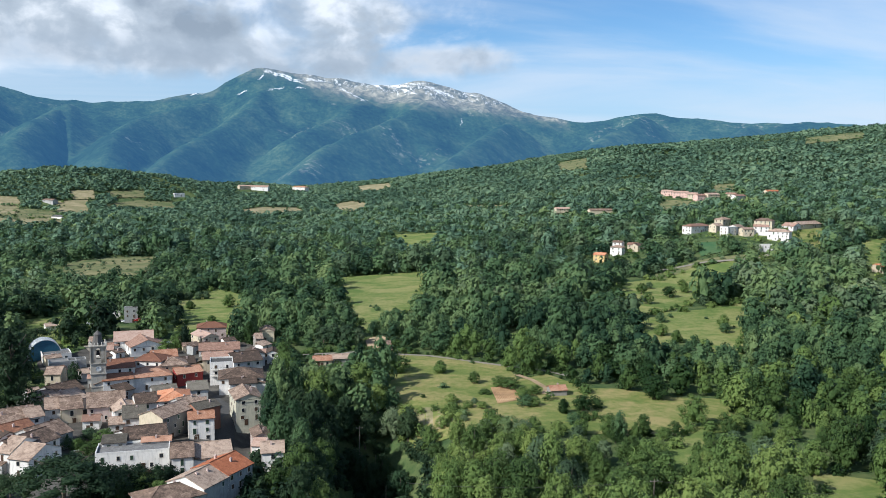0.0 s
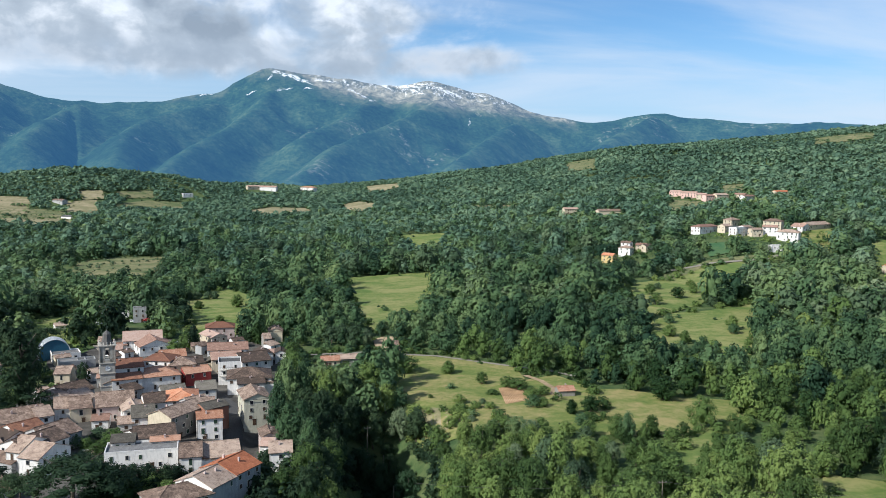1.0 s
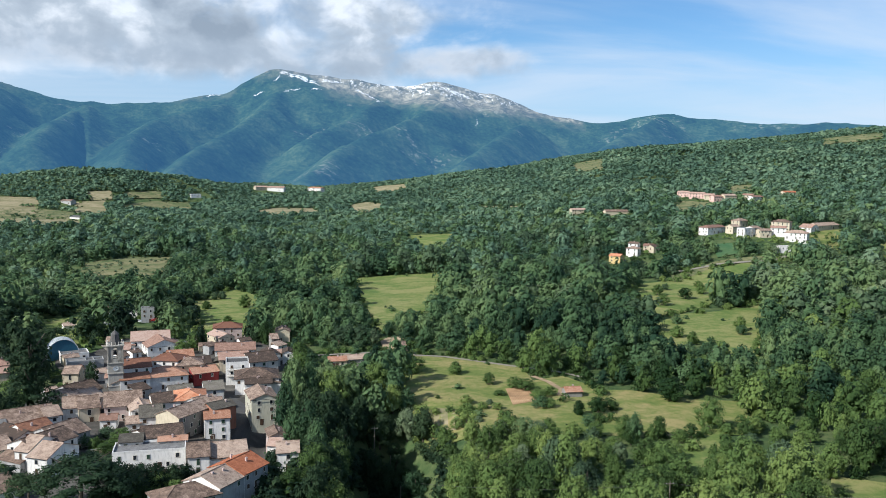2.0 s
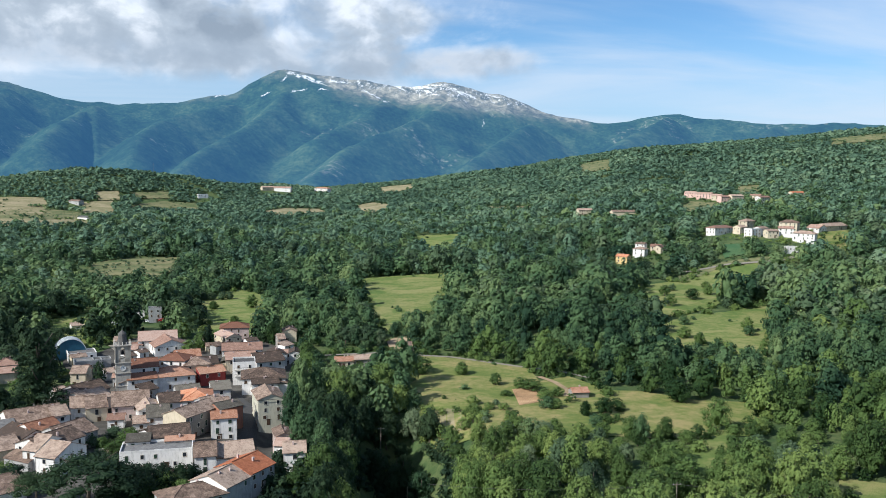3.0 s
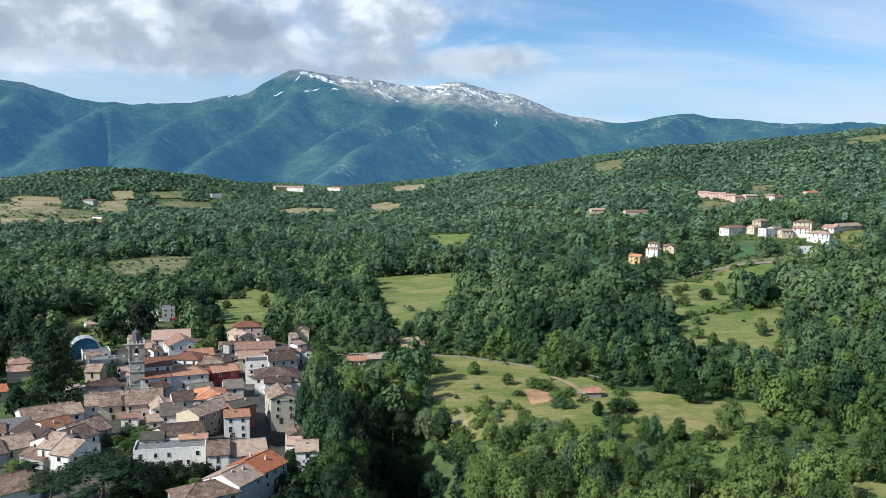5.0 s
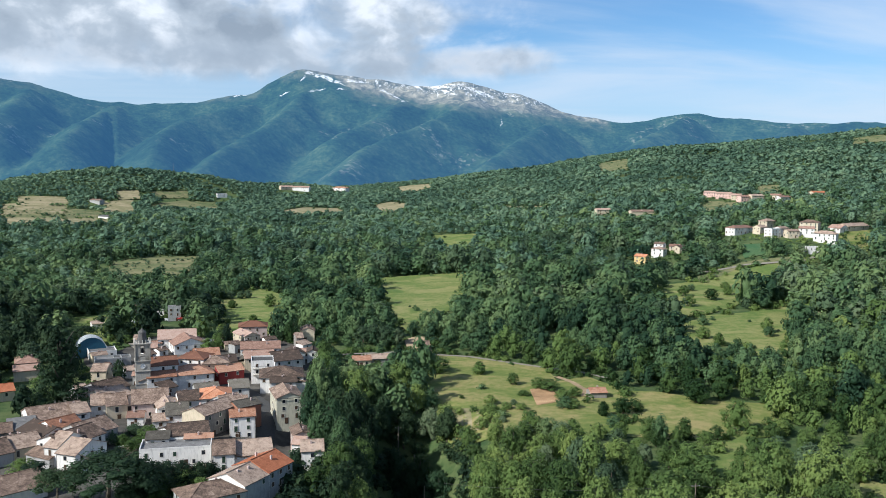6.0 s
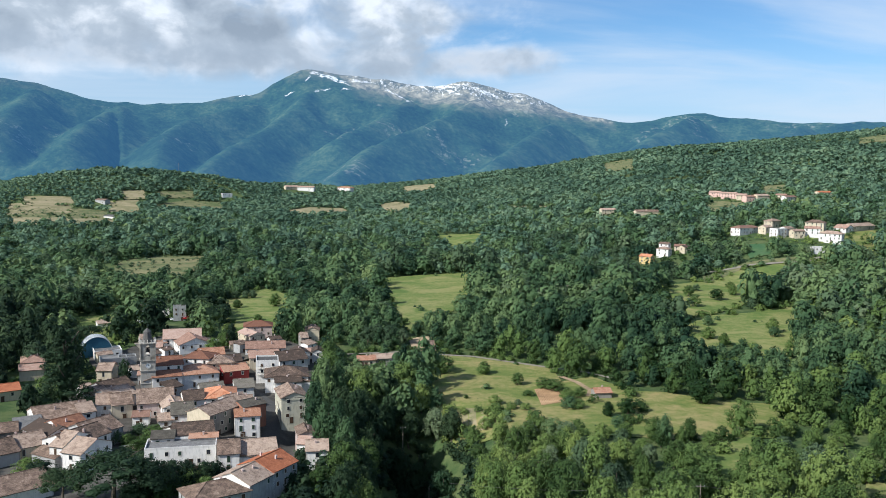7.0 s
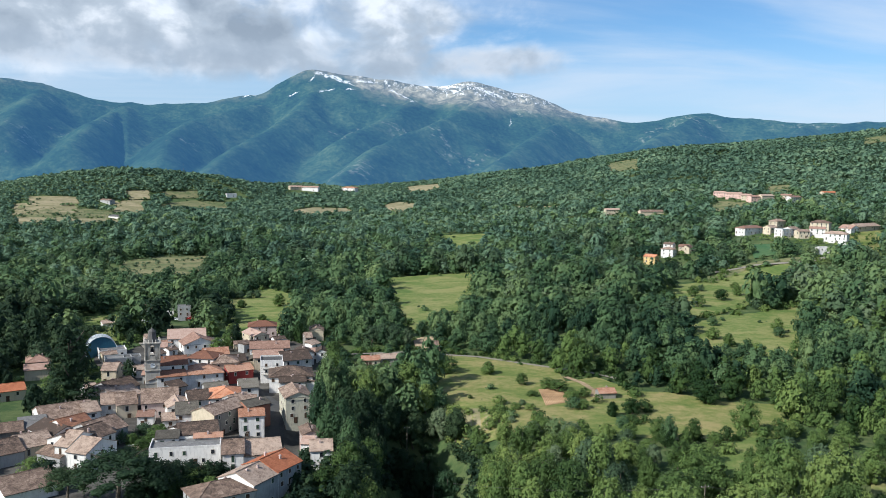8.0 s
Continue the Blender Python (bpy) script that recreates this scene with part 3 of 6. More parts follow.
def house(x, y, turn, w, d, h, roof, tile, wall, storeys, end="", group="village houses", z=None):
    """A house: walls with its gables, roof slabs, windows, a door and a chimney. The front faces -y before the turn."""
    if group == "village houses" and math.hypot(x, y) < 470 and h > 5.2:
        storeys = max(storeys, 2 if h > 7 else 1)
    base = float(grid_height(np.float64(x), np.float64(y))) if z is None else z
    ob = new("house" if h > 4.2 else "outbuilding")
    ob.matrix_world = pose(x, y, base, 0, 0, turn)
    tagged(ob, f"{WALL_WORDS[wall]} {'house' if h > 4.2 else 'outbuilding'} with a {TILE_WORDS[tile]} {ROOF_WORDS[roof]}", "house" if h > 4.2 else "outbuilding", group)
    FOOT.append((x, y, 0.5 * math.hypot(w, d) + 2.0))
    a, b = w / 2, d / 2
    pitch = 0.36 + 0.06 * rnd.random()
    over = 0.45
    wm = WALL[wall]
    em = WALL[end] if end else wm
    # walls as one shell; gable ends as panels of their own
    bm = bmesh.new()
    foot = -9.0 if group == "village houses" and math.hypot(x, y) < 470 else -2.5
    box(bm, -a, a, -b, b, foot, h)
    part("wall", bm, wm, ob)
    if roof == "flat":
        for x0, x1, y0, y1 in ((-a, a, -b, -b + 0.25), (-a, a, b - 0.25, b), (-a, -a + 0.25, -b + 0.25, b - 0.25), (a - 0.25, a, -b + 0.25, b - 0.25)):
            bm = bmesh.new()
            box(bm, x0, x1, y0, y1, h, h + 0.7)
            part("parapet", bm, wm, ob)
    bm = bmesh.new()
    if roof == "gable":
        k = b * pitch
        for sgn in (-1, 1):
            bm2 = bmesh.new()
            v = [bm2.verts.new((sgn * (a + 0.01) - dx, yy, zz)) for dx in (0, sgn * 0.3) for yy, zz in ((-b, foot), (b, foot), (b, h), (0, h + k), (-b, h))]
            bm2.faces.new(v[:5] if sgn > 0 else v[4::-1])
            bm2.faces.new(v[:4:-1] if sgn > 0 else v[5:])
            for i in range(5):
                j = (i + 1) % 5
                bm2.faces.new((v[i], v[j], v[5 + j], v[5 + i]) if sgn < 0 else (v[j], v[i], v[5 + i], v[5 + j]))
            part("gable_end", bm2, em, ob)
        e, zz = b + over, h - over * pitch + 0.12
        for sgn in (-1, 1):
            c = [(-a - 0.3, sgn * e, zz), (a + 0.3, sgn * e, zz), (a + 0.3, 0, h + k + 0.12), (-a - 0.3, 0, h + k + 0.12)]
            roof_slab(bm, c if sgn < 0 else c[::-1], 0.2)
        tube(bm, (-a - 0.3, 0, h + k + 0.14), (a + 0.3, 0, h + k + 0.14), 0.16, 0.16, 6)
        top = h + k
    elif roof == "front":
        k = a * pitch
        for sgn in (-1, 1):
            bm2 = bmesh.new()
            v = [bm2.verts.new((xx, sgn * (b + 0.01) - dy, zz)) for dy in (0, sgn * 0.3) for xx, zz in ((-a, foot), (a, foot), (a, h), (0, h + k), (-a, h))]
            bm2.faces.new(v[:5] if sgn < 0 else v[4::-1])
            bm2.faces.new(v[:4:-1] if sgn < 0 else v[5:])
            for i in range(5):
                j = (i + 1) % 5
                bm2.faces.new((v[i], v[j], v[5 + j], v[5 + i]) if sgn > 0 else (v[j], v[i], v[5 + i], v[5 + j]))
            part("gable_end", bm2, em, ob)
        e, zz = a + over, h - over * pitch + 0.12
        for sgn in (-1, 1):
            c = [(sgn * e, -b - 0.35, zz), (sgn * e, b + 0.35, zz), (0, b + 0.35, h + k + 0.12), (0, -b - 0.35, h + k + 0.12)]
            roof_slab(bm, c if sgn > 0 else c[::-1], 0.2)
        tube(bm, (0, -b - 0.35, h + k + 0.14), (0, b + 0.35, h + k + 0.14), 0.16, 0.16, 6)
        top = h + k
    elif roof == "hip":
        k = min(a, b) * pitch
        ea, eb, zz = a + over, b + over, h - over * pitch + 0.12
        ra, rb = max(a - b, 0.05), max(b - a, 0.05)
        p = [(-ea, -eb, zz), (ea, -eb, zz), (ea, eb, zz), (-ea, eb, zz)]
        if a >= b:
            r0, r1 = (-ra, 0, h + k + 0.12), (ra, 0, h + k + 0.12)
            for q in ((p[0], p[1], r1, r0), (p[1], p[2], r1), (p[2], p[3], r0, r1), (p[3], p[0], r0)):
                roof_slab(bm, q, 0.2)
        else:
            r0, r1 = (0, -rb, h + k + 0.12), (0, rb, h + k + 0.12)
            for q in ((p[0], p[1], r0), (p[1], p[2], r1, r0), (p[2], p[3], r1), (p[3], p[0], r0, r1)):
                roof_slab(bm, q, 0.2)
        for c in p:
            tube(bm, c, r0 if (c[0] < 0 if a >= b else c[1] < 0) else r1, 0.13, 0.13, 5)
        tube(bm, r0, r1, 0.14, 0.14, 5)
        top = h + k
    elif roof == "shed":
        k = d * 0.26
        box(bm, -a, -a + 0.3, b - 0.3, b, h, h + k - 0.1)
        roof_slab(bm, [(-a - 0.3, -b - over, h - over * 0.26 + 0.15), (a + 0.3, -b - over, h - over * 0.26 + 0.15), (a + 0.3, b, h + k + 0.15), (-a - 0.3, b, h + k + 0.15)], 0.2)
        box(bm, -a, a, b - 0.3, b - 0.01, h, h + k - 0.08)
        top = h + k
    else:
        roof_slab(bm, [(-a + 0.25, -b + 0.25, h + 0.12), (a - 0.25, -b + 0.25, h + 0.12), (a - 0.25, b - 0.25, h + 0.12), (-a + 0.25, b - 0.25, h + 0.12)], 0.1)
        top = h + 0.5
    part("roof", bm, TILE[tile], ob)
    # a lower lean-to built against one end or the back
    if group == "village houses" and z is None and h > 5 and w > 6 and math.hypot(x, y) < 430 and add.random() < 0.5:
        deep, low, k = add.uniform(2.6, 4.4), h - add.uniform(0.9, 3.2), add.uniform(0.55, 0.95)
        end_side = roof != "front" and add.random() < 0.55
        run, out = (d * k, a) if end_side else (w * k, b)
        m = pose(0, 0, 0, 0, 0, add.choice((90, -90)) if end_side else 180)
        shift = (1 - k) * (d if end_side else w) * add.uniform(-0.45, 0.45)
        bm2 = bmesh.new()
        box(bm2, shift - run / 2, shift + run / 2, -out - deep, -out - 0.02, foot, low)
        bm2.transform(m)
        part("annex_wall", bm2, WALL[add.choice((wall, wall, "white", "cream", "grey"))], ob)
        bm2 = bmesh.new()
        roof_slab(bm2, [(shift - run / 2 - 0.25, -out - deep - 0.4, low + 0.06), (shift + run / 2 + 0.25, -out - deep - 0.4, low + 0.06), (shift + run / 2 + 0.25, -out - 0.02, low + 0.2 + deep * 0.3), (shift - run / 2 - 0.25, -out - 0.02, low + 0.2 + deep * 0.3)], 0.18)
        bm2.transform(m)
        part("annex_roof", bm2, TILE[add.choice((tile, "brown", "dark", "pink"))], ob)
    # windows by storey on the front and both ends
    green = rnd.random() < 0.3
    for s in range(storeys):
        lift = h - 1.95 - s * 2.55
        if lift < 0.15:
            break
        faces = [(w, 0.0, (0, -b), 1)]
        if not end and d > 5:
            faces += [(d, 90.0, (a, 0), 1), (d, -90.0, (-a, 0), 1)]
        for length, ang, (ox, oy), sgn in faces:
            count = max(1, int(length / (3.1 + rnd.random())))
            for i in range(count):
                if rnd.random() < 0.14:
                    continue
                sw = 0.85 + (0.2 if rnd.random() < 0.3 else 0)
                sh = 1.25 if rnd.random() < 0.75 else 1.9
                fr, pn, shut = window_meshes(sw, sh, green)
                t = (i + 0.5) / count * length - length / 2 + rnd.uniform(-0.25, 0.25)
                m = pose(ox, oy, 0, 0, 0, ang) @ pose(t, -0.02, lift - (sh - 1.25), 0, 0, 0)
                win = put("window", fr, ob, m)
                put("pane", pn, win)
                if rnd.random() < 0.55:
                    put("shutter", shut, win)
                    put("shutter", shut, win, pose(0, 0, 0) @ Matrix.Diagonal((-1, 1, 1, 1)))
    if roof == "flat" and storeys >= 3 and z is None and math.hypot(x, y) < 500:
        for s in range(storeys - 1):
            lift = h - 2.5 - s * 2.55
            bm = bmesh.new()
            box(bm, -a + 0.4, a - 0.4, -b - 1.1, -b, lift - 0.15, lift)
            slab = part("balcony", bm, TRIM, ob)
            bm = bmesh.new()
            box(bm, -a + 0.4, a - 0.4, -b - 1.1, -b - 1.06, lift + 0.95, lift + 1.02)
            for k in range(int((w - 0.8) / 0.35)):
                box(bm, -a + 0.42 + k * 0.35, -a + 0.46 + k * 0.35, -b - 1.1, -b - 1.06, lift, lift + 0.95)
            part("railing", bm, IRON, slab)
    if storeys and w > 4:
        bm = bmesh.new()
        t = rnd.uniform(-0.3, 0.3) * w
        box(bm, t - 0.6, t + 0.6, -b - 0.08, -b - 0.01, 0, 2.0)
        box(bm, t - 0.72, t + 0.72, -b - 0.11, -b - 0.01, 2.0, 2.14)
        part("door", bm, SHUTTER, ob)
    if roof in ("gable", "hip", "front") and w > 5:
        for _ in range(1 + (rnd.random() < 0.35)):
            put("chimney", chimney_mesh(), ob, pose(rnd.uniform(-0.5, 0.5) * a, rnd.uniform(-0.45, 0.45) * b, h + (top - h) * 0.62 + 0.3))
    if roof != "flat":
        bm = bmesh.new()
        tube(bm, (-a, -b - over + 0.02, h - over * pitch - 0.02), (a, -b - over + 0.02, h - over * pitch - 0.02), 0.07, 0.07, 5)
        part("gutter", bm, IRON, ob)
    return ob


# next two: shade on the long walls is put into the grey plaster
house(-57.1, 223.6, 65, 10.3, 12.1, 7.38, "gable", "brown", "grey", 3, end="white")
house(-52.8, 233.1, 64, 10.7, 12.1, 7.63, "gable", "orange", "grey", 3)
house(-63.0, 216.3, 36, 15.3, 11, 6.15, "hip", "brown", "grey", 0)
house(-68.6, 250.8, 15, 6.3, 12.1, 5.9, "gable", "brown", "white", 2)
house(-61.4, 255.0, 19, 11.6, 13.2, 5.33, "gable", "brown", "white", 2)
house(-84.1, 254.6, 14, 20.7, 9.9, 5.33, "flat", "grey", "white", 2)
house(-91.0, 258.2, 14, 6.8, 4.6, 6.5, "shed", "dark", "white", 0)
house(-79.0, 260.6, 14, 8.5, 4.0, 6.2, "gable", "red", "white", 0)
house(-84.1, 266.0, 21, 12.2, 11, 6.56, "gable", "brown", "white", 1)
house(-82.7, 284.3, 64, 14.9, 9.9, 8.2, "gable", "brown", "stone", 3, end="cream")
house(-95.0, 289.1, 18, 7.3, 12.1, 6.15, "gable", "dark", "white", 2)
house(-99.6, 284.9, 19, 4.8, 7.7, 4.51, "gable", "brown", "white", 1)
house(-71.0, 282.5, 17, 8.2, 7.6, 7.4, "gable", "red", "white", 3)
house(-72.6, 291.6, 46, 9.0, 7.6, 8.2, "gable", "dark", "terra", 2)
house(-79.5, 296.0, 46, 7.5, 7.0, 8.6, "gable", "brown", "grey", 2)
house(-87.2, 308.8, 16, 10.8, 14.3, 6.97, "hip", "orange", "white", 2)
house(-106.6, 343.2, 25, 15.4, 13.2, 6.81, "hip", "red", "white", 2)
house(-118.9, 342.8, 24, 11.8, 12.1, 10.2, "gable", "red", "white", 1)
house(-115.8, 333.5, 24, 11.0, 5.5, 6.97, "shed", "red", "white", 0)
house(-94.2, 352.1, 35, 10.7, 8.8, 5.74, "gable", "red", "redwall", 0)
house(-84.2, 329.8, 19, 7.3, 11, 4.92, "gable", "dark", "white", 1)
house(-80.2, 353.8, 13, 9.1, 9.9, 9.43, "flat", "grey", "white", 3)
house(-69.6, 341.5, 12, 16.9, 14.3, 6.97, "hip", "brown", "white", 1)
house(-67.6, 334.5, 15, 10.3, 6.6, 5.74, "gable", "brown", "white", 1)
house(-60.1, 302.7, 21, 9.2, 14.3, 9.3, "front", "brown", "beige", 3, z=0.0)
house(-49.4, 271.7, 18, 5.2, 8.8, 5.08, "front", "brown", "pink", 1, z=0.0)
house(-44.7, 271.9, 19, 3.8, 6.6, 4.1, "gable", "brown", "grey", 0, z=0.0)
house(-42.7, 254.6, 10, 6.6, 9.9, 5.74, "gable", "brown", "white", 1, z=0.0)
house(-47.5, 261.7, -5, 3.7, 6.6, 4.92, "gable", "pink", "white", 0, z=0.0)
house(-105.4, 444.2, 13, 14.3, 11, 7.38, "hip", "red", "pink", 2)
house(-105.3, 428.8, 38, 8.1, 14.3, 5.74, "front", "pink", "cream", 1)
house(-91.6, 400.5, 13, 18.2, 12.1, 5.33, "gable", "pink", "white", 1)
house(-75.3, 374.6, 29, 12.7, 14.3, 6.15, "gable", "brown", "white", 2)
house(-72.6, 387.3, 25, 6.1, 11, 6.15, "front", "brown", "white", 1)
house(-65.3, 391.3, 9, 4.9, 8.8, 5.74, "front", "brown", "white", 2)
house(-86.3, 373.5, 18, 12.9, 11, 6.97, "gable", "pink", "cream", 0)
house(-76.6, 442.6, 10, 7.0, 9.9, 5.74, "front", "brown", "cream", 2)
house(-77.7, 423.0, 20, 3.4, 8.8, 5.74, "gable", "brown", "stone", 1)
house(-137.4, 287.6, 37, 17.2, 15.4, 4.92, "gable", "brown", "white", 1)
house(-130.0, 290.0, 39, 5.4, 11, 5.58, "gable", "brown", "white", 1)
house(-130.6, 267.6, 53, 11.0, 14.3, 5.08, "front", "brown", "white", 0)
house(-126.9, 270.1, 55, 9.7, 12.1, 5.99, "gable", "red", "white", 0)
house(-117.4, 257.0, 64, 15.2, 12.1, 6.56, "gable", "brown", "white", 1)
house(-109.8, 247.0, -17, 6.9, 13.2, 6.56, "gable", "brown", "white", 2)
house(-116.8, 252.2, -16, 4.8, 13.2, 6.72, "gable", "brown", "white", 1)
house(-133.6, 257.1, 45, 9.6, 13.2, 4.51, "gable", "brown", "cream", 1)
house(-139.9, 247.7, 47, 13.1, 13.2, 4.51, "gable", "brown", "grey", 0)
house(-148.5, 269.9, 29, 10.5, 9.9, 4.1, "gable", "brown", "stone", 0)
house(-141.4, 274.2, 32, 8.3, 7.7, 4.1, "shed", "grey", "grey", 1)
house(-119.0, 223.9, 47, 13.6, 14.3, 3.94, "gable", "brown", "white", 0)
house(-110.2, 305.2, 20, 12.5, 16.5, 5.9, "gable", "brown", "pink", 2)
house(-101.7, 298.3, 27, 7.6, 12.1, 5.9, "front", "brown", "white", 0)
house(-96.2, 304.1, 25, 7.2, 11, 6.72, "gable", "brown", "white", 0)
house(-121.5, 301.5, 27, 7.0, 13.2, 5.58, "gable", "brown", "cream", 2)
house(-127.2, 300.7, 23, 5.0, 12.1, 5.58, "gable", "brown", "white", 1)
house(-128.1, 312.1, 54, 11.1, 12.1, 5.08, "gable", "brown", "white", 1)
house(-117.0, 267.8, 61, 12.4, 13.2, 5.9, "gable", "brown", "grey", 1)
house(-134.3, 324.5, 57, 12.7, 12.1, 4.67, "gable", "brown", "grey", 0)
house(-134.9, 313.7, 48, 7.0, 8.8, 4.1, "shed", "brown", "grey", 0)
house(-181.7, 358.5, 27, 9.2, 12.1, 6.56, "hip", "pink", "cream", 1)
house(-178.3, 350.0, 27, 9.1, 5.5, 4.51, "shed", "pink", "cream", 0)
house(-174.6, 319.6, 37, 11.8, 9.9, 3.94, "gable", "orange", "cream", 1)
house(-163.6, 391.9, 28, 12.0, 9.9, 3.94, "flat", "grey", "white", 1)
house(-154.8, 377.2, 27, 11.3, 7.7, 3.44, "flat", "grey", "grey", 1)
house(-146.1, 349.1, 8, 6.0, 9.9, 5.74, "gable", "brown", "cream", 0)
house(-137.7, 420.5, 18, 17.9, 16.5, 5.9, "gable", "pink", "white", 1)
house(-129.7, 410.8, 29, 15.2, 16.5, 5.08, "front", "pink", "white", 1)
house(-100.0, 368.7, 25, 8.9, 9.9, 5.9, "gable", "brown", "cream", 1)
house(-94.0, 319.7, 26, 8.7, 8.8, 6.15, "gable", "dark", "grey", 0)
house(-109.2, 356.2, -5, 11.6, 11, 10, "hip", "red", "white", 1)
house(-109.2, 372.1, 21, 10.8, 10, 8, "gable", "red", "white", 1)
house(-100.5, 355.0, 21, 10.5, 11, 8.5, "hip", "brown", "cream", 1)
house(-164.6, 498.4, 18, 7.2, 6, 8, "flat", "grey", "grey", 2)
house(-195.4, 493.6, 22, 8.3, 8, 4, "flat", "grey", "grey", 0)
house(-185.5, 492.4, 21, 10.1, 7, 4.5, "flat", "grey", "white", 1)
house(-149.7, 380.1, 26, 7.4, 6, 3.5, "flat", "grey", "grey", 0)
house(257.3, 784.3, 35, 27.0, 10, 5.88, "hip", "pink", "white", 2)
house(286.5, 797.3, 35, 13.0, 9, 8.4, "hip", "brown", "cream", 3)
house(276.2, 754.3, 35, 12.8, 8, 7.56, "flat", "grey", "white", 3)
house(288.4, 767.7, 35, 11.1, 8, 5.88, "gable", "brown", "white", 2)
house(291.9, 752.4, 9, 10.4, 8, 5.88, "gable", "brown", "cream", 2)
house(318.8, 779.9, -35, 15.8, 10, 8.4, "hip", "brown", "cream", 3)
house(305.8, 755.1, -19, 12.7, 7, 7.56, "gable", "pink", "white", 2)
house(313.4, 733.2, -35, 17.9, 10, 7.56, "hip", "brown", "white", 3)
house(285.3, 692.5, 7, 9.2, 7, 5.04, "flat", "grey", "white", 1)
house(341.9, 774.9, 35, 13.1, 12, 4.2, "front", "pink", "white", 1)
house(360.5, 787.9, 35, 33.8, 12, 3.78, "gable", "brown", "cream", 1)
house(273.7, 778.6, 35, 10.3, 8, 5.88, "gable", "brown", "cream", 2)
house(344.6, 1175.4, -35, 16.8, 9, 5.88, "gable", "pink", "pinkw", 2)
house(354.1, 1146.8, -35, 20.0, 9, 6.72, "gable", "pink", "pinkw", 2)
house(363.1, 1124.5, -27, 12.4, 9, 5.88, "gable", "pink", "cream", 2)
house(365.3, 1101.2, 22, 16.9, 9, 6.72, "gable", "pink", "pinkw", 2)
house(380.8, 1104.6, 23, 19.4, 9, 5.88, "gable", "brown", "cream", 2)
house(404.4, 1098.3, -35, 13.1, 8, 5.04, "gable", "pink", "cream", 1)
house(400.9, 1065.2, 35, 21.6, 8, 6.72, "gable", "pink", "white", 2)
house(469.3, 1131.1, 25, 22.8, 9, 5.04, "gable", "orange", "cream", 1)
house(172.7, 731.0, -35, 10.4, 8, 6.72, "hip", "brown", "white", 2)
house(175.8, 742.2, -35, 8.5, 6, 8.4, "gable", "brown", "white", 1)
house(187.8, 738.1, -23, 9.0, 8, 5.04, "gable", "pink", "cream", 1)
house(192.1, 734.8, 30, 10.9, 8, 4.2, "gable", "brown", "cream", 1)
house(347.5, 634.1, 5, 5.5, 8, 5.04, "gable", "orange", "cream", 1)
house(-505.1, 1231.7, -27, 20.3, 7, 4, "shed", "grey", "white", 0)
house(-338.0, 1710.8, 33, 26.4, 12, 6, "gable", "pink", "cream", 1)
house(-307.1, 1708.3, -7, 33.5, 12, 7, "gable", "pink", "white", 1)
house(-235.6, 1760.0, -35, 34.8, 12, 7, "hip", "red", "white", 2)
house(-421.8, 1544.7, 31, 18.0, 10, 5, "flat", "grey", "white", 1)
house(-581.5, 1387.7, -34, 27.3, 9, 5, "gable", "brown", "grey", 1)
house(-272.0, 923.9, -13, 17.9, 8, 4, "gable", "orange", "cream", 0)
house(56.9, 337.0, 9, 6.6, 6, 2.6, "gable", "red", "stone", 0)
house(-198.3, 503.5, 21, 11.0, 8, 3, "flat", "grey", "white", 1)
house(-196.0, 517.4, 21, 9.2, 8, 3.5, "shed", "brown", "stone", 0)
house(-183.8, 504.8, 20, 5.7, 6, 3, "flat", "grey", "grey", 0)
house(-178.3, 509.3, 19, 7.4, 7, 3.5, "flat", "grey", "white", 0)
house(-198.3, 469.8, 33, 6.3, 6, 3, "gable", "brown", "white", 0)
house(190.1, 1120.4, 14, 19.9, 9, 6, "gable", "pink", "cream", 1)
house(229.2, 1071.1, 14, 30.7, 10, 4, "gable", "brown", "cream", 0)
house(154.9, 715.6, -35, 10.1, 8, 6, "gable", "orange", "yellow", 2)
house(-42.1, 385.8, 12, 8.1, 7, 3.2, "gable", "red", "cream", 1)
house(-34.5, 388.9, 16, 9.6, 7, 3.4, "gable", "brown", "stone", 1)
house(-14.9, 419.3, 2, 5.0, 6, 2.5, "shed", "brown", "cream", 0)

# small lean-tos and sheds packed between the village houses
made, tries = 0, 0
GARDEN = [(-118, 284), (-103, 287), (-93, 261), (-104, 255)]
while made < 30 and tries < 4000:
    tries += 1
    px, py = rnd.uniform(-165, -52), rnd.uniform(262, 425)
    if not inside(px, py, VILLAGE) or inside(px, py, GARDEN) or (px > -72 and py < 335):
        continue
    if min(math.hypot(px - fx, py - fy) - (fr - 2.0) * 0.72 for fx, fy, fr in FOOT) < 1.7:
        continue
    if abs(px + 120 + (py - 215) * 0.16) < 5 or abs(px + 62 + max(0, py - 290) * 0.45) < 5:
        continue
    made += 1
    hh_ = rnd.uniform(3.2, 5.0)
    house(px, py, rnd.choice((15, 22, 40, 55)) + rnd.uniform(-6, 6), rnd.uniform(4, 6.5), rnd.uniform(4, 6), hh_, rnd.choice(("gable", "shed", "gable", "gable")), rnd.choice(("brown", "brown", "brown", "dark", "pink")), rnd.choice(("white", "cream", "grey", "white")), 1)



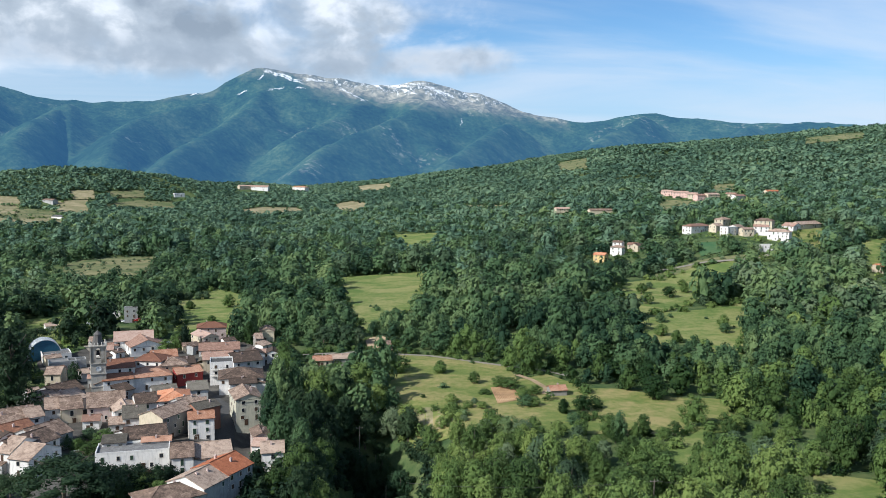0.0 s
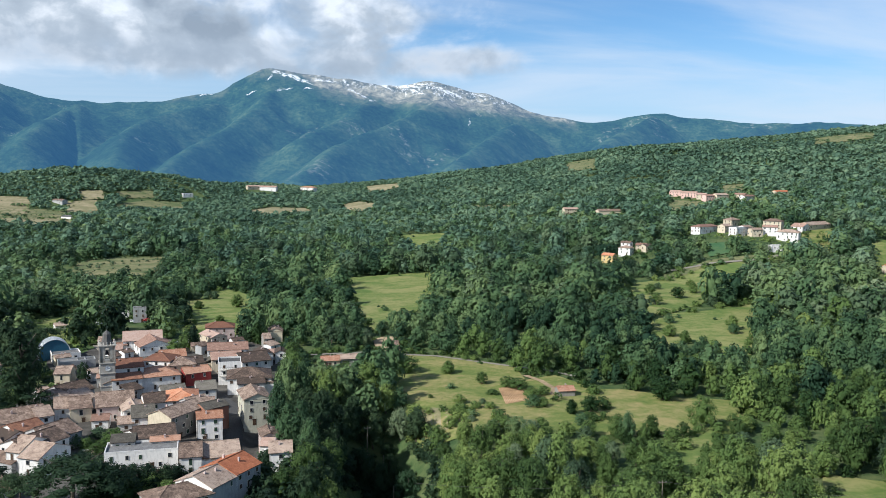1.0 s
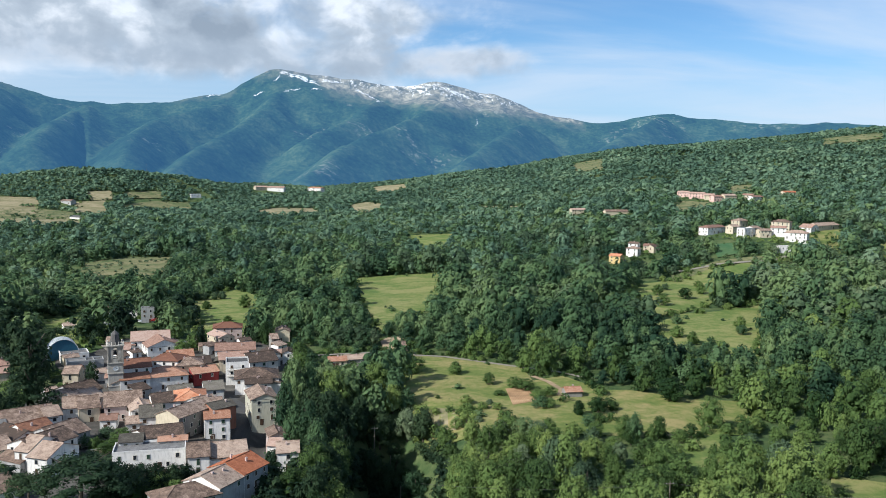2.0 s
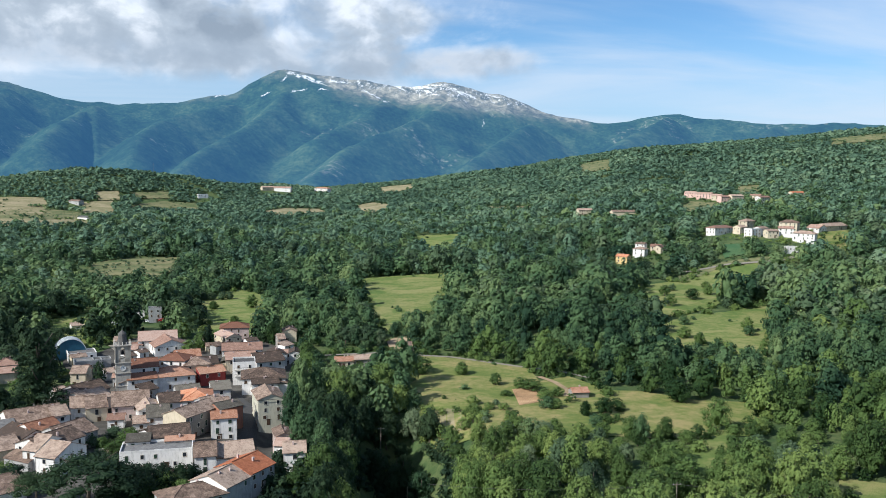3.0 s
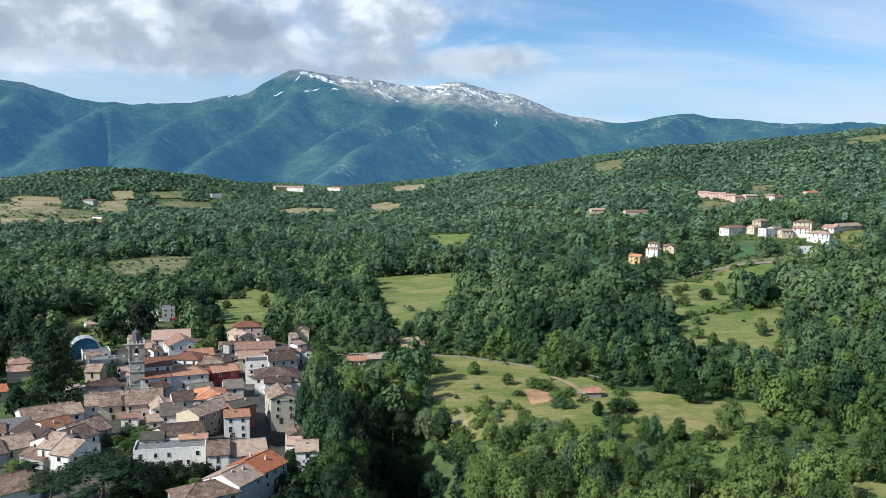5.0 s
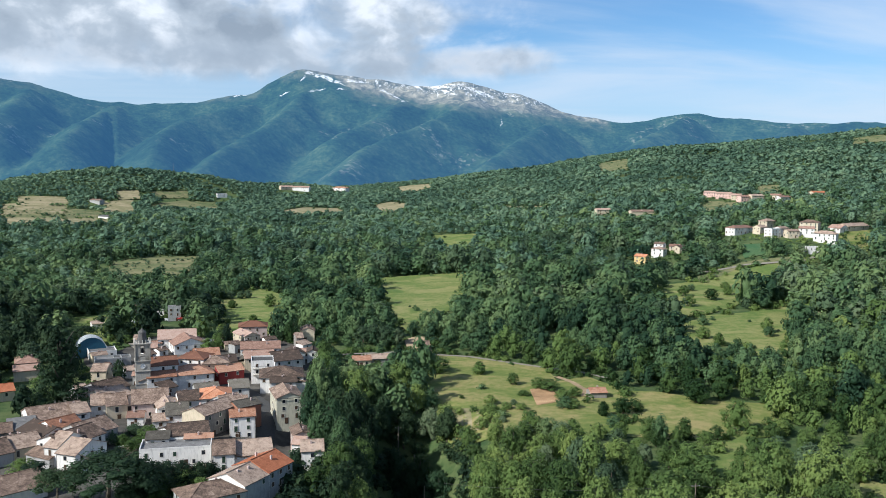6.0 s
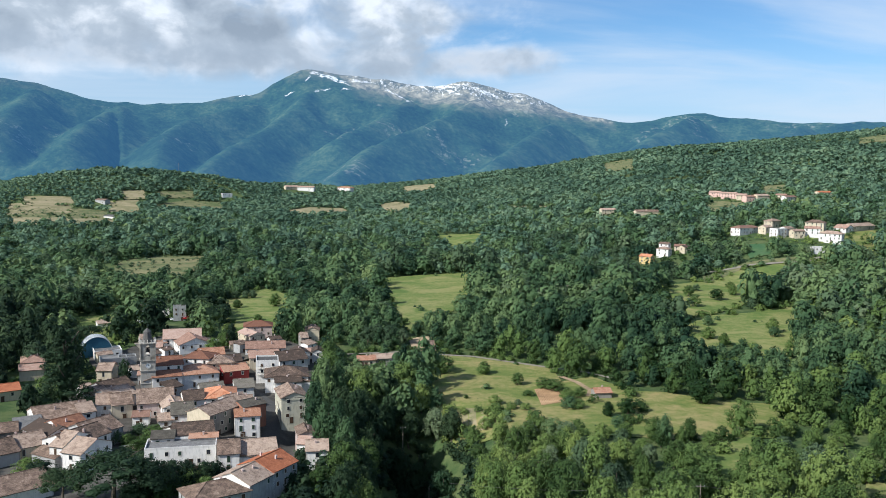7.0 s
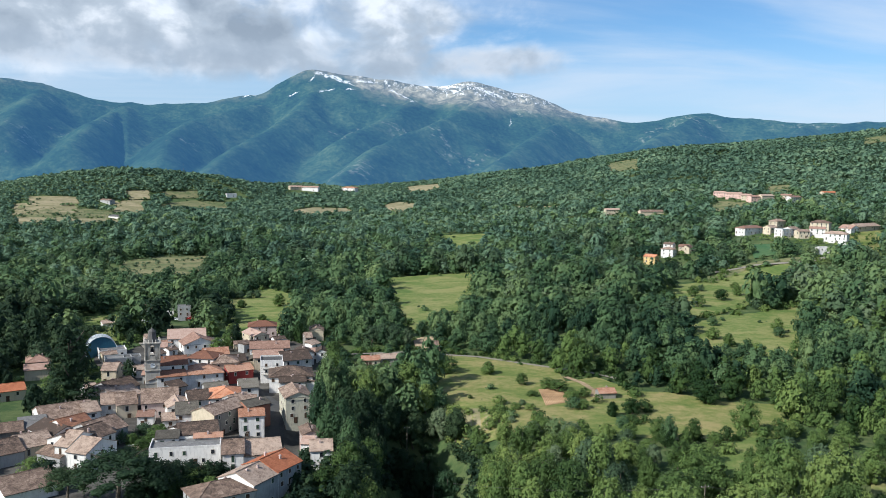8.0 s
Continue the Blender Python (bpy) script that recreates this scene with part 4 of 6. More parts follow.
# ---- the church tower ----
def arc_wall(bm, half, z0, z1, thick, opening):
    """One pier pair and arch head of the belfry on the side that faces -y."""
    w, spring = opening / 2, z1 - 0.9
    box(bm, -half, -w, -half, -half + thick, z0, z1)
    box(bm, w, half, -half, -half + thick, z0, z1)
    for i in range(8):
        a0, a1 = math.pi * i / 8, math.pi * (i + 1) / 8
        x0, x1 = w * math.cos(a0), w * math.cos(a1)
        zz = spring - 0.9 + w * min(math.sin(a0), math.sin(a1)) + 0.6
        box(bm, x1, x0, -half, -half + thick, min(zz, z1 - 0.1), z1)


def bell_tower(x, y, turn):
    ob = new("bell_tower")
    ob.matrix_world = pose(x, y, float(grid_height(np.float64(x), np.float64(y))), 0, 0, turn)
    tagged(ob, "square limestone church bell tower with a clock and domed lantern", "bell tower")
    s = 2.72
    bm = bmesh.new()
    box(bm, -s - 0.12, s + 0.12, -s - 0.12, s + 0.12, -2, 4.5)
    box(bm, -s, s, -s, s, 4.5, 15.4)
    part("shaft", bm, STONE, ob)
    for z, g in ((4.5, 0.28), (9.6, 0.3), (13.6, 0.35), (20.4, 0.55)):
        bm = bmesh.new()
        box(bm, -s - g, s + g, -s - g, s + g, z, z + 0.32)
        box(bm, -s - g * 0.6, s + g * 0.6, -s - g * 0.6, s + g * 0.6, z - 0.2, z)
        part("cornice", bm, STONE, ob)
    for k in range(4):
        bm = bmesh.new()
        arc_wall(bm, s, 13.92, 20.2, 0.7, 1.7)
        bmesh.ops.rotate(bm, verts=bm.verts, cent=(0, 0, 0), matrix=Matrix.Rotation(k * math.pi / 2, 3, "Z"))
        part("belfry_wall", bm, STONE, ob)
        for sx in (-1, 1):
            bm = bmesh.new()
            box(bm, sx * s - 0.22, sx * s + 0.22, -s - 0.14, -s + 0.2, 13.92, 20.2)
            bmesh.ops.rotate(bm, verts=bm.verts, cent=(0, 0, 0), matrix=Matrix.Rotation(k * math.pi / 2, 3, "Z"))
            part("pilaster", bm, STONE, ob)
        for i in range(5):
            bm = bmesh.new()
            t = -s + 0.1 + i * (2 * s - 0.2) / 4
            tube(bm, (t, -s - 0.3, 20.7), (t, -s - 0.3, 21.6), 0.17, 0.13, 6)
            tube(bm, (t, -s - 0.3, 21.6), (t, -s - 0.3, 22.1), 0.2, 0.02, 6)
            bmesh.ops.rotate(bm, verts=bm.verts, cent=(0, 0, 0), matrix=Matrix.Rotation(k * math.pi / 2, 3, "Z"))
            part("pinnacle", bm, TRIM, ob)
    bm = bmesh.new()
    tube(bm, (0, 0, 16.6), (0, 0, 17.9), 0.75, 0.4, 12)
    tube(bm, (0, 0, 17.9), (0, 0, 18.3), 0.4, 0.15, 12)
    part("bell", bm, IRON, ob, "dark bronze bell hanging in the belfry")
    bm = bmesh.new()
    tube(bm, (0, 0, 20.7), (0, 0, 22.4), 2.05, 1.8, 8)
    tube(bm, (0, 0, 22.4), (0, 0, 24.6), 1.65, 1.4, 8)
    part("drum", bm, LEAD, ob, "dark weathered slate drum")
    bm = bmesh.new()
    for (z0, r0), (z1, r1) in zip(((24.6, 1.6), (25.0, 1.4), (25.5, 0.9), (25.9, 0.35)), ((25.0, 1.4), (25.5, 0.9), (25.9, 0.35), (26.4, 0.1))):
        tube(bm, (0, 0, z0), (0, 0, z1), r0, r1, 8)
    part("dome", bm, LEAD, ob, "grey slate dome cap")
    bm = bmesh.new()
    tube(bm, (0, 0, 26.3), (0, 0, 27.9), 0.06, 0.05, 5)
    box(bm, -0.45, 0.45, -0.05, 0.05, 27.2, 27.32)
    part("cross", bm, IRON, ob)
    for k in (0, 1, 3):
        bm = bmesh.new()
        bmesh.ops.create_circle(bm, segments=24, radius=0.95, cap_ends=True)
        bmesh.ops.transform(bm, verts=bm.verts, matrix=Matrix.Rotation(k * math.pi / 2, 4, "Z") @ pose(0, -s - 0.06, 11.7, 90, 0, 0))
        face = part("clock_face", bm, WHITE_SHEET, ob, "round white clock face")
        turn_k = Matrix.Rotation(k * math.pi / 2, 4, "Z")
        bm = bmesh.new()
        loops = [[bm.verts.new((rad * math.cos(6.2832 * i / 24), -s - dep, 11.7 + rad * math.sin(6.2832 * i / 24))) for i in range(24)] for rad, dep in ((0.92, 0.05), (0.92, 0.16), (1.08, 0.16), (1.08, 0.05))]
        for q in range(4):
            for i in range(24):
                j = (i + 1) % 24
                bm.faces.new((loops[q][i], loops[q][j], loops[(q + 1) % 4][j], loops[(q + 1) % 4][i]))
        bmesh.ops.recalc_face_normals(bm, faces=bm.faces)
        bmesh.ops.transform(bm, verts=bm.verts, matrix=turn_k)
        part("clock_ring", bm, TRIM, face)
        for x0, x1, z0, z1 in ((-0.05, 0.05, 11.7, 12.3), (0.05, 0.7, 11.66, 11.74)):
            bm = bmesh.new()
            box(bm, x0, x1, -s - 0.12, -s - 0.08, z0, z1)
            bmesh.ops.transform(bm, verts=bm.verts, matrix=turn_k)
            part("clock_pointer", bm, IRON, face)
    return ob


bell_tower(-122.4, 331.5, 22)


# ---- a barrel-roofed hangar ----
def hangar(x, y, turn, r, length):
    ob = new("hangar")
    ob.matrix_world = pose(x, y, float(grid_height(np.float64(x), np.float64(y))), 0, 0, turn)
    tagged(ob, "barrel-roofed hangar with a blue front and pale roof ribs", "hangar")
    n_, side = 18, 2.8
    ring = [(-r, -1.0), (-r, side)] + [(r * math.cos(math.pi * (1 - i / n_)), side + r * math.sin(math.pi * i / n_)) for i in range(1, n_)] + [(r, side), (r, -1.0)]
    bm = bmesh.new()
    ya = [-length / 2 + length * k / 8 for k in range(9)]
    grid = [[bm.verts.new((px, yy, pz)) for px, pz in ring] for yy in ya]
    inner = [[bm.verts.new((px * 0.97, yy, pz - 0.15)) for px, pz in ring] for yy in ya]
    for k in range(8):
        for i in range(len(ring) - 1):
            bm.faces.new((grid[k][i], grid[k][i + 1], grid[k + 1][i + 1], grid[k + 1][i]))
            bm.faces.new((inner[k][i + 1], inner[k][i], inner[k + 1][i], inner[k + 1][i + 1]))
    for k in (0, 8):
        for i in range(len(ring) - 1):
            bm.faces.new((grid[k][i], inner[k][i], inner[k][i + 1], grid[k][i + 1]))
    bmesh.ops.recalc_face_normals(bm, faces=bm.faces)
    part("vault", bm, VAULT_SHEET, ob, "grey-blue corrugated sheet vault")
    for k in range(9):
        bm = bmesh.new()
        pts = [(px * 1.012, ya[k], pz + 0.06) for px, pz in ring]
        for p0, p1 in zip(pts, pts[1:]):
            tube(bm, p0, p1, 0.09, 0.09, 4)
        part("rib", bm, WHITE_SHEET, ob)
    for yy in (-length / 2 + 0.3, length / 2 - 0.3):
        bm = bmesh.new()
        f = bm.faces.new([bm.verts.new((px * 0.97, yy, pz - 0.15)) for px, pz in ring])
        ex = bmesh.ops.extrude_face_region(bm, geom=[f])
        bmesh.ops.translate(bm, verts=[v for v in ex["geom"] if isinstance(v, bmesh.types.BMVert)], vec=(0, 0.12, 0))
        bmesh.ops.recalc_face_normals(bm, faces=bm.faces)
        part("end_wall", bm, BLUE_SHEET, ob, "blue painted sheet end wall")
    bm = bmesh.new()
    box(bm, -2.4, 2.4, -length / 2 + 0.2, -length / 2 + 0.28, 0, 4.2)
    part("sliding_door", bm, BLUE_SHEET, ob)
    FOOT.append((x, y, length * 0.55))


hangar(-171, 397, 29, 6.7, 8)


# ---- walls, lanes, poles and lines ----
def strip(name, pts, width, mat, label, lift=0.35):
    """A lane draped on the land."""
    bm = bmesh.new()
    fine = []
    for (ax, ay), (bx, by) in zip(pts, pts[1:]):
        m = max(2, int(math.hypot(bx - ax, by - ay) / 4))
        fine += [(ax + (bx - ax) * i / m, ay + (by - ay) * i / m) for i in range(m)]
    fine.append(pts[-1])
    rows = []
    for i, (px, py) in enumerate(fine):
        qx, qy = fine[min(i + 1, len(fine) - 1)]
        ox, oy = fine[max(i - 1, 0)]
        d = Vector((qx - ox, qy - oy)).normalized()
        row = []
        for s in (-0.5, -0.16, 0.16, 0.5):
            vx, vy = px - d.y * s * width, py + d.x * s * width
            row.append(bm.verts.new((vx, vy, float(grid_height(np.float64(vx), np.float64(vy))) + lift)))
        rows.append(row)
    for r0, r1 in zip(rows, rows[1:]):
        for i in range(3):
            bm.faces.new((r0[i + 1], r0[i], r1[i], r1[i + 1]))
    bmesh.ops.recalc_face_normals(bm, faces=bm.faces)
    me = bpy.data.meshes.new(name)
    bm.to_mesh(me)
    bm.free()
    me.materials.append(mat)
    for p in fine:
        LANE_PTS.append(p)
    return tagged(new(name, me), label, "road", kind="structure")


LANE_PTS = []
strip("lane", [(-60, 405), (-30, 412), (6.8, 404), (42, 383), (60, 373), (66, 366)], 2.4, GRAVEL, "pale gravel lane along the foot of the woods", 0.47)
strip("track", [(44, 368), (50, 358), (54, 345), (52, 336)], 2.6, TURF["bank"], "bare earth track beside the tiled shed", 0.55)
strip("street", [(-120, 215), (-128, 255), (-133, 290), (-137, 322)], 4.0, ASPHALT, "narrow grey village street between houses", 0.8)
strip("street", [(-62, 262), (-64, 290), (-72, 318), (-88, 345)], 5.0, ASPHALT, "shaded grey village street between houses", 0.8)
strip("street", [(-160, 418), (-140, 430), (-110, 432)], 14.0, GRAVEL, "pale open yard with parked cars", 0.8)
strip("lane", [(185, 655), (225, 668), (266, 668), (300, 690)], 4.0, GRAVEL, "dusty hillside lane below the hamlet", 1.0)


def long_wall(name, a, b, z0, z1, thick, mat, label):
    ob = new(name)
    d = Vector((b[0] - a[0], b[1] - a[1], 0))
    ob.matrix_world = Matrix.Translation((a[0], a[1], 0)) @ Matrix.Rotation(math.atan2(d.y, d.x), 4, "Z")
    bm = bmesh.new()
    box(bm, 0, d.length, -thick / 2, thick / 2, z0, z1)
    part("wall", bm, mat, ob)
    bm = bmesh.new()
    box(bm, -0.1, d.length + 0.1, -thick / 2 - 0.1, thick / 2 + 0.1, z1, z1 + 0.18)
    part("coping", bm, TRIM, ob)
    return tagged(ob, label, "wall")


long_wall("retaining_wall", (-88.5, 244.6), (-71.0, 249.0), -2.0, 1.3, 0.6, plaster("brown retaining masonry", (0.17, 0.115, 0.085)), "dark stone retaining wall below a white house")
long_wall("garden_wall", (-105, 262), (-92, 268), -2.0, 1.8, 0.4, WALL["cream"], "low cream garden wall among shrubs")
long_wall("garden_wall", (-62, 296), (-49, 303), -3.0, 1.2, 0.4, WALL["grey"], "low pale wall along a village street")


def utility_pole(x, y, h, arms=1):
    ob = new("utility_pole")
    ob.matrix_world = pose(x, y, float(grid_height(np.float64(x), np.float64(y))), 0, 0, 12)
    bm = bmesh.new()
    tube(bm, (0, 0, -0.5), (0, 0, h), 0.16, 0.11, 8)
    part("post", bm, WOOD, ob)
    for k in range(arms):
        z = h - 0.7 - 1.1 * k
        bm = bmesh.new()
        box(bm, -1.1, 1.1, -0.07, 0.07, z, z + 0.16)
        part("crossarm", bm, WOOD, ob)
        for px in (-1.0, 0.0, 1.0):
            bm = bmesh.new()
            tube(bm, (px, 0, z + 0.16), (px, 0, z + 0.42), 0.06, 0.03, 6)
            part("insulator", bm, WHITE_SHEET, ob)
    return tagged(ob, "weathered wooden utility pole with insulators", "utility pole", "utility poles")


for px, py, ph, arms in ((-19.5, 300, 15, 1), (-13.5, 296, 12, 0), (-9, 272, 13, 0), (69.8, 556, 11, 1), (62, 214, 11, 1), (-2, 214, 10, 1), (322, 735, 13, 1), (240, 640, 11, 0), (-546, 1660, 24, 0)):
    utility_pole(px, py, ph, arms)


def line_between(a, b, sag):
    me = cable_mesh(a, b, sag)
    return tagged(new("power_line", me), "thin sagging overhead power line", "power line", "power lines")


def cable_mesh(a, b, sag, rad=0.028):
    bm = bmesh.new()
    pts = [Vector(a).lerp(Vector(b), i / 14) - Vector((0, 0, 4 * sag * (i / 14) * (1 - i / 14))) for i in range(15)]
    side = (Vector(b) - Vector(a)).cross(Vector((0, 0, 1))).normalized() * rad
    up = Vector((0, 0, rad))
    rings = [[bm.verts.new(q + d) for d in (side, up, -side, -up)] for q in pts]
    for r0, r1 in zip(rings, rings[1:]):
        for k in range(4):
            bm.faces.new((r0[k], r0[(k + 1) % 4], r1[(k + 1) % 4], r1[k]))
    bm.faces.new(rings[0][::-1])
    bm.faces.new(rings[-1])
    bmesh.ops.recalc_face_normals(bm, faces=bm.faces[:])
    me = bpy.data.meshes.new("power_line")
    bm.to_mesh(me)
    bm.free()
    me.materials.append(LEAD)
    return me


line_between((-2, 214, 9.9), (62, 214, 10.6), 1.6)
line_between((62, 214, 10.6), (128, 205, 11), 1.6)


def car(x, y, turn, paint):
    ob = new("car")
    ob.matrix_world = pose(x, y, float(grid_height(np.float64(x), np.float64(y))) + 0.8, 0, 0, turn)
    side = [(-2.0, 0.35), (2.0, 0.35), (2.05, 0.8), (1.2, 0.95), (0.6, 1.42), (-1.1, 1.45), (-1.9, 0.98), (-2.05, 0.8)]
    bm = bmesh.new()
    va = [bm.verts.new((px, -0.82 if pz < 1.1 else -0.66, pz)) for px, pz in side]
    vb = [bm.verts.new((px, 0.82 if pz < 1.1 else 0.66, pz)) for px, pz in side]
    bm.faces.new(va)
    bm.faces.new(vb[::-1])
    for i in range(len(side)):
        j = (i + 1) % len(side)
        bm.faces.new((va[j], va[i], vb[i], vb[j]))
    part("body", bm, paint, ob)
    bm = bmesh.new()
    for sy in (-0.765, 0.765):
        box(bm, -1.3, 0.75, sy - 0.03, sy + 0.03, 1.0, 1.32)
    part("side_windows", bm, GLASS, ob)
    for px in (-1.25, 1.25):
        for py in (-0.78, 0.78):
            bm = bmesh.new()
            tube(bm, (px, py - 0.1, 0.32), (px, py + 0.1, 0.32), 0.32, 0.32, 12)
            part("wheel", bm, IRON, ob)
    return tagged(ob, "small parked car in a pale village yard", "car", "parked cars")


RED_PAINT = plain("red car paint", (0.35, 0.03, 0.03), 0.3)
for i, (px, py) in enumerate(((-148, 421), (-143, 424), (-137, 427), (-131, 430), (-125, 431), (-118, 433), (-176, 487), (-168, 492), (-160, 496), (-182, 482), (-55, 301))):
    car(px, py, 60 + 17 * i, (WHITE_SHEET, IRON, WHITE_SHEET, RED_PAINT, WHITE_SHEET)[i % 5])

# ---- trees ----
def ico(sub):
    bm = bmesh.new()
    bmesh.ops.create_icosphere(bm, subdivisions=sub, radius=1.0)
    v = np.array([p.co[:] for p in bm.verts])
    f = np.array([[q.index for q in t.verts] for t in bm.faces])
    bm.free()
    return v, f


BALL1 = ico(1)
rng = np.random.default_rng(11)


def lump(ball, centre, size, rough, r):
    v, f = ball
    ph = r.uniform(0, 6.28, 6)
    k = 1 + rough * (np.sin(v @ r.normal(0, 2.6, 3) + ph[0]) + np.sin(v @ r.normal(0, 3.8, 3) + ph[1]) + 0.8 * r.normal(0, 1, len(v))) / 2
    return v * k[:, None] * np.asarray(size) + np.asarray(centre), f


def cards(points, normals, size, r):
    """Leaf sprays: small bent quads round the given points, facing roughly outwards."""
    m = len(points)
    nrm = normals + r.normal(0, 0.34, (m, 3)) + np.array([0, 0, 0.2])
    nrm /= np.linalg.norm(nrm, axis=1, keepdims=True) + 1e-9
    t = np.cross(nrm, r.normal(0, 1, (m, 3)))
    t /= np.linalg.norm(t, axis=1, keepdims=True) + 1e-9
    u = np.cross(nrm, t)
    s = size * r.uniform(0.6, 1.4, (m, 1))
    c = points
    v = np.stack([c - t * s - u * s * 0.7, c + t * s * 1.1 - u * s * 0.4, c + t * s * 0.2 + u * s * 1.2 - nrm * s * 0.4], 1).reshape(-1, 3)
    f = np.arange(m * 3).reshape(-1, 3)
    return v, f


def joined(bits):
    vs, fs, o = [], [], 0
    for v, f in bits:
        vs.append(v)
        fs.append(f + o)
        o += len(v)
    return np.concatenate(vs), np.concatenate(fs)


def crown(r, lumps, ball, sprays, spray, low=0.28, shape="round", balls=0.66):
    """A crown in a box one high and about one wide: clumps of foliage round an axis with leaf sprays over them."""
    bits, pts, nrm = [], [], []
    lean = r.uniform(-0.07, 0.07, 2)
    for i in range(lumps):
        t = (i + 0.5) / lumps
        z = low + (0.94 - low) * t
        flat_ = 0.82
        if shape == "cone":
            reach, size, flat_ = 0.46 * (1.0 - t) ** 0.85 * r.uniform(0.45, 1.0), 0.085 * (1.1 - t) + 0.022, 0.42
        elif shape == "umbrella":
            reach = 0.44 * math.sqrt(t)
            z, size = 0.90 - 0.26 * t * t - 0.10 * r.random(), 0.12
        elif shape == "plume":
            reach, size, flat_ = 0.30 * math.sin(math.pi * (0.12 + 0.84 * t)) ** 0.8 * r.uniform(0.55, 1.2), (0.15 - 0.06 * t) * r.uniform(0.75, 1.3), 1.05
        else:
            size = (0.62 / math.sqrt(lumps) + 0.02) * r.uniform(0.7, 1.3) * (1.1 - 0.25 * t)
            reach = max(0.0, 0.48 * math.sin(math.pi * (0.22 + 0.72 * t)) ** 0.6 * r.uniform(0.82, 1.08) - size * 0.7)
        a = i * 2.4 + r.uniform(-0.5, 0.5)
        c = np.array([reach * math.cos(a) + lean[0] * t, reach * math.sin(a) + lean[1] * t, z - size * 0.3])
        s = size * r.uniform(0.85, 1.2)
        if balls and i % 2 == 0:
            bits.append(lump(ball, c, (s * balls, s * balls, s * flat_ * balls), 0.26, r))
        k = max(1, sprays // lumps)
        dirn = r.normal(0, 1, (k, 3))
        dirn[:, 2] = np.abs(dirn[:, 2]) * 0.9 - 0.25
        dirn /= np.linalg.norm(dirn, axis=1, keepdims=True)
        pts.append(c + dirn * s * r.uniform(0.72, 1.30, (k, 1)) * np.array([1.0, 1.0, flat_ * 1.15]))
        # sprays face out of their clump and out of the whole crown
        out = pts[-1] - np.array([0, 0, 0.42])
        out /= np.linalg.norm(out, axis=1, keepdims=True)
        nrm.append(dirn + (0.9 if shape in ("round", "plume") else 0.0) * out)
    if shape == "cone":
        bits.append(lump(ball, (0, 0, 0.42), (0.10, 0.10, 0.40), 0.10, r))
    elif shape != "umbrella":
        bits.append(lump(ball, (0, 0, (low + 0.86) / 2), (0.20, 0.20, (0.86 - low) / 2), 0.12, r))
    if sprays:
        bits.append(cards(np.concatenate(pts), np.concatenate(nrm), spray, r))
    return joined(bits)


NEAR = [crown(np.random.default_rng(100 + i), 24 + 3 * (i % 4), BALL1, 1800, 0.0225, low=0.14 + 0.05 * (i % 3), shape="round" if i % 4 < 3 else "plume") for i in range(8)]
NEAR_TALL = [crown(np.random.default_rng(140 + i), 40, BALL1, 2300, 0.022, low=0.08, shape="plume") for i in range(3)]
CONE = [crown(np.random.default_rng(160 + i), 84, BALL1, 5200, 0.0125, low=0.06, shape="cone") for i in range(2)]
UMBRELLA = [crown(np.random.default_rng(170 + i), 44, BALL1, 3600, 0.0145, shape="umbrella") for i in range(3)]
HALF = [crown(np.random.default_rng(200 + i), 11, BALL1, 480, 0.047, low=0.16, shape="round" if i % 4 < 3 else "plume") for i in range(8)]
MID = [crown(np.random.default_rng(300 + i), 8, BALL1, 184, 0.074, low=0.2, balls=0.0, shape="round" if i % 4 < 3 else "plume") for i in range(8)]
def dome(r, humps, sprays, spray):
    """A far crown: leaf sprays over a few overlapping humps."""
    bits = []
    for k in range(humps):
        a, off = 6.28 * k / humps + r.uniform(-0.5, 0.5), (0.0 if humps == 1 else r.uniform(0.12, 0.24))
        c = np.array([off * math.cos(a), off * math.sin(a), r.uniform(0.46, 0.60)])
        size = np.array([0.47 - off * 0.8, 0.47 - off * 0.8, 0.40])
        d = r.normal(0, 1, (sprays // humps, 3))
        d[:, 2] = np.abs(d[:, 2]) * 1.1 - 0.22
        d /= np.linalg.norm(d, axis=1, keepdims=True)
        spot = c + d * size * r.uniform(0.86, 1.12, (len(d), 1))
        bits.append(cards(spot, d + 0.8 * (spot - np.array([0, 0, 0.4])) / 0.5, spray, r))
    return joined(bits)


FAR = [dome(np.random.default_rng(400 + i), 3, 30, 0.14) for i in range(8)]
RIM = [dome(np.random.default_rng(500 + i), 2, 12, 0.235) for i in range(8)]


def wood(name, kit, xs, ys, hs, ws, mat, label, tints, sink=0.0, soft_=True):
    """Many trees in one mesh."""
    order = rng.integers(0, len(kit), len(xs))
    vs, fs, ts, o = [], [], [], 0
    zs = grid_height(xs, ys) - sink * hs
    turn = rng.uniform(0, 6.28, len(xs))
    for k, (v, f) in enumerate(kit):
        pick = np.nonzero(order == k)[0]
        if not len(pick):
            continue
        c, s = np.cos(turn[pick])[:, None], np.sin(turn[pick])[:, None]
        x = (v[None, :, 0] * c - v[None, :, 1] * s) * ws[pick][:, None] + xs[pick][:, None]
        y = (v[None, :, 0] * s + v[None, :, 1] * c) * ws[pick][:, None] + ys[pick][:, None]
        z = v[None, :, 2] * hs[pick][:, None] + zs[pick][:, None]
        vs.append(np.stack([x, y, z], -1).reshape(-1, 3))
        fs.append((f[None] + (np.arange(len(pick)) * len(v))[:, None, None] + o).reshape(-1, 3))
        ts.append(np.repeat(tints[pick], len(v)))
        o += len(pick) * len(v)
    ob = new(name, fast_mesh(name, np.concatenate(vs), np.concatenate(fs), mat, np.concatenate(ts), smooth_shade=soft_))
    return tagged(ob, label, "woods", kind="stuff")


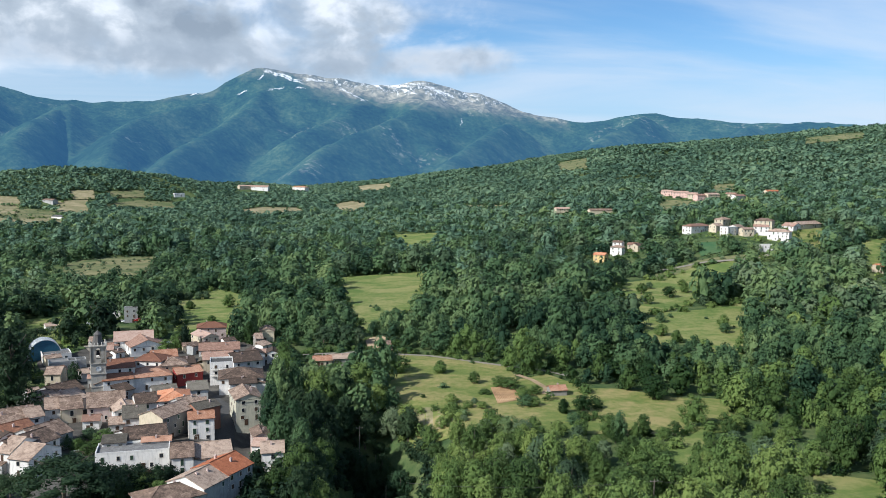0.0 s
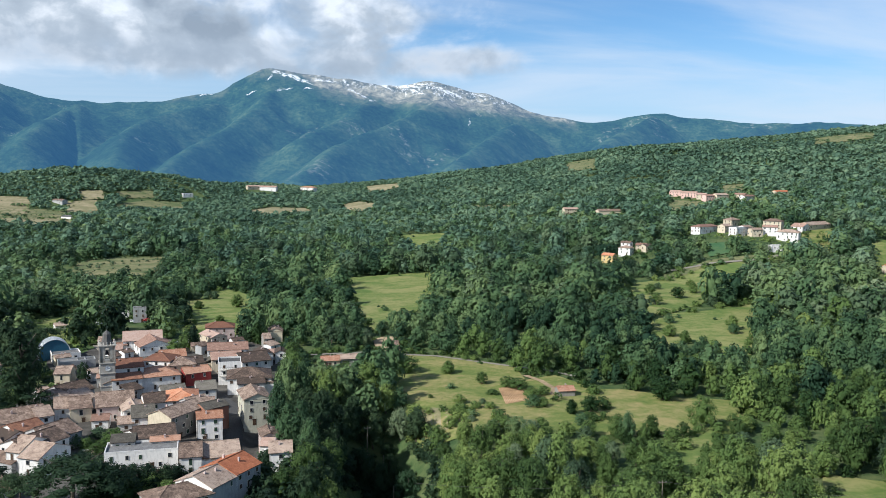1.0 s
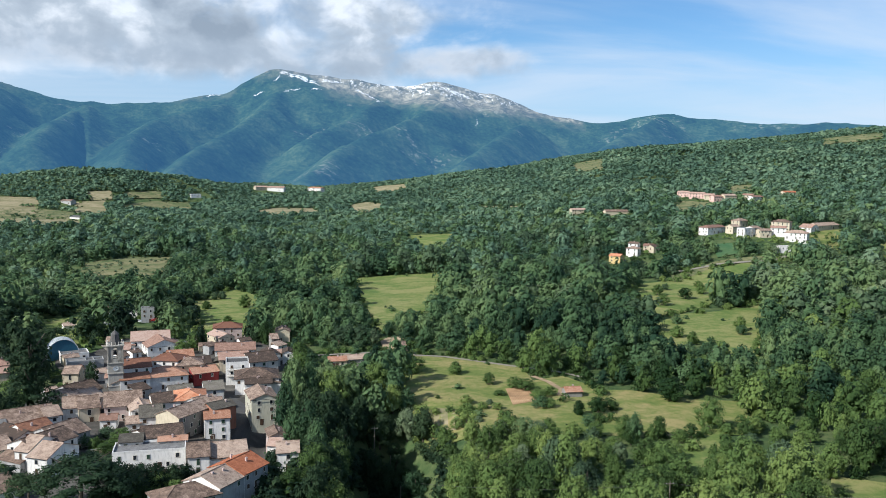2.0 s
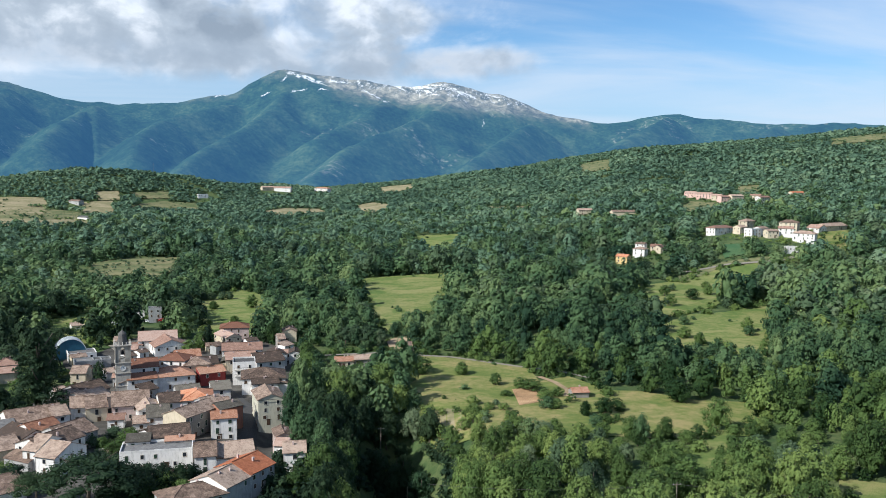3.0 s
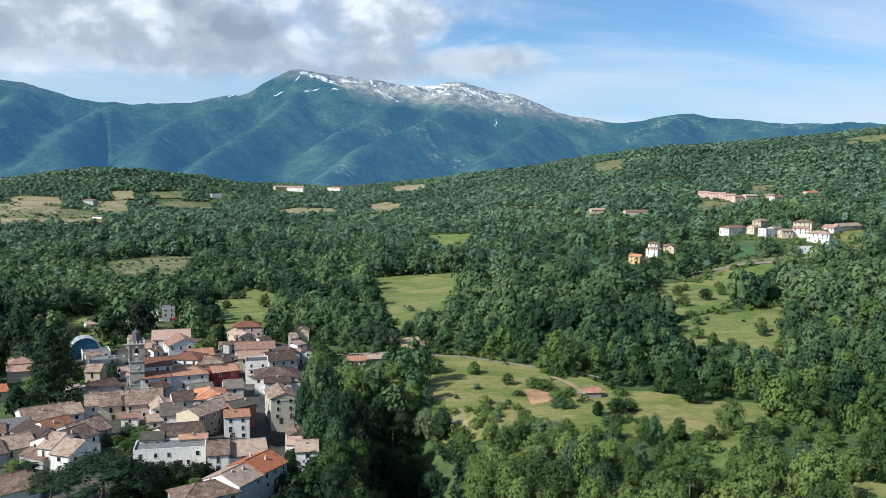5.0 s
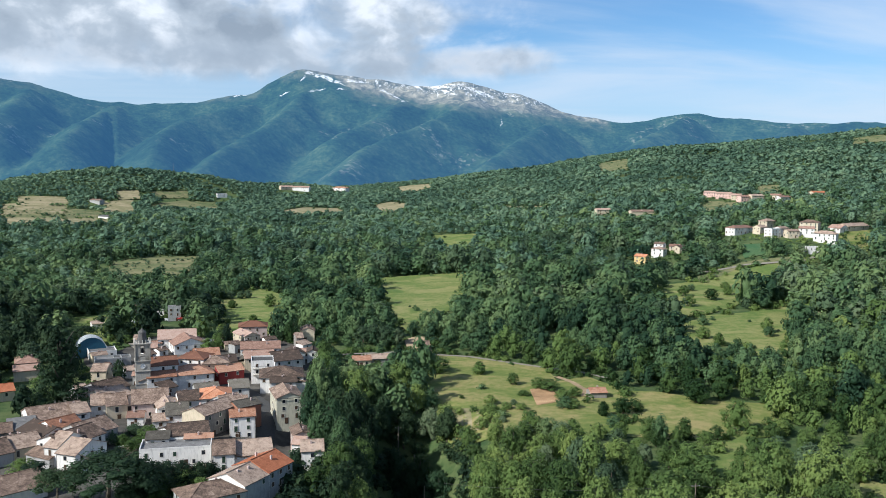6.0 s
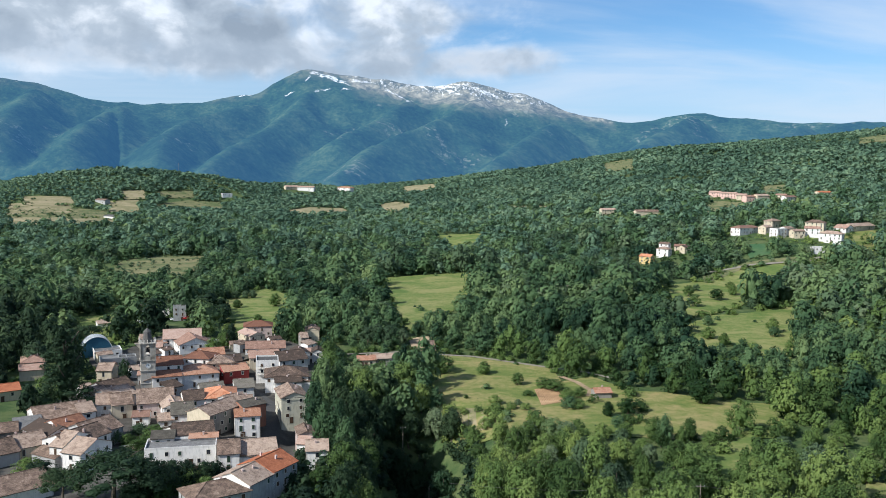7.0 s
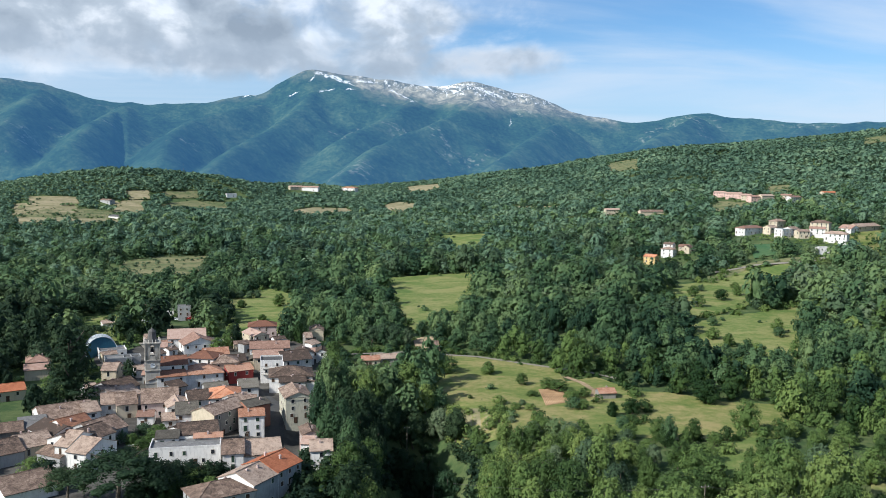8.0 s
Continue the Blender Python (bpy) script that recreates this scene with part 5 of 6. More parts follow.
YARDS = [[(-30, 395), (-6, 395), (-8, 424), (-28, 428)], [(-151, 335), (-173, 378), (-196, 428), (-175, 438), (-151, 387), (-139, 336)], [(-160, 298), (-171, 321), (-194, 366), (-178, 368), (-152, 322), (-148, 300)], [(-177, 312), (-184, 324), (-170, 325), (-164, 314)], [(-191, 462), (-205, 497), (-182, 508), (-168, 473)], [(-155, 444), (-168, 483), (-163, 513), (-141, 445)]]
GULLY = [(-44, 205), (-42, 250), (-44, 300), (-14, 306), (-2, 294), (6, 268), (8, 232), (4, 205)]
CLEAR = FIELDS + [VILLAGE, GULLY] + YARDS


def open_ground(x, y):
    bad = np.zeros(x.shape, bool)
    for poly in CLEAR:
        bad |= inside(x, y, poly)
    # the ground just before the far fields is kept low, too
    for poly in FIELDS:
        if math.hypot(*poly[0]) > 430:
            for k in (1.012, 1.024):
                bad |= inside(x * k, y * k, poly)
    bad |= (x < -26) & (np.hypot(x, y) < 262)
    for lx, ly in LANE_PTS:
        bad |= np.hypot(x - lx, y - ly) < 4.5
    for fx, fy, fr in FOOT:
        bad |= np.hypot(x - fx, y - fy) < fr + 1.0
        far = math.hypot(fx, fy)
        if far > 330:
            # gardens and yards before the houses
            for back in (8, 16, 25) if far < 600 else (12, 24, 38, 50):
                bad |= np.hypot(x - fx * (1 - back / far), y - fy * (1 - back / far)) < fr
    return bad


def scatter(r0, r1, step, half=34.0):
    n0 = int(2 * r1 * math.sin(radians(half)) / step) + 1
    gx, gy = np.meshgrid(np.arange(n0), np.arange(int((r1 + 20) / step)))
    x = (gx - n0 / 2 + 0.5 * (gy % 2)) * step + rng.uniform(-0.42, 0.42, gx.shape) * step
    y = gy * step + rng.uniform(-0.42, 0.42, gx.shape) * step
    x, y = x.ravel(), y.ravel()
    r, a = np.hypot(x, y), np.abs(np.degrees(np.arctan2(x, y)))
    ok = (r > r0) & (r <= r1) & (a < half) & (y > 120)
    x, y = x[ok], y[ok]
    ok = ~open_ground(x, y)
    # small glades among the trees
    glade = patchy(x, y, 31, 5.1) * 0.6 + patchy(x, y, 13, 8.3) * 0.4
    ok &= (glade > 0.235) | (np.hypot(x, y) < 420)
    return x[ok], y[ok]


def patchy(x, y, s, seed):
    return 0.5 + 0.25 * (np.sin(x / s + seed + 0.8 * np.sin(y / s * 0.6)) * np.cos(y / s * 1.3 + seed * 2) + np.sin((x + y) / s * 0.7 + seed * 3 + 0.9 * np.sin(x / s * 0.8)))


TREE_KITS = {}


def tree(x, y, h, w, kit="NEAR", mat=None, label="leafy green broadleaf tree with a rounded crown", name="tree", k=None, group="woodland trees"):
    """A tree of its own: tapered trunk with limbs, and a crown."""
    kits = {"NEAR": NEAR, "TALL": NEAR_TALL, "CONE": CONE, "UMBRELLA": UMBRELLA}[kit]
    mat = mat or LEAF
    k = int(rng.integers(0, len(kits))) if k is None else k
    key = (kit, k, mat.name)
    if key not in TREE_KITS:
        v, f = kits[k]
        leaf = fast_mesh("crown", v, f, mat, smooth_shade=True)
        bm = bmesh.new()
        lean = 0.02 * (k - 2)
        tube(bm, (0, 0, -0.06), (lean, 0, 0.35), 0.030, 0.022, 7)
        tube(bm, (lean, 0, 0.35), (lean * 2, 0.01, 0.80), 0.022, 0.008, 6)
        for i in range(6):
            a, z = i * 2.2 + k, 0.28 + 0.08 * i if kit != "UMBRELLA" else 0.55 + 0.04 * i
            reach = 0.20 if kit != "UMBRELLA" else 0.34
            tube(bm, (lean, 0, z), (lean + reach * math.cos(a), reach * math.sin(a), z + 0.2), 0.012, 0.004, 5)
        trunk = bpy.data.meshes.new("trunk")
        bm.to_mesh(trunk)
        bm.free()
        trunk.materials.append(BARK)
        TREE_KITS[key] = leaf, trunk
    leaf, trunk = TREE_KITS[key]
    ob = new(name)
    ob.matrix_world = pose(x, y, float(grid_height(np.float64(x), np.float64(y))), 0, 0, rng.uniform(0, 360)) @ Matrix.Diagonal((w, w, h, 1))
    put("trunk", trunk, ob)
    put("crown", leaf, ob)
    return tagged(ob, label, "tree", group)


# among the stream trees, LEAF_DARK paints in the gully's shade
tree(-48.8, 307.2, 22, 13, "TALL", LEAF_MID, "tall dense green poplar beside the stream", "tree", group="single trees")
tree(-49.0, 288.9, 20, 12, "TALL", LEAF_MID, "tall dense green poplar beside the stream", "tree", group="single trees")
tree(-34.1, 284.0, 20, 11, "TALL", LEAF_DARK, "tall dense green poplar beside the stream", "tree", group="single trees")
tree(-44.2, 310.9, 20, 12, "TALL", LEAF_MID, "tall dense green poplar beside the stream", "tree", group="single trees")
tree(-35.8, 312.0, 18, 13, "NEAR", LEAF, "full green leafy tree near the village houses", "tree", group="single trees")
tree(-38.6, 269.2, 18, 11, "TALL", LEAF_MID, "tall dense green poplar beside the stream", "tree", group="single trees")
tree(-31.6, 317.4, 16, 12, "NEAR", LEAF_DARK, "dark-leaved tree near the village houses", "tree", group="single trees")
tree(-33.6, 256.8, 17, 9, "TALL", LEAF_MID, "tall dense green poplar beside the stream", "tree", group="single trees")
tree(-42.1, 268.7, 16, 10, "TALL", LEAF_MID, "tall dense green poplar beside the stream", "tree", group="single trees")
tree(-32.5, 243.8, 10, 9, "NEAR", LEAF, "full green leafy tree near the village houses", "tree", group="single trees")
tree(-38.0, 232.9, 8, 8, "NEAR", LEAF, "full green leafy tree near the village houses", "tree", group="single trees")
tree(-30.1, 261.3, 12, 10, "NEAR", LEAF_DARK, "dark-leaved tree near the village houses", "tree", group="single trees")
tree(-13.7, 321.7, 12, 10, "NEAR", LEAF, "full green leafy tree near the village houses", "tree", group="single trees")
tree(-8.3, 309.9, 13, 10, "NEAR", LEAF_PALE, "pale grey-green bushy tree near the village houses", "tree", group="single trees")
tree(-17.9, 310.5, 13, 4, "TALL", LEAF_MID, "tall dense green poplar beside the stream", "tree", group="single trees")
tree(-15.6, 310.6, 11, 4, "TALL", LEAF_MID, "tall dense green poplar beside the stream", "tree", group="single trees")
tree(-27.1, 322.9, 15, 12, "NEAR", LEAF_DARK, "dark-leaved tree near the village houses", "tree", group="single trees")
tree(-21.2, 334.3, 14, 12, "NEAR", LEAF, "full green leafy tree near the village houses", "tree", group="single trees")
tree(-8.3, 372.9, 8, 14, "NEAR", LEAF, "full green leafy tree near the village houses", "tree", group="single trees")
tree(-25.1, 306.0, 17, 10, "TALL", LEAF_DARK, "tall dense green poplar beside the stream", "tree", group="single trees")
tree(-29.2, 286.5, 18, 10, "TALL", LEAF_DARK, "tall dense green poplar beside the stream", "tree", group="single trees")
tree(-27.9, 265.5, 17, 10, "TALL", LEAF_DARK, "tall dense green poplar beside the stream", "tree", group="single trees")
tree(-29.9, 245.2, 15, 9, "TALL", LEAF_DARK, "tall dense green poplar beside the stream", "tree", group="single trees")
tree(-41.3, 431.0, 11, 11, "NEAR", LEAF_PALE, "pale grey-green bushy tree near the village houses", "tree", group="single trees")
tree(-35.5, 428.5, 11, 11, "NEAR", LEAF_PALE, "pale grey-green bushy tree near the village houses", "tree", group="single trees")
tree(-46.4, 430.5, 10, 10, "NEAR", LEAF_PALE, "pale grey-green bushy tree near the village houses", "tree", group="single trees")
tree(-29.3, 429.0, 9, 9, "NEAR", LEAF_PALE, "pale grey-green bushy tree near the village houses", "tree", group="single trees")
tree(-28.3, 297.7, 15, 11, "NEAR", LEAF_DARK, "dark-leaved tree near the village houses", "tree", group="single trees")
tree(10.9, 370.8, 6, 9, "NEAR", LEAF, "full green leafy tree standing alone in a meadow", "tree", group="single trees")
tree(24.8, 353.1, 5.5, 6, "NEAR", LEAF, "full green leafy tree standing alone in a meadow", "tree", group="single trees")
tree(14.3, 323.7, 4, 6, "NEAR", LEAF, "low full green leafy bush in a meadow", "bush", group="single trees")
tree(2.2, 316.0, 3, 4, "NEAR", LEAF, "low full green leafy bush in a meadow", "bush", group="single trees")
tree(3.3, 331.0, 1.8, 2.4, "NEAR", LEAF, "low full green leafy bush in a meadow", "bush", group="single trees")
tree(20.2, 317.4, 3, 5, "NEAR", LEAF, "low full green leafy bush in a meadow", "bush", group="single trees")
tree(27.6, 336.9, 2.5, 6, "NEAR", LEAF, "low full green leafy bush in a meadow", "bush", group="single trees")
tree(39.0, 344.8, 5, 9, "NEAR", LEAF, "full green leafy tree standing alone in a meadow", "tree", group="single trees")
tree(35.4, 348.2, 5, 8, "NEAR", LEAF, "full green leafy tree standing alone in a meadow", "tree", group="single trees")
tree(98.0, 293.0, 12, 11, "NEAR", LEAF, "full green leafy tree standing alone in a meadow", "tree", group="single trees")
tree(94.5, 329.7, 10, 14, "NEAR", LEAF, "full green leafy tree standing alone in a meadow", "tree", group="single trees")
tree(62.6, 311.8, 7, 8, "NEAR", LEAF, "full green leafy tree standing alone in a meadow", "tree", group="single trees")
tree(55.2, 310.1, 6, 6, "NEAR", LEAF, "full green leafy tree standing alone in a meadow", "tree", group="single trees")
tree(69.1, 316.6, 4, 5, "NEAR", LEAF, "low full green leafy bush in a meadow", "bush", group="single trees")
tree(67.4, 276.9, 11, 7, "TALL", LEAF_MID, "tall dense green poplar beside the stream", "tree", group="single trees")
tree(47.8, 336.6, 4, 6, "NEAR", LEAF, "full green leafy tree standing alone in a meadow", "tree", group="single trees")
tree(168.6, 461.2, 9, 9, "NEAR", LEAF, "full green leafy tree standing alone in a meadow", "tree", group="single trees")
tree(129.9, 446.5, 7, 8, "NEAR", LEAF, "full green leafy tree standing alone in a meadow", "tree", group="single trees")
tree(145.1, 531.6, 8, 9, "NEAR", LEAF, "full green leafy tree standing alone in a meadow", "tree", group="single trees")
tree(128.7, 543.0, 10, 13, "NEAR", LEAF, "full green leafy tree standing alone in a meadow", "tree", group="single trees")
tree(166.2, 555.7, 8, 10, "NEAR", LEAF, "full green leafy tree standing alone in a meadow", "tree", group="single trees")
tree(182.7, 575.7, 8, 7, "NEAR", LEAF, "full green leafy tree standing alone in a meadow", "tree", group="single trees")
tree(186.0, 558.9, 8, 8, "NEAR", LEAF, "full green leafy tree standing alone in a meadow", "tree", group="single trees")
tree(151.1, 568.3, 8, 8, "NEAR", LEAF, "full green leafy tree standing alone in a meadow", "tree", group="single trees")
tree(-141.2, 538.8, 6, 8, "NEAR", LEAF, "full green leafy tree standing alone in a meadow", "tree", group="single trees")
tree(-118.3, 543.3, 9, 9, "NEAR", LEAF, "full green leafy tree standing alone in a meadow", "tree", group="single trees")
tree(-157.5, 577.9, 6, 8, "NEAR", LEAF_PALE, "pale grey-green bushy tree standing alone in a meadow", "tree", group="single trees")
tree(-152.4, 577.2, 6, 8, "NEAR", LEAF_PALE, "pale grey-green bushy tree standing alone in a meadow", "tree", group="single trees")
tree(-145.5, 576.9, 6, 7, "NEAR", LEAF_PALE, "pale grey-green bushy tree standing alone in a meadow", "tree", group="single trees")
tree(-140.7, 579.2, 6, 7, "NEAR", LEAF_PALE, "pale grey-green bushy tree standing alone in a meadow", "tree", group="single trees")
tree(-117.8, 495.2, 4, 7, "NEAR", LEAF, "low full green leafy bush in a meadow", "bush", group="single trees")
tree(-143.5, 304.9, 33, 29, "CONE", LEAF_DARK, "tall dark spreading cedar beside the village", "cedar", group="single trees")
tree(-182.6, 362.6, 14, 14, "NEAR", LEAF_PALE, "pale grey-green bushy tree near the village houses", "tree", group="single trees")
tree(-91.0, 219.0, 14.5, 25, "UMBRELLA", LEAF_DARK, "dark green umbrella pine with a broad flat crown", "umbrella_pine", group="single trees")
tree(-82.1, 220.2, 12, 15, "UMBRELLA", LEAF_DARK, "dark green umbrella pine with a broad flat crown", "umbrella_pine", group="single trees")
tree(-103.3, 216.6, 11, 14, "UMBRELLA", LEAF_DARK, "dark green umbrella pine with a broad flat crown", "umbrella_pine", group="single trees")
tree(-77.3, 220.9, 9, 10, "NEAR", LEAF, "full green leafy tree near the village houses", "tree", group="single trees")
tree(-183.3, 414.3, 12, 16, "UMBRELLA", LEAF_DARK, "dark green umbrella pine with a broad flat crown", "umbrella_pine", group="single trees")
tree(-207.2, 435.2, 12, 13, "NEAR", LEAF_DARK, "dark-leaved tree near the village houses", "tree", group="single trees")
tree(-110.1, 268.3, 5, 7, "NEAR", LEAF_PALE, "pale grey-green bushy tree near the village houses", "tree", group="single trees")
tree(-104.4, 265.2, 5, 7, "NEAR", LEAF, "full green leafy tree near the village houses", "tree", group="single trees")
tree(-100.5, 262.4, 4, 6, "NEAR", LEAF, "low full green leafy bush in a meadow", "bush", group="single trees")
tree(-102.4, 255.2, 4, 6, "NEAR", LEAF_PALE, "low pale grey-green bushy bush in a meadow", "bush", group="single trees")
tree(-103.6, 250.4, 4, 6, "NEAR", LEAF, "low full green leafy bush in a meadow", "bush", group="single trees")
tree(-95.7, 252.5, 3.5, 5, "NEAR", LEAF_PALE, "low pale grey-green bushy bush in a meadow", "bush", group="single trees")
tree(-97.4, 248.6, 3.5, 5, "NEAR", LEAF, "low full green leafy bush in a meadow", "bush", group="single trees")
tree(-105.6, 276.5, 5, 8, "NEAR", LEAF_PALE, "pale grey-green bushy tree near the village houses", "tree", group="single trees")
tree(-98.6, 271.6, 6, 8, "NEAR", LEAF, "full green leafy tree near the village houses", "tree", group="single trees")
tree(-100.3, 265.7, 4, 7, "NEAR", LEAF, "low full green leafy bush in a meadow", "bush", group="single trees")
tree(-99.4, 253.2, 3.5, 6, "NEAR", LEAF_PALE, "low pale grey-green bushy bush in a meadow", "bush", group="single trees")
tree(-150.5, 299.3, 5, 8, "NEAR", LEAF, "full green leafy tree near the village houses", "tree", group="single trees")
tree(-143.7, 294.8, 6, 8, "NEAR", LEAF_PALE, "pale grey-green bushy tree near the village houses", "tree", group="single trees")
tree(-121.7, 235.4, 7, 10, "NEAR", LEAF, "full green leafy tree near the village houses", "tree", group="single trees")
tree(-115.6, 230.7, 8, 11, "NEAR", LEAF_DARK, "dark-leaved tree near the village houses", "tree", group="single trees")
tree(-75.4, 233.1, 6, 9, "NEAR", LEAF, "full green leafy tree near the village houses", "tree", group="single trees")
tree(-80.2, 229.4, 6, 9, "NEAR", LEAF, "full green leafy tree near the village houses", "tree", group="single trees")
tree(-82.1, 220.2, 7, 9, "NEAR", LEAF_DARK, "dark-leaved tree near the village houses", "tree", group="single trees")
tree(-69.0, 228.8, 5, 6, "NEAR", LEAF, "full green leafy tree near the village houses", "tree", group="single trees")
tree(-84.4, 215.0, 8, 9, "NEAR", LEAF_DARK, "dark-leaved tree near the village houses", "tree", group="single trees")
tree(-112.2, 418.2, 13, 8, "NEAR", LEAF_DARK, "dark-leaved tree near the village houses", "tree", group="single trees")
tree(-115.7, 416.2, 9, 8, "NEAR", LEAF, "full green leafy tree near the village houses", "tree", group="single trees")
tree(-118.4, 406.1, 8, 8, "NEAR", LEAF, "full green leafy tree near the village houses", "tree", group="single trees")
tree(-88.6, 436.1, 13, 8, "NEAR", LEAF_DARK, "dark-leaved tree near the village houses", "tree", group="single trees")
tree(-83.8, 432.0, 12, 8, "NEAR", LEAF, "full green leafy tree near the village houses", "tree", group="single trees")
tree(-94.3, 442.1, 9, 6, "NEAR", LEAF_DARK, "dark-leaved tree near the village houses", "tree", group="single trees")
tree(-60.4, 389.3, 11, 10, "NEAR", LEAF, "full green leafy tree near the village houses", "tree", group="single trees")
tree(-56.1, 366.7, 11, 11, "NEAR", LEAF, "full green leafy tree near the village houses", "tree", group="single trees")
tree(-55.1, 337.5, 12, 11, "NEAR", LEAF, "full green leafy tree near the village houses", "tree", group="single trees")
tree(-187.5, 454.9, 4.5, 7, "NEAR", LEAF, "full green leafy tree near the village houses", "tree", group="single trees")
tree(-177.8, 443.7, 4.5, 7, "NEAR", LEAF, "full green leafy tree near the village houses", "tree", group="single trees")
tree(-166.7, 428.7, 4.5, 7, "NEAR", LEAF, "full green leafy tree near the village houses", "tree", group="single trees")
tree(-142.9, 455.1, 10, 10, "NEAR", LEAF, "full green leafy tree near the village houses", "tree", group="single trees")
tree(-132.8, 446.7, 10, 10, "NEAR", LEAF, "full green leafy tree near the village houses", "tree", group="single trees")
tree(-138.3, 348.5, 10, 6, "NEAR", LEAF_DARK, "dark-leaved tree near the village houses", "tree", group="single trees")
tree(27.3, 286.7, 7, 8, "NEAR", LEAF, "full green leafy tree near the village houses", "tree", group="single trees")
tree(31.5, 281.2, 8, 9, "NEAR", LEAF_MID, "full green leafy tree near the village houses", "tree", group="single trees")
tree(36.1, 277.7, 8, 9, "NEAR", LEAF_PALE, "pale grey-green bushy tree near the village houses", "tree", group="single trees")
tree(24.0, 283.0, 6, 7, "NEAR", LEAF_PALE, "pale grey-green bushy tree near the village houses", "tree", group="single trees")
tree(32.6, 264.0, 9, 9, "NEAR", LEAF, "full green leafy tree near the village houses", "tree", group="single trees")
tree(26.8, 261.6, 9, 9, "NEAR", LEAF, "full green leafy tree near the village houses", "tree", group="single trees")
tree(25.4, 317.0, 3, 5, "NEAR", LEAF, "low full green leafy bush in a meadow", "bush", group="single trees")
tree(23.1, 323.2, 2.5, 4, "NEAR", LEAF_PALE, "low pale grey-green bushy bush in a meadow", "bush", group="single trees")
tree(41.7, 319.3, 5, 7, "NEAR", LEAF_MID, "full green leafy tree near the village houses", "tree", group="single trees")
tree(45.2, 319.8, 4, 6, "NEAR", LEAF, "low full green leafy bush in a meadow", "bush", group="single trees")
tree(42.6, 330.3, 5, 7, "NEAR", LEAF, "full green leafy tree near the village houses", "tree", group="single trees")
tree(56.4, 296.7, 5, 6, "NEAR", LEAF_MID, "full green leafy tree near the village houses", "tree", group="single trees")
tree(14.0, 315.7, 3, 6, "NEAR", LEAF, "low full green leafy bush in a meadow", "bush", group="single trees")
tree(17.6, 301.5, 2.5, 4, "NEAR", LEAF_PALE, "low pale grey-green bushy bush in a meadow", "bush", group="single trees")
tree(10.1, 298.8, 4, 6, "NEAR", LEAF, "low full green leafy bush in a meadow", "bush", group="single trees")
tree(-19.6, 289.3, 15, 10, "TALL", LEAF_DARK, "tall dense green poplar beside the stream", "tree", group="single trees")
tree(-14.9, 289.6, 14, 10, "TALL", LEAF_DARK, "tall dense green poplar beside the stream", "tree", group="single trees")
tree(-10.4, 295.8, 12, 9, "NEAR", LEAF_DARK, "dark-leaved tree near the village houses", "tree", group="single trees")
tree(-4.4, 275.0, 12, 10, "NEAR", LEAF_MID, "full green leafy tree near the village houses", "tree", group="single trees")
tree(61.2, 303.9, 3, 5, "NEAR", LEAF, "low full green leafy bush in a meadow", "bush", group="single trees")
tree(135.3, 529.0, 6, 7, "NEAR", LEAF, "full green leafy tree near the village houses", "tree", group="single trees")
tree(139.2, 479.2, 6, 7, "NEAR", LEAF_MID, "full green leafy tree near the village houses", "tree", group="single trees")
tree(162.0, 590.2, 5, 6, "NEAR", LEAF_PALE, "pale grey-green bushy tree near the village houses", "tree", group="single trees")
tree(189.0, 603.1, 5, 7, "NEAR", LEAF, "full green leafy tree near the village houses", "tree", group="single trees")
tree(192.5, 560.9, 5, 6, "NEAR", LEAF_MID, "full green leafy tree near the village houses", "tree", group="single trees")
tree(133.9, 432.7, 7, 8, "NEAR", LEAF, "full green leafy tree near the village houses", "tree", group="single trees")
tree(166.4, 452.4, 6, 7, "NEAR", LEAF_MID, "full green leafy tree near the village houses", "tree", group="single trees")
tree(118.9, 510.3, 8, 9, "NEAR", LEAF_MID, "full green leafy tree near the village houses", "tree", group="single trees")
tree(115.2, 532.7, 9, 10, "NEAR", LEAF, "full green leafy tree near the village houses", "tree", group="single trees")
tree(-85.5, 232.3, 7, 9, "NEAR", LEAF_DARK, "dark-leaved tree near the village houses", "tree", group="single trees")
tree(-80.0, 231.0, 8.5, 10, "NEAR", LEAF_DARK, "dark-leaved tree near the village houses", "tree", group="single trees")
tree(-75.7, 233.0, 8, 9, "NEAR", LEAF_DARK, "dark-leaved tree near the village houses", "tree", group="single trees")
tree(-71.3, 235.4, 7, 8, "NEAR", LEAF_DARK, "dark-leaved tree near the village houses", "tree", group="single trees")
tree(-69.8, 241.1, 5, 7, "NEAR", LEAF_DARK, "dark-leaved tree near the village houses", "tree", group="single trees")
# stream bank: two trees in three are darkened by leaf colour for shade
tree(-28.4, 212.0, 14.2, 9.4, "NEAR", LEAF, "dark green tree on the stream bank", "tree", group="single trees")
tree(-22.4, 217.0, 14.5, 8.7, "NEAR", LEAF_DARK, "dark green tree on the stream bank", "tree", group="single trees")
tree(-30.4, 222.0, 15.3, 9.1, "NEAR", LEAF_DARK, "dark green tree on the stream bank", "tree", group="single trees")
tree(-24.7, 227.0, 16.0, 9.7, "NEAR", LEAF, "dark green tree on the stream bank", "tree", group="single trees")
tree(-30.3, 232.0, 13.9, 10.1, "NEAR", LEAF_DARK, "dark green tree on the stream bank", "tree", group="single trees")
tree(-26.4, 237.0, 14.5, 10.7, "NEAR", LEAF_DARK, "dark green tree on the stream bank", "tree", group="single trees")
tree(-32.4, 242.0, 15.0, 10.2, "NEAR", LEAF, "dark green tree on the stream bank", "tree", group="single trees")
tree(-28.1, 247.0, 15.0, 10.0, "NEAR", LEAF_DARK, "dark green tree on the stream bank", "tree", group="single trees")
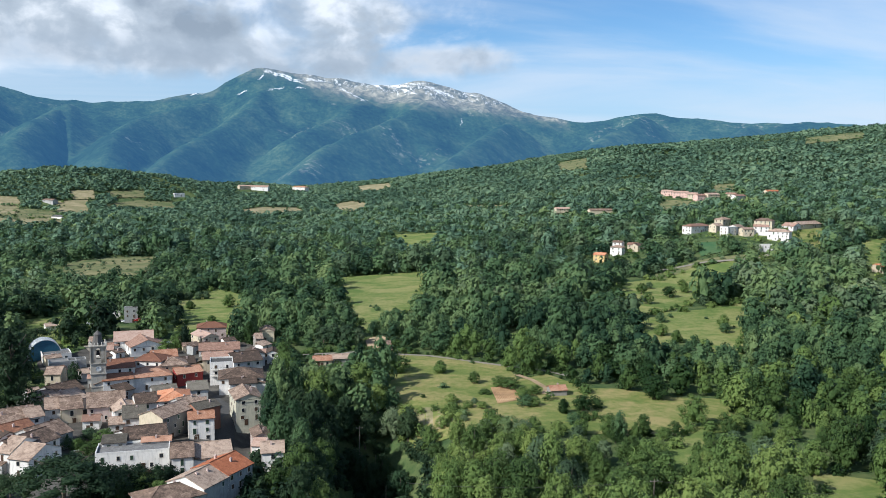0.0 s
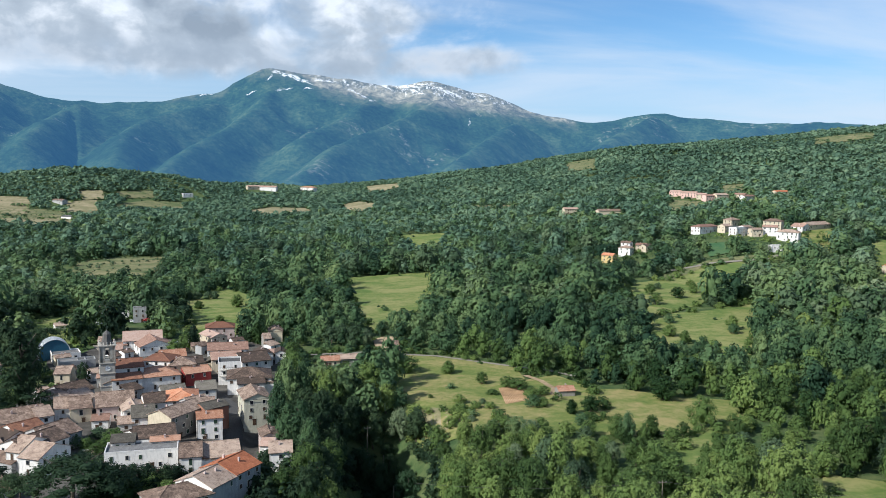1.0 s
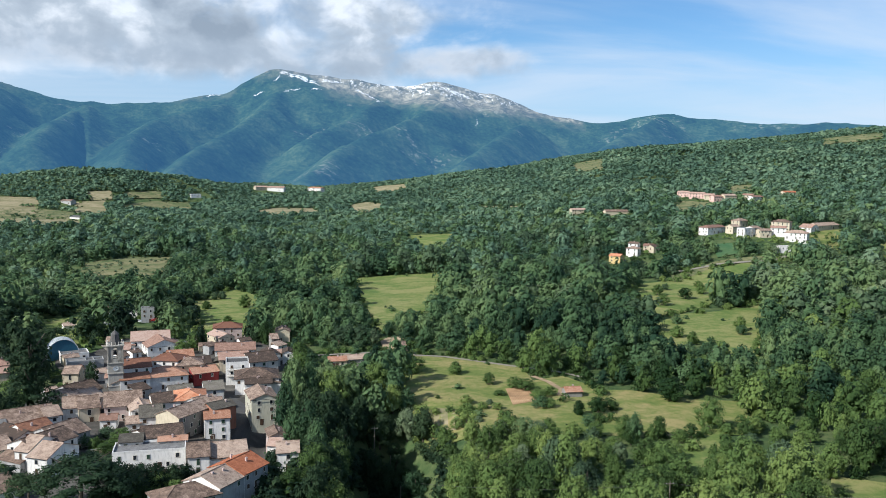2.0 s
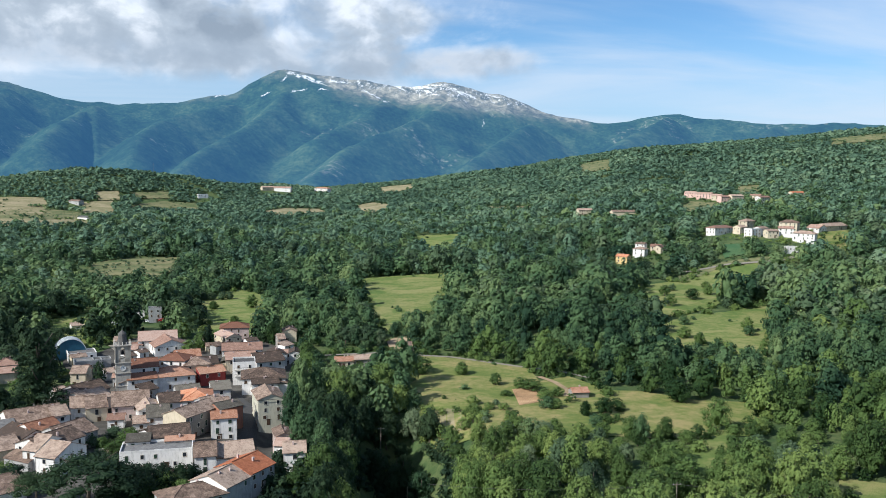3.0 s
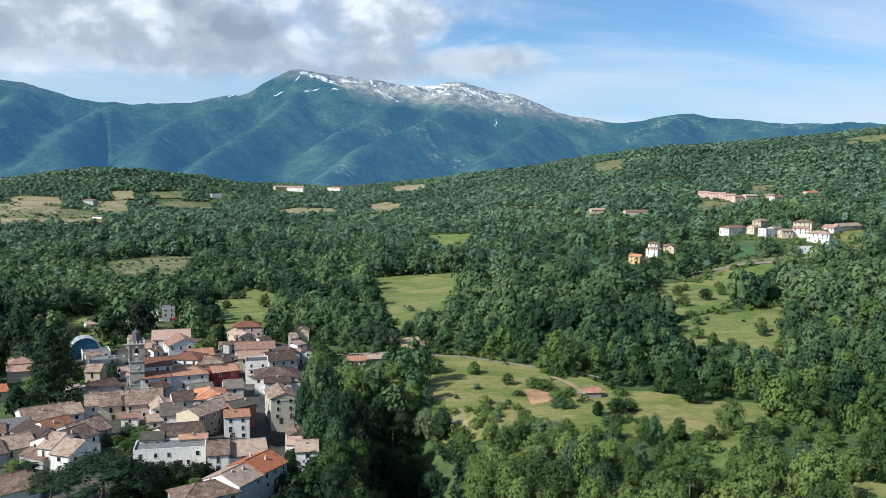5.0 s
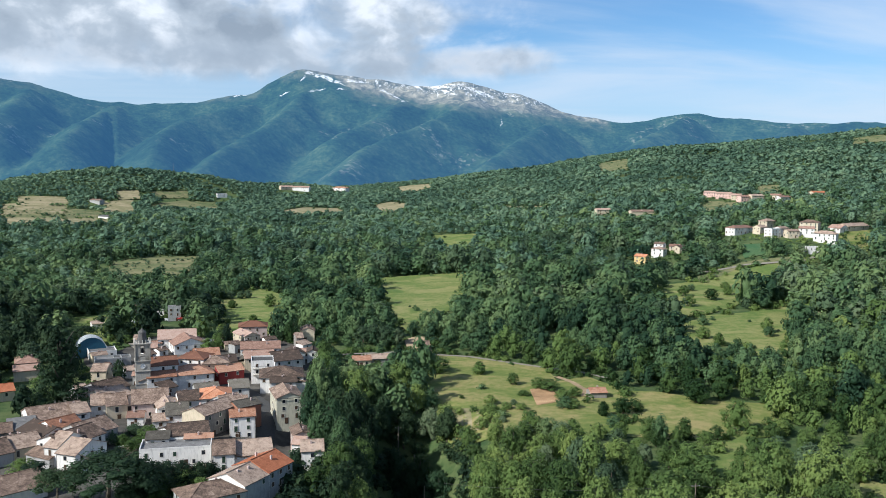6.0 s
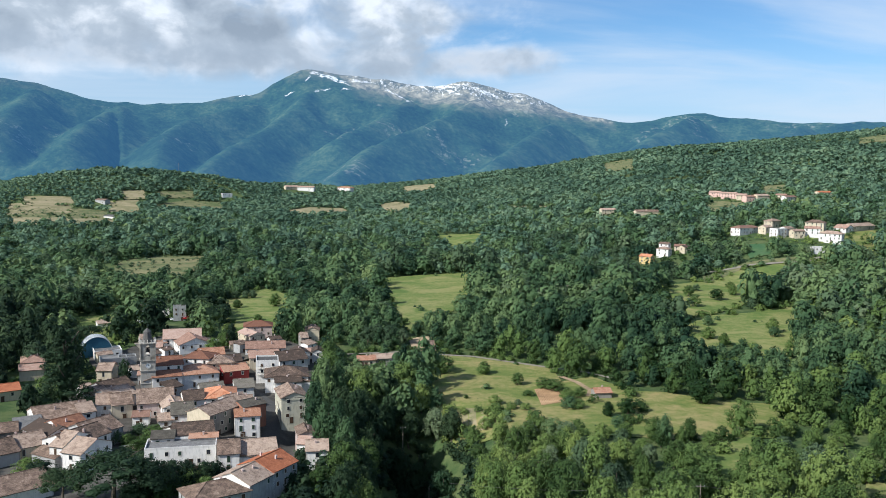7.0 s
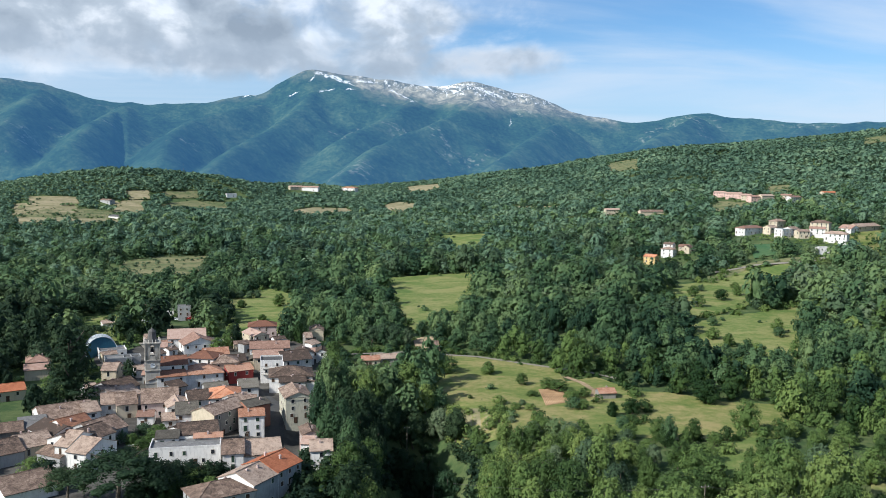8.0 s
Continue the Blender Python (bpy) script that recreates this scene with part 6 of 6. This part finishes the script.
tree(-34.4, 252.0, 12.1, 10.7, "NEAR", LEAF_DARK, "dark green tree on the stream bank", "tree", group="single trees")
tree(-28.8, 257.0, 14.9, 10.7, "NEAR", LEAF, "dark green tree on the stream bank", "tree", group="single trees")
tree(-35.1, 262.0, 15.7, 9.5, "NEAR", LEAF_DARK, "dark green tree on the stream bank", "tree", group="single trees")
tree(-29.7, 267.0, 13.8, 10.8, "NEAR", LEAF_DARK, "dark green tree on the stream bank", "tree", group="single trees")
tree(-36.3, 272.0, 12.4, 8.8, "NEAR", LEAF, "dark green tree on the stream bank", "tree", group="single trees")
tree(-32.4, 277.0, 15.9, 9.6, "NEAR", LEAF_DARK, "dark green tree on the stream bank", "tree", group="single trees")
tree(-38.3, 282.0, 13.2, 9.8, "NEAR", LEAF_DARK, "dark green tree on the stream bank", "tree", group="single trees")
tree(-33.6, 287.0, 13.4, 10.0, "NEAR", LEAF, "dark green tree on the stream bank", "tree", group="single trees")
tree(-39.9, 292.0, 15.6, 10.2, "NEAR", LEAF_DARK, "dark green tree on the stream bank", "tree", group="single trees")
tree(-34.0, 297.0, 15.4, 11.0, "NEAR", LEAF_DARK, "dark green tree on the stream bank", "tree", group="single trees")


# nearest woods, single trees
x1, y1 = scatter(165, 470, 8.4)
rr1 = np.hypot(x1, y1)
keep = rng.random(len(x1)) < 0.96
x1, y1, rr1 = x1[keep], y1[keep], rr1[keep]
order = np.argsort(rr1)
x1, y1 = x1[order], y1[order]
hh = rng.uniform(8.5, 15.5, len(x1)) * (0.72 + 0.5 * patchy(x1, y1, 40, 1.0)) * rng.choice([0.62, 1.0, 1.0, 1.32], len(x1))
hh = np.where(inside(x1, y1, [(0, 236), (82, 236), (80, 315), (0, 315)]), hh * 0.9, hh)
# lower growth before the sheds, the row of houses and the long meadow
LOW = (([(-190, 400), (-135, 415), (-140, 470), (-160, 520), (-225, 530), (-205, 450)], 0.42), ([(-62, 345), (-20, 345), (-2, 405), (-10, 430), (-64, 425)], 0.42), ([(36, 262), (130, 262), (135, 306), (36, 300)], 0.52), ([(0, 264), (36, 264), (36, 300), (0, 300)], 0.58), ([(0, 246), (125, 246), (130, 263), (0, 263)], 0.72), ([(111, 442), (153, 453), (154, 427), (166, 422), (162, 395), (131, 379), (105, 394)], 0.5))
for poly, k in LOW:
    hh = np.where(inside(x1, y1, poly), hh * k, hh)
ww = np.clip(hh * rng.uniform(0.62, 0.95, len(x1)), 6.0, 13)
for i in range(min(260, len(x1))):
    # beside the gully, dark leaf colour stands in for shade
    pale = rng.random() < 0.09
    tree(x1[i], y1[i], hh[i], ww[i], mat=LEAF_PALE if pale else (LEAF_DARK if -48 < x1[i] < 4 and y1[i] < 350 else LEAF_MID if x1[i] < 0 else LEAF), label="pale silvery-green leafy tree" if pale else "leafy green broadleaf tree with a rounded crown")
west = np.arange(len(x1)) >= 260
r1 = np.hypot(x1, y1)
near_leaf = rng.random(len(x1)) < (430 - r1) / 90
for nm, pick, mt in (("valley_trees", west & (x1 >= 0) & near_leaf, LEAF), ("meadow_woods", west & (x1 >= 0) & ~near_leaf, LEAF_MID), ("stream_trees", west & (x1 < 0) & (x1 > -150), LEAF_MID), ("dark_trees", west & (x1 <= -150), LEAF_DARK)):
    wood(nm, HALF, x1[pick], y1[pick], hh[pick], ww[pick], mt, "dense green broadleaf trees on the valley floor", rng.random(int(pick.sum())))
x2, y2 = scatter(470, 900, 9.4)
h2 = rng.uniform(7, 14, len(x2)) * (0.62 + 0.75 * patchy(x2, y2, 60, 2.0)) * rng.choice([0.7, 1.0, 1.15, 1.5], len(x2))
w2 = np.clip(h2 * rng.uniform(0.85, 1.35, len(x2)), 7.5, 18)
# the nearest of these woods show their leaves
r2 = np.hypot(x2, y2)
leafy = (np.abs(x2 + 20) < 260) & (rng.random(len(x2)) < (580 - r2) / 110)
warm2 = leafy & (x2 > 120) & (rng.random(len(x2)) < 0.4)
# shaded_woods get their shade from the dark leaf colour
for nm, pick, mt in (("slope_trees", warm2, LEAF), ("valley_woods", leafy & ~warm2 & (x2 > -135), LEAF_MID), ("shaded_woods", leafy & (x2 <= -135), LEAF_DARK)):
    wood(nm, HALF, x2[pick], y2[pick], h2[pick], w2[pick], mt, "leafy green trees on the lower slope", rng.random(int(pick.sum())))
x2, y2, h2, w2 = x2[~leafy], y2[~leafy], h2[~leafy], w2[~leafy]
silver = rng.random(len(x2)) < np.where(x2 > 60, 0.30, 0.10) * 2.2 * np.clip(patchy(x2, y2, 34, 6.0), 0, 1)
# farther woods take the haze-tinted leaf colour more often
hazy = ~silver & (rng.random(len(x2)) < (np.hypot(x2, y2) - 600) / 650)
for nm, pick, mt, words in (("hillside_trees", ~silver & ~hazy, LEAF_MID, "dense mixed green woods across the valley"), ("hillside_oaks", hazy, LEAF_HAZE, "dense woods across the valley with haze in their leaf colour"), ("pale_trees", silver, LEAF_PALE, "pale grey-green willows and acacias among the woods")):
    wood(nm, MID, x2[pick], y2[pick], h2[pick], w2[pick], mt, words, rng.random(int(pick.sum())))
x3, y3 = scatter(900, 1350, 7.2)
h3 = rng.uniform(5, 10.5, len(x3)) * (0.65 + 0.6 * patchy(x3, y3, 90, 3.0)) * rng.choice([0.7, 1.0, 1.1, 1.5], len(x3))
w3 = np.clip(h3 * rng.uniform(0.9, 1.3, len(x3)), 6, 12.5)
# the farther out, the more trees carry the haze tint
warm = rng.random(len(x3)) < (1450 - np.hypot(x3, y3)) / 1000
for nm, pick, mt in (("hill_woods", ~warm, LEAF_HAZE), ("hill_copses", warm, LEAF_MID)):
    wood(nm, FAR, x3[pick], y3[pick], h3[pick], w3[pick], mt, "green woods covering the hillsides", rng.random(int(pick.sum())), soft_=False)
x4, y4 = scatter(1350, 2030, 6.7)
h4 = rng.uniform(4.5, 8.5, len(x4)) * (0.65 + 0.6 * patchy(x4, y4, 90, 4.0)) * rng.choice([0.7, 1.0, 1.1, 1.4], len(x4))
w4 = np.clip(h4 * rng.uniform(1.0, 1.45, len(x4)), 5.5, 11)
# these all carry the painted haze of the far leaf colour
wood("far_woods", RIM, x4, y4, h4, w4, LEAF_HAZE, "far green woods covering the hills to the rim", rng.random(len(x4)))

# hedges and scrub along the meadows' edges
ex, ey = [], []
for kind_, poly in zip(KINDS, FIELDS):
    if kind_ == "soil":
        continue
    for (ax, ay), (bx, by) in zip(poly, poly[1:] + poly[:1]):
        span_ = math.hypot(bx - ax, by - ay)
        step_ = 3.2 + math.hypot(ax, ay) * 0.006
        for k in range(int(span_ / step_)):
            if rng.random() < 0.62:
                t = (k + rng.random()) * step_ / span_
                ex.append(ax + (bx - ax) * t + rng.normal(0, 2.0))
                ey.append(ay + (by - ay) * t + rng.normal(0, 2.0))
ex, ey = np.array(ex), np.array(ey)
clear = np.ones(len(ex), bool)
for fx, fy, fr in FOOT:
    clear &= np.hypot(ex - fx, ey - fy) > fr
for lx, ly in LANE_PTS:
    clear &= np.hypot(ex - lx, ey - ly) > 3
clear &= ~inside(ex, ey, [(26, 312), (46, 312), (46, 356), (26, 356)])
ex, ey = ex[clear], ey[clear]
eh = rng.uniform(1.2, 4.6, len(ex)) * (1 + np.hypot(ex, ey) / 1800)
ew, close = eh * rng.uniform(1.0, 1.5, len(ex)), np.hypot(ex, ey) < 700
for nm, kit_, pick, mt in (("hedge_scrub", MID, close, LEAF), ("far_hedges", FAR, ~close, LEAF_MID)):
    wood(nm, kit_, ex[pick], ey[pick], eh[pick], ew[pick], mt, "uneven green scrub along meadow edges", rng.random(int(pick.sum())), sink=0.15)

# low scrub beside the lanes
lx_, ly_ = np.array([p for p in LANE_PTS if p[1] > 300 and -60 < p[0] < 320]).T
lx_, ly_ = np.repeat(lx_, 5), np.repeat(ly_, 5)
lx_, ly_ = lx_ + rng.uniform(-5, 5, len(lx_)), ly_ + rng.choice([-1, 1, 1], len(ly_)) * rng.uniform(2.6, 8.0, len(ly_))
ok = ~np.any([inside(lx_, ly_, poly) for poly in FIELDS], axis=0) & ~inside(lx_, ly_, VILLAGE)
for fx, fy, fr in FOOT:
    ok &= np.hypot(lx_ - fx, ly_ - fy) > fr
lx_, ly_ = lx_[ok], ly_[ok]
lh_ = rng.uniform(0.8, 3.2, len(lx_))
wood("lane_scrub", MID, lx_, ly_, lh_, lh_ * rng.uniform(1.1, 1.7, len(lx_)), LEAF, "low uneven scrub beside a lane", rng.random(len(lx_)), sink=0.15)

# loose bushes in the rougher meadows
bx_, by_ = [], []
for kind_, poly in zip(KINDS, FIELDS):
    xs, ys = [p[0] for p in poly], [p[1] for p in poly]
    far = math.hypot(sum(xs) / len(xs), sum(ys) / len(ys))
    if kind_ not in ("lush", "dry", "grass", "hay") or far < 300:
        continue
    for _ in range(int((max(xs) - min(xs)) * (max(ys) - min(ys)) / (420 if far < 900 else 300))):
        px, py = rng.uniform(min(xs), max(xs)), rng.uniform(min(ys), max(ys))
        if inside(px, py, poly) and patchy(np.float64(px), np.float64(py), 17, 2.2) > (0.55 if px > 0 else 0.66):
            bx_.append(px)
            by_.append(py)
bx_, by_ = np.array(bx_), np.array(by_)
bh_ = rng.uniform(0.6, 3.0, len(bx_)) * (1 + np.hypot(bx_, by_) / 2400)
wood("meadow_bushes", MID, bx_, by_, bh_, bh_ * rng.uniform(1.0, 1.6, len(bx_)), LEAF_MID, "loose green bushes in rough meadows", rng.random(len(bx_)), sink=0.12)

# low undergrowth in the gully, its shade put in as dark leaf colour
gxx, gyy = np.meshgrid(np.arange(-46, 6, 5.5), np.arange(205, 304, 5.5))
gxx, gyy = gxx.ravel() + rng.uniform(-2, 2, gxx.size), gyy.ravel() + rng.uniform(-2, 2, gyy.size)
ghh = rng.uniform(3, 6.5, gxx.size)
wood("gully_scrub", MID, gxx, gyy, ghh, ghh * 1.25, LEAF_DARK, "undergrowth along the stream with shade in its leaf colour", rng.random(gxx.size))

# gardens round the outlying houses
qx, qy = [], []
for fx, fy, fr in FOOT:
    far = math.hypot(fx, fy)
    if far > 330:
        for _ in range(16 if far > 600 else 7):
            a, d = rng.uniform(0, 6.28), fr + rng.uniform(0, 16)
            px, py = fx + d * math.cos(a), fy + d * math.sin(a) - (14 if far > 600 else 3)
            qx.append(px)
            qy.append(py)
qx, qy = np.array(qx), np.array(qy)
clear = np.ones(len(qx), bool)
for fx, fy, fr in FOOT:
    clear &= np.hypot(qx - fx, qy - fy) > fr * 0.85
clear &= ~inside(qx, qy, VILLAGE)
qx, qy = qx[clear], qy[clear]
qh = rng.uniform(1.8, 4.8, len(qx))
wood("garden_scrub", FAR, qx, qy, qh, qh * rng.uniform(0.9, 1.4, len(qx)), LEAF, "garden shrubs and small trees round outlying houses", rng.random(len(qx)), sink=0.1)
# furrows across the tilled plot
bm = bmesh.new()
pa, pb, pc, pd = [Vector((px, py, 0)) for px, py in PLOT]
for k in range(15):
    u = (k + 0.5) / 15
    a_, b_ = pa.lerp(pb, u), pd.lerp(pc, u)
    side_ = (b_ - a_).normalized().cross(Vector((0, 0, 1))) * 0.28
    rows_ = []
    for i in range(9):
        q_ = a_.lerp(b_, 0.03 + 0.94 * i / 8) + side_ * rng.uniform(-0.3, 0.3)
        base_ = float(grid_height(np.float64(q_.x), np.float64(q_.y))) + 0.42
        rows_.append([bm.verts.new(q_ - side_ + Vector((0, 0, base_))), bm.verts.new(q_ + Vector((0, 0, base_ + rng.uniform(0.2, 0.34)))), bm.verts.new(q_ + side_ + Vector((0, 0, base_)))])
    for r0, r1_ in zip(rows_, rows_[1:]):
        bm.faces.new((r0[0], r0[1], r1_[1], r1_[0]))
        bm.faces.new((r0[1], r0[2], r1_[2], r1_[1]))
bmesh.ops.recalc_face_normals(bm, faces=bm.faces)
me = bpy.data.meshes.new("furrows")
bm.to_mesh(me)
bm.free()
me.materials.append(TURF["soil"])
tagged(new("furrows", me), "ridged brown furrows of a vegetable plot", "soil", kind="stuff")
# vine rows beside the vegetable plot
corner = [np.array(p) for p in ((9.3, 311.9), (13.8, 320.7), (19.8, 313.4), (15.8, 300.6))]
vx_, vy_ = [], []
for i in range(7):
    for k in range(16):
        u, w_ = (i + 0.5) / 7, (k + 0.5) / 16
        p = (corner[0] * (1 - u) + corner[1] * u) * (1 - w_) + (corner[3] * (1 - u) + corner[2] * u) * w_ + rng.normal(0, 0.12, 2)
        vx_.append(p[0])
        vy_.append(p[1])
vx_, vy_ = np.array(vx_), np.array(vy_)
wood("vine_rows", MID, vx_, vy_, rng.uniform(0.9, 1.5, len(vx_)), rng.uniform(0.8, 1.2, len(vx_)), LEAF, "low green rows of vines beside a vegetable plot", rng.random(len(vx_)), sink=-0.35)
# a stand of bare pale trunks above the green meadow
bm = bmesh.new()
stand = random.Random(5)
for k in range(46):
    u = stand.random()
    px, py = 187.8 + u * 19.1 + stand.uniform(-2, 2), 470.4 + u * 8.3 + stand.uniform(-3, 9)
    pz, tall_ = float(grid_height(np.float64(px), np.float64(py))) - 0.3, stand.uniform(5.5, 9.5)
    top_ = Vector((px + stand.uniform(-0.6, 0.6), py, pz + tall_))
    tube(bm, (px, py, pz), top_, 0.16, 0.05, 5)
    for q in range(3):
        a_ = stand.uniform(0, 6.28)
        mid_ = Vector((px, py, pz)).lerp(top_, stand.uniform(0.45, 0.8))
        tube(bm, mid_, mid_ + Vector((math.cos(a_) * 0.9, math.sin(a_) * 0.9, 1.5)), 0.05, 0.02, 4)
me = bpy.data.meshes.new("bare_trunks")
bm.to_mesh(me)
bm.free()
me.materials.append(plain("pale dry bark", (0.34, 0.25, 0.17), 0.9))
tagged(new("bare_trunks", me), "stand of bare pale tree trunks at the edge of the woods", "woods", kind="stuff")
# olive trees in the dry pastures
ox_, oy_ = [], []
for kind_, poly in zip(KINDS, FIELDS):
    if kind_ in ("dry", "hay") and math.hypot(*poly[0]) > 600:
        xs, ys = [p[0] for p in poly], [p[1] for p in poly]
        far_off = math.hypot(*poly[0]) > 1000
        gx5, gy5 = np.meshgrid(np.arange(min(xs), max(xs), 4.2 if far_off else 8.5), np.arange(min(ys), max(ys), 19.0 if far_off else 11.0))
        sway = 0.8 if far_off else 2.5
        gx5, gy5 = gx5.ravel() + rng.uniform(-sway, sway, gx5.size), gy5.ravel() + rng.uniform(-sway, sway, gy5.size)
        ok = inside(gx5, gy5, poly) & (rng.random(gx5.size) < (0.6 if kind_ == "dry" else 0.04))
        ox_ += list(gx5[ok])
        oy_ += list(gy5[ok])
ox_, oy_ = np.array(ox_), np.array(oy_)
oh_ = rng.uniform(2.2, 4.0, len(ox_)) * np.where(np.hypot(ox_, oy_) > 1000, 0.62, 1.0)
wood("olive_grove", FAR, ox_, oy_, oh_, oh_ * 1.3, LEAF_PALE, "small pale olive trees in a dry pasture", rng.random(len(ox_)), sink=0.1)
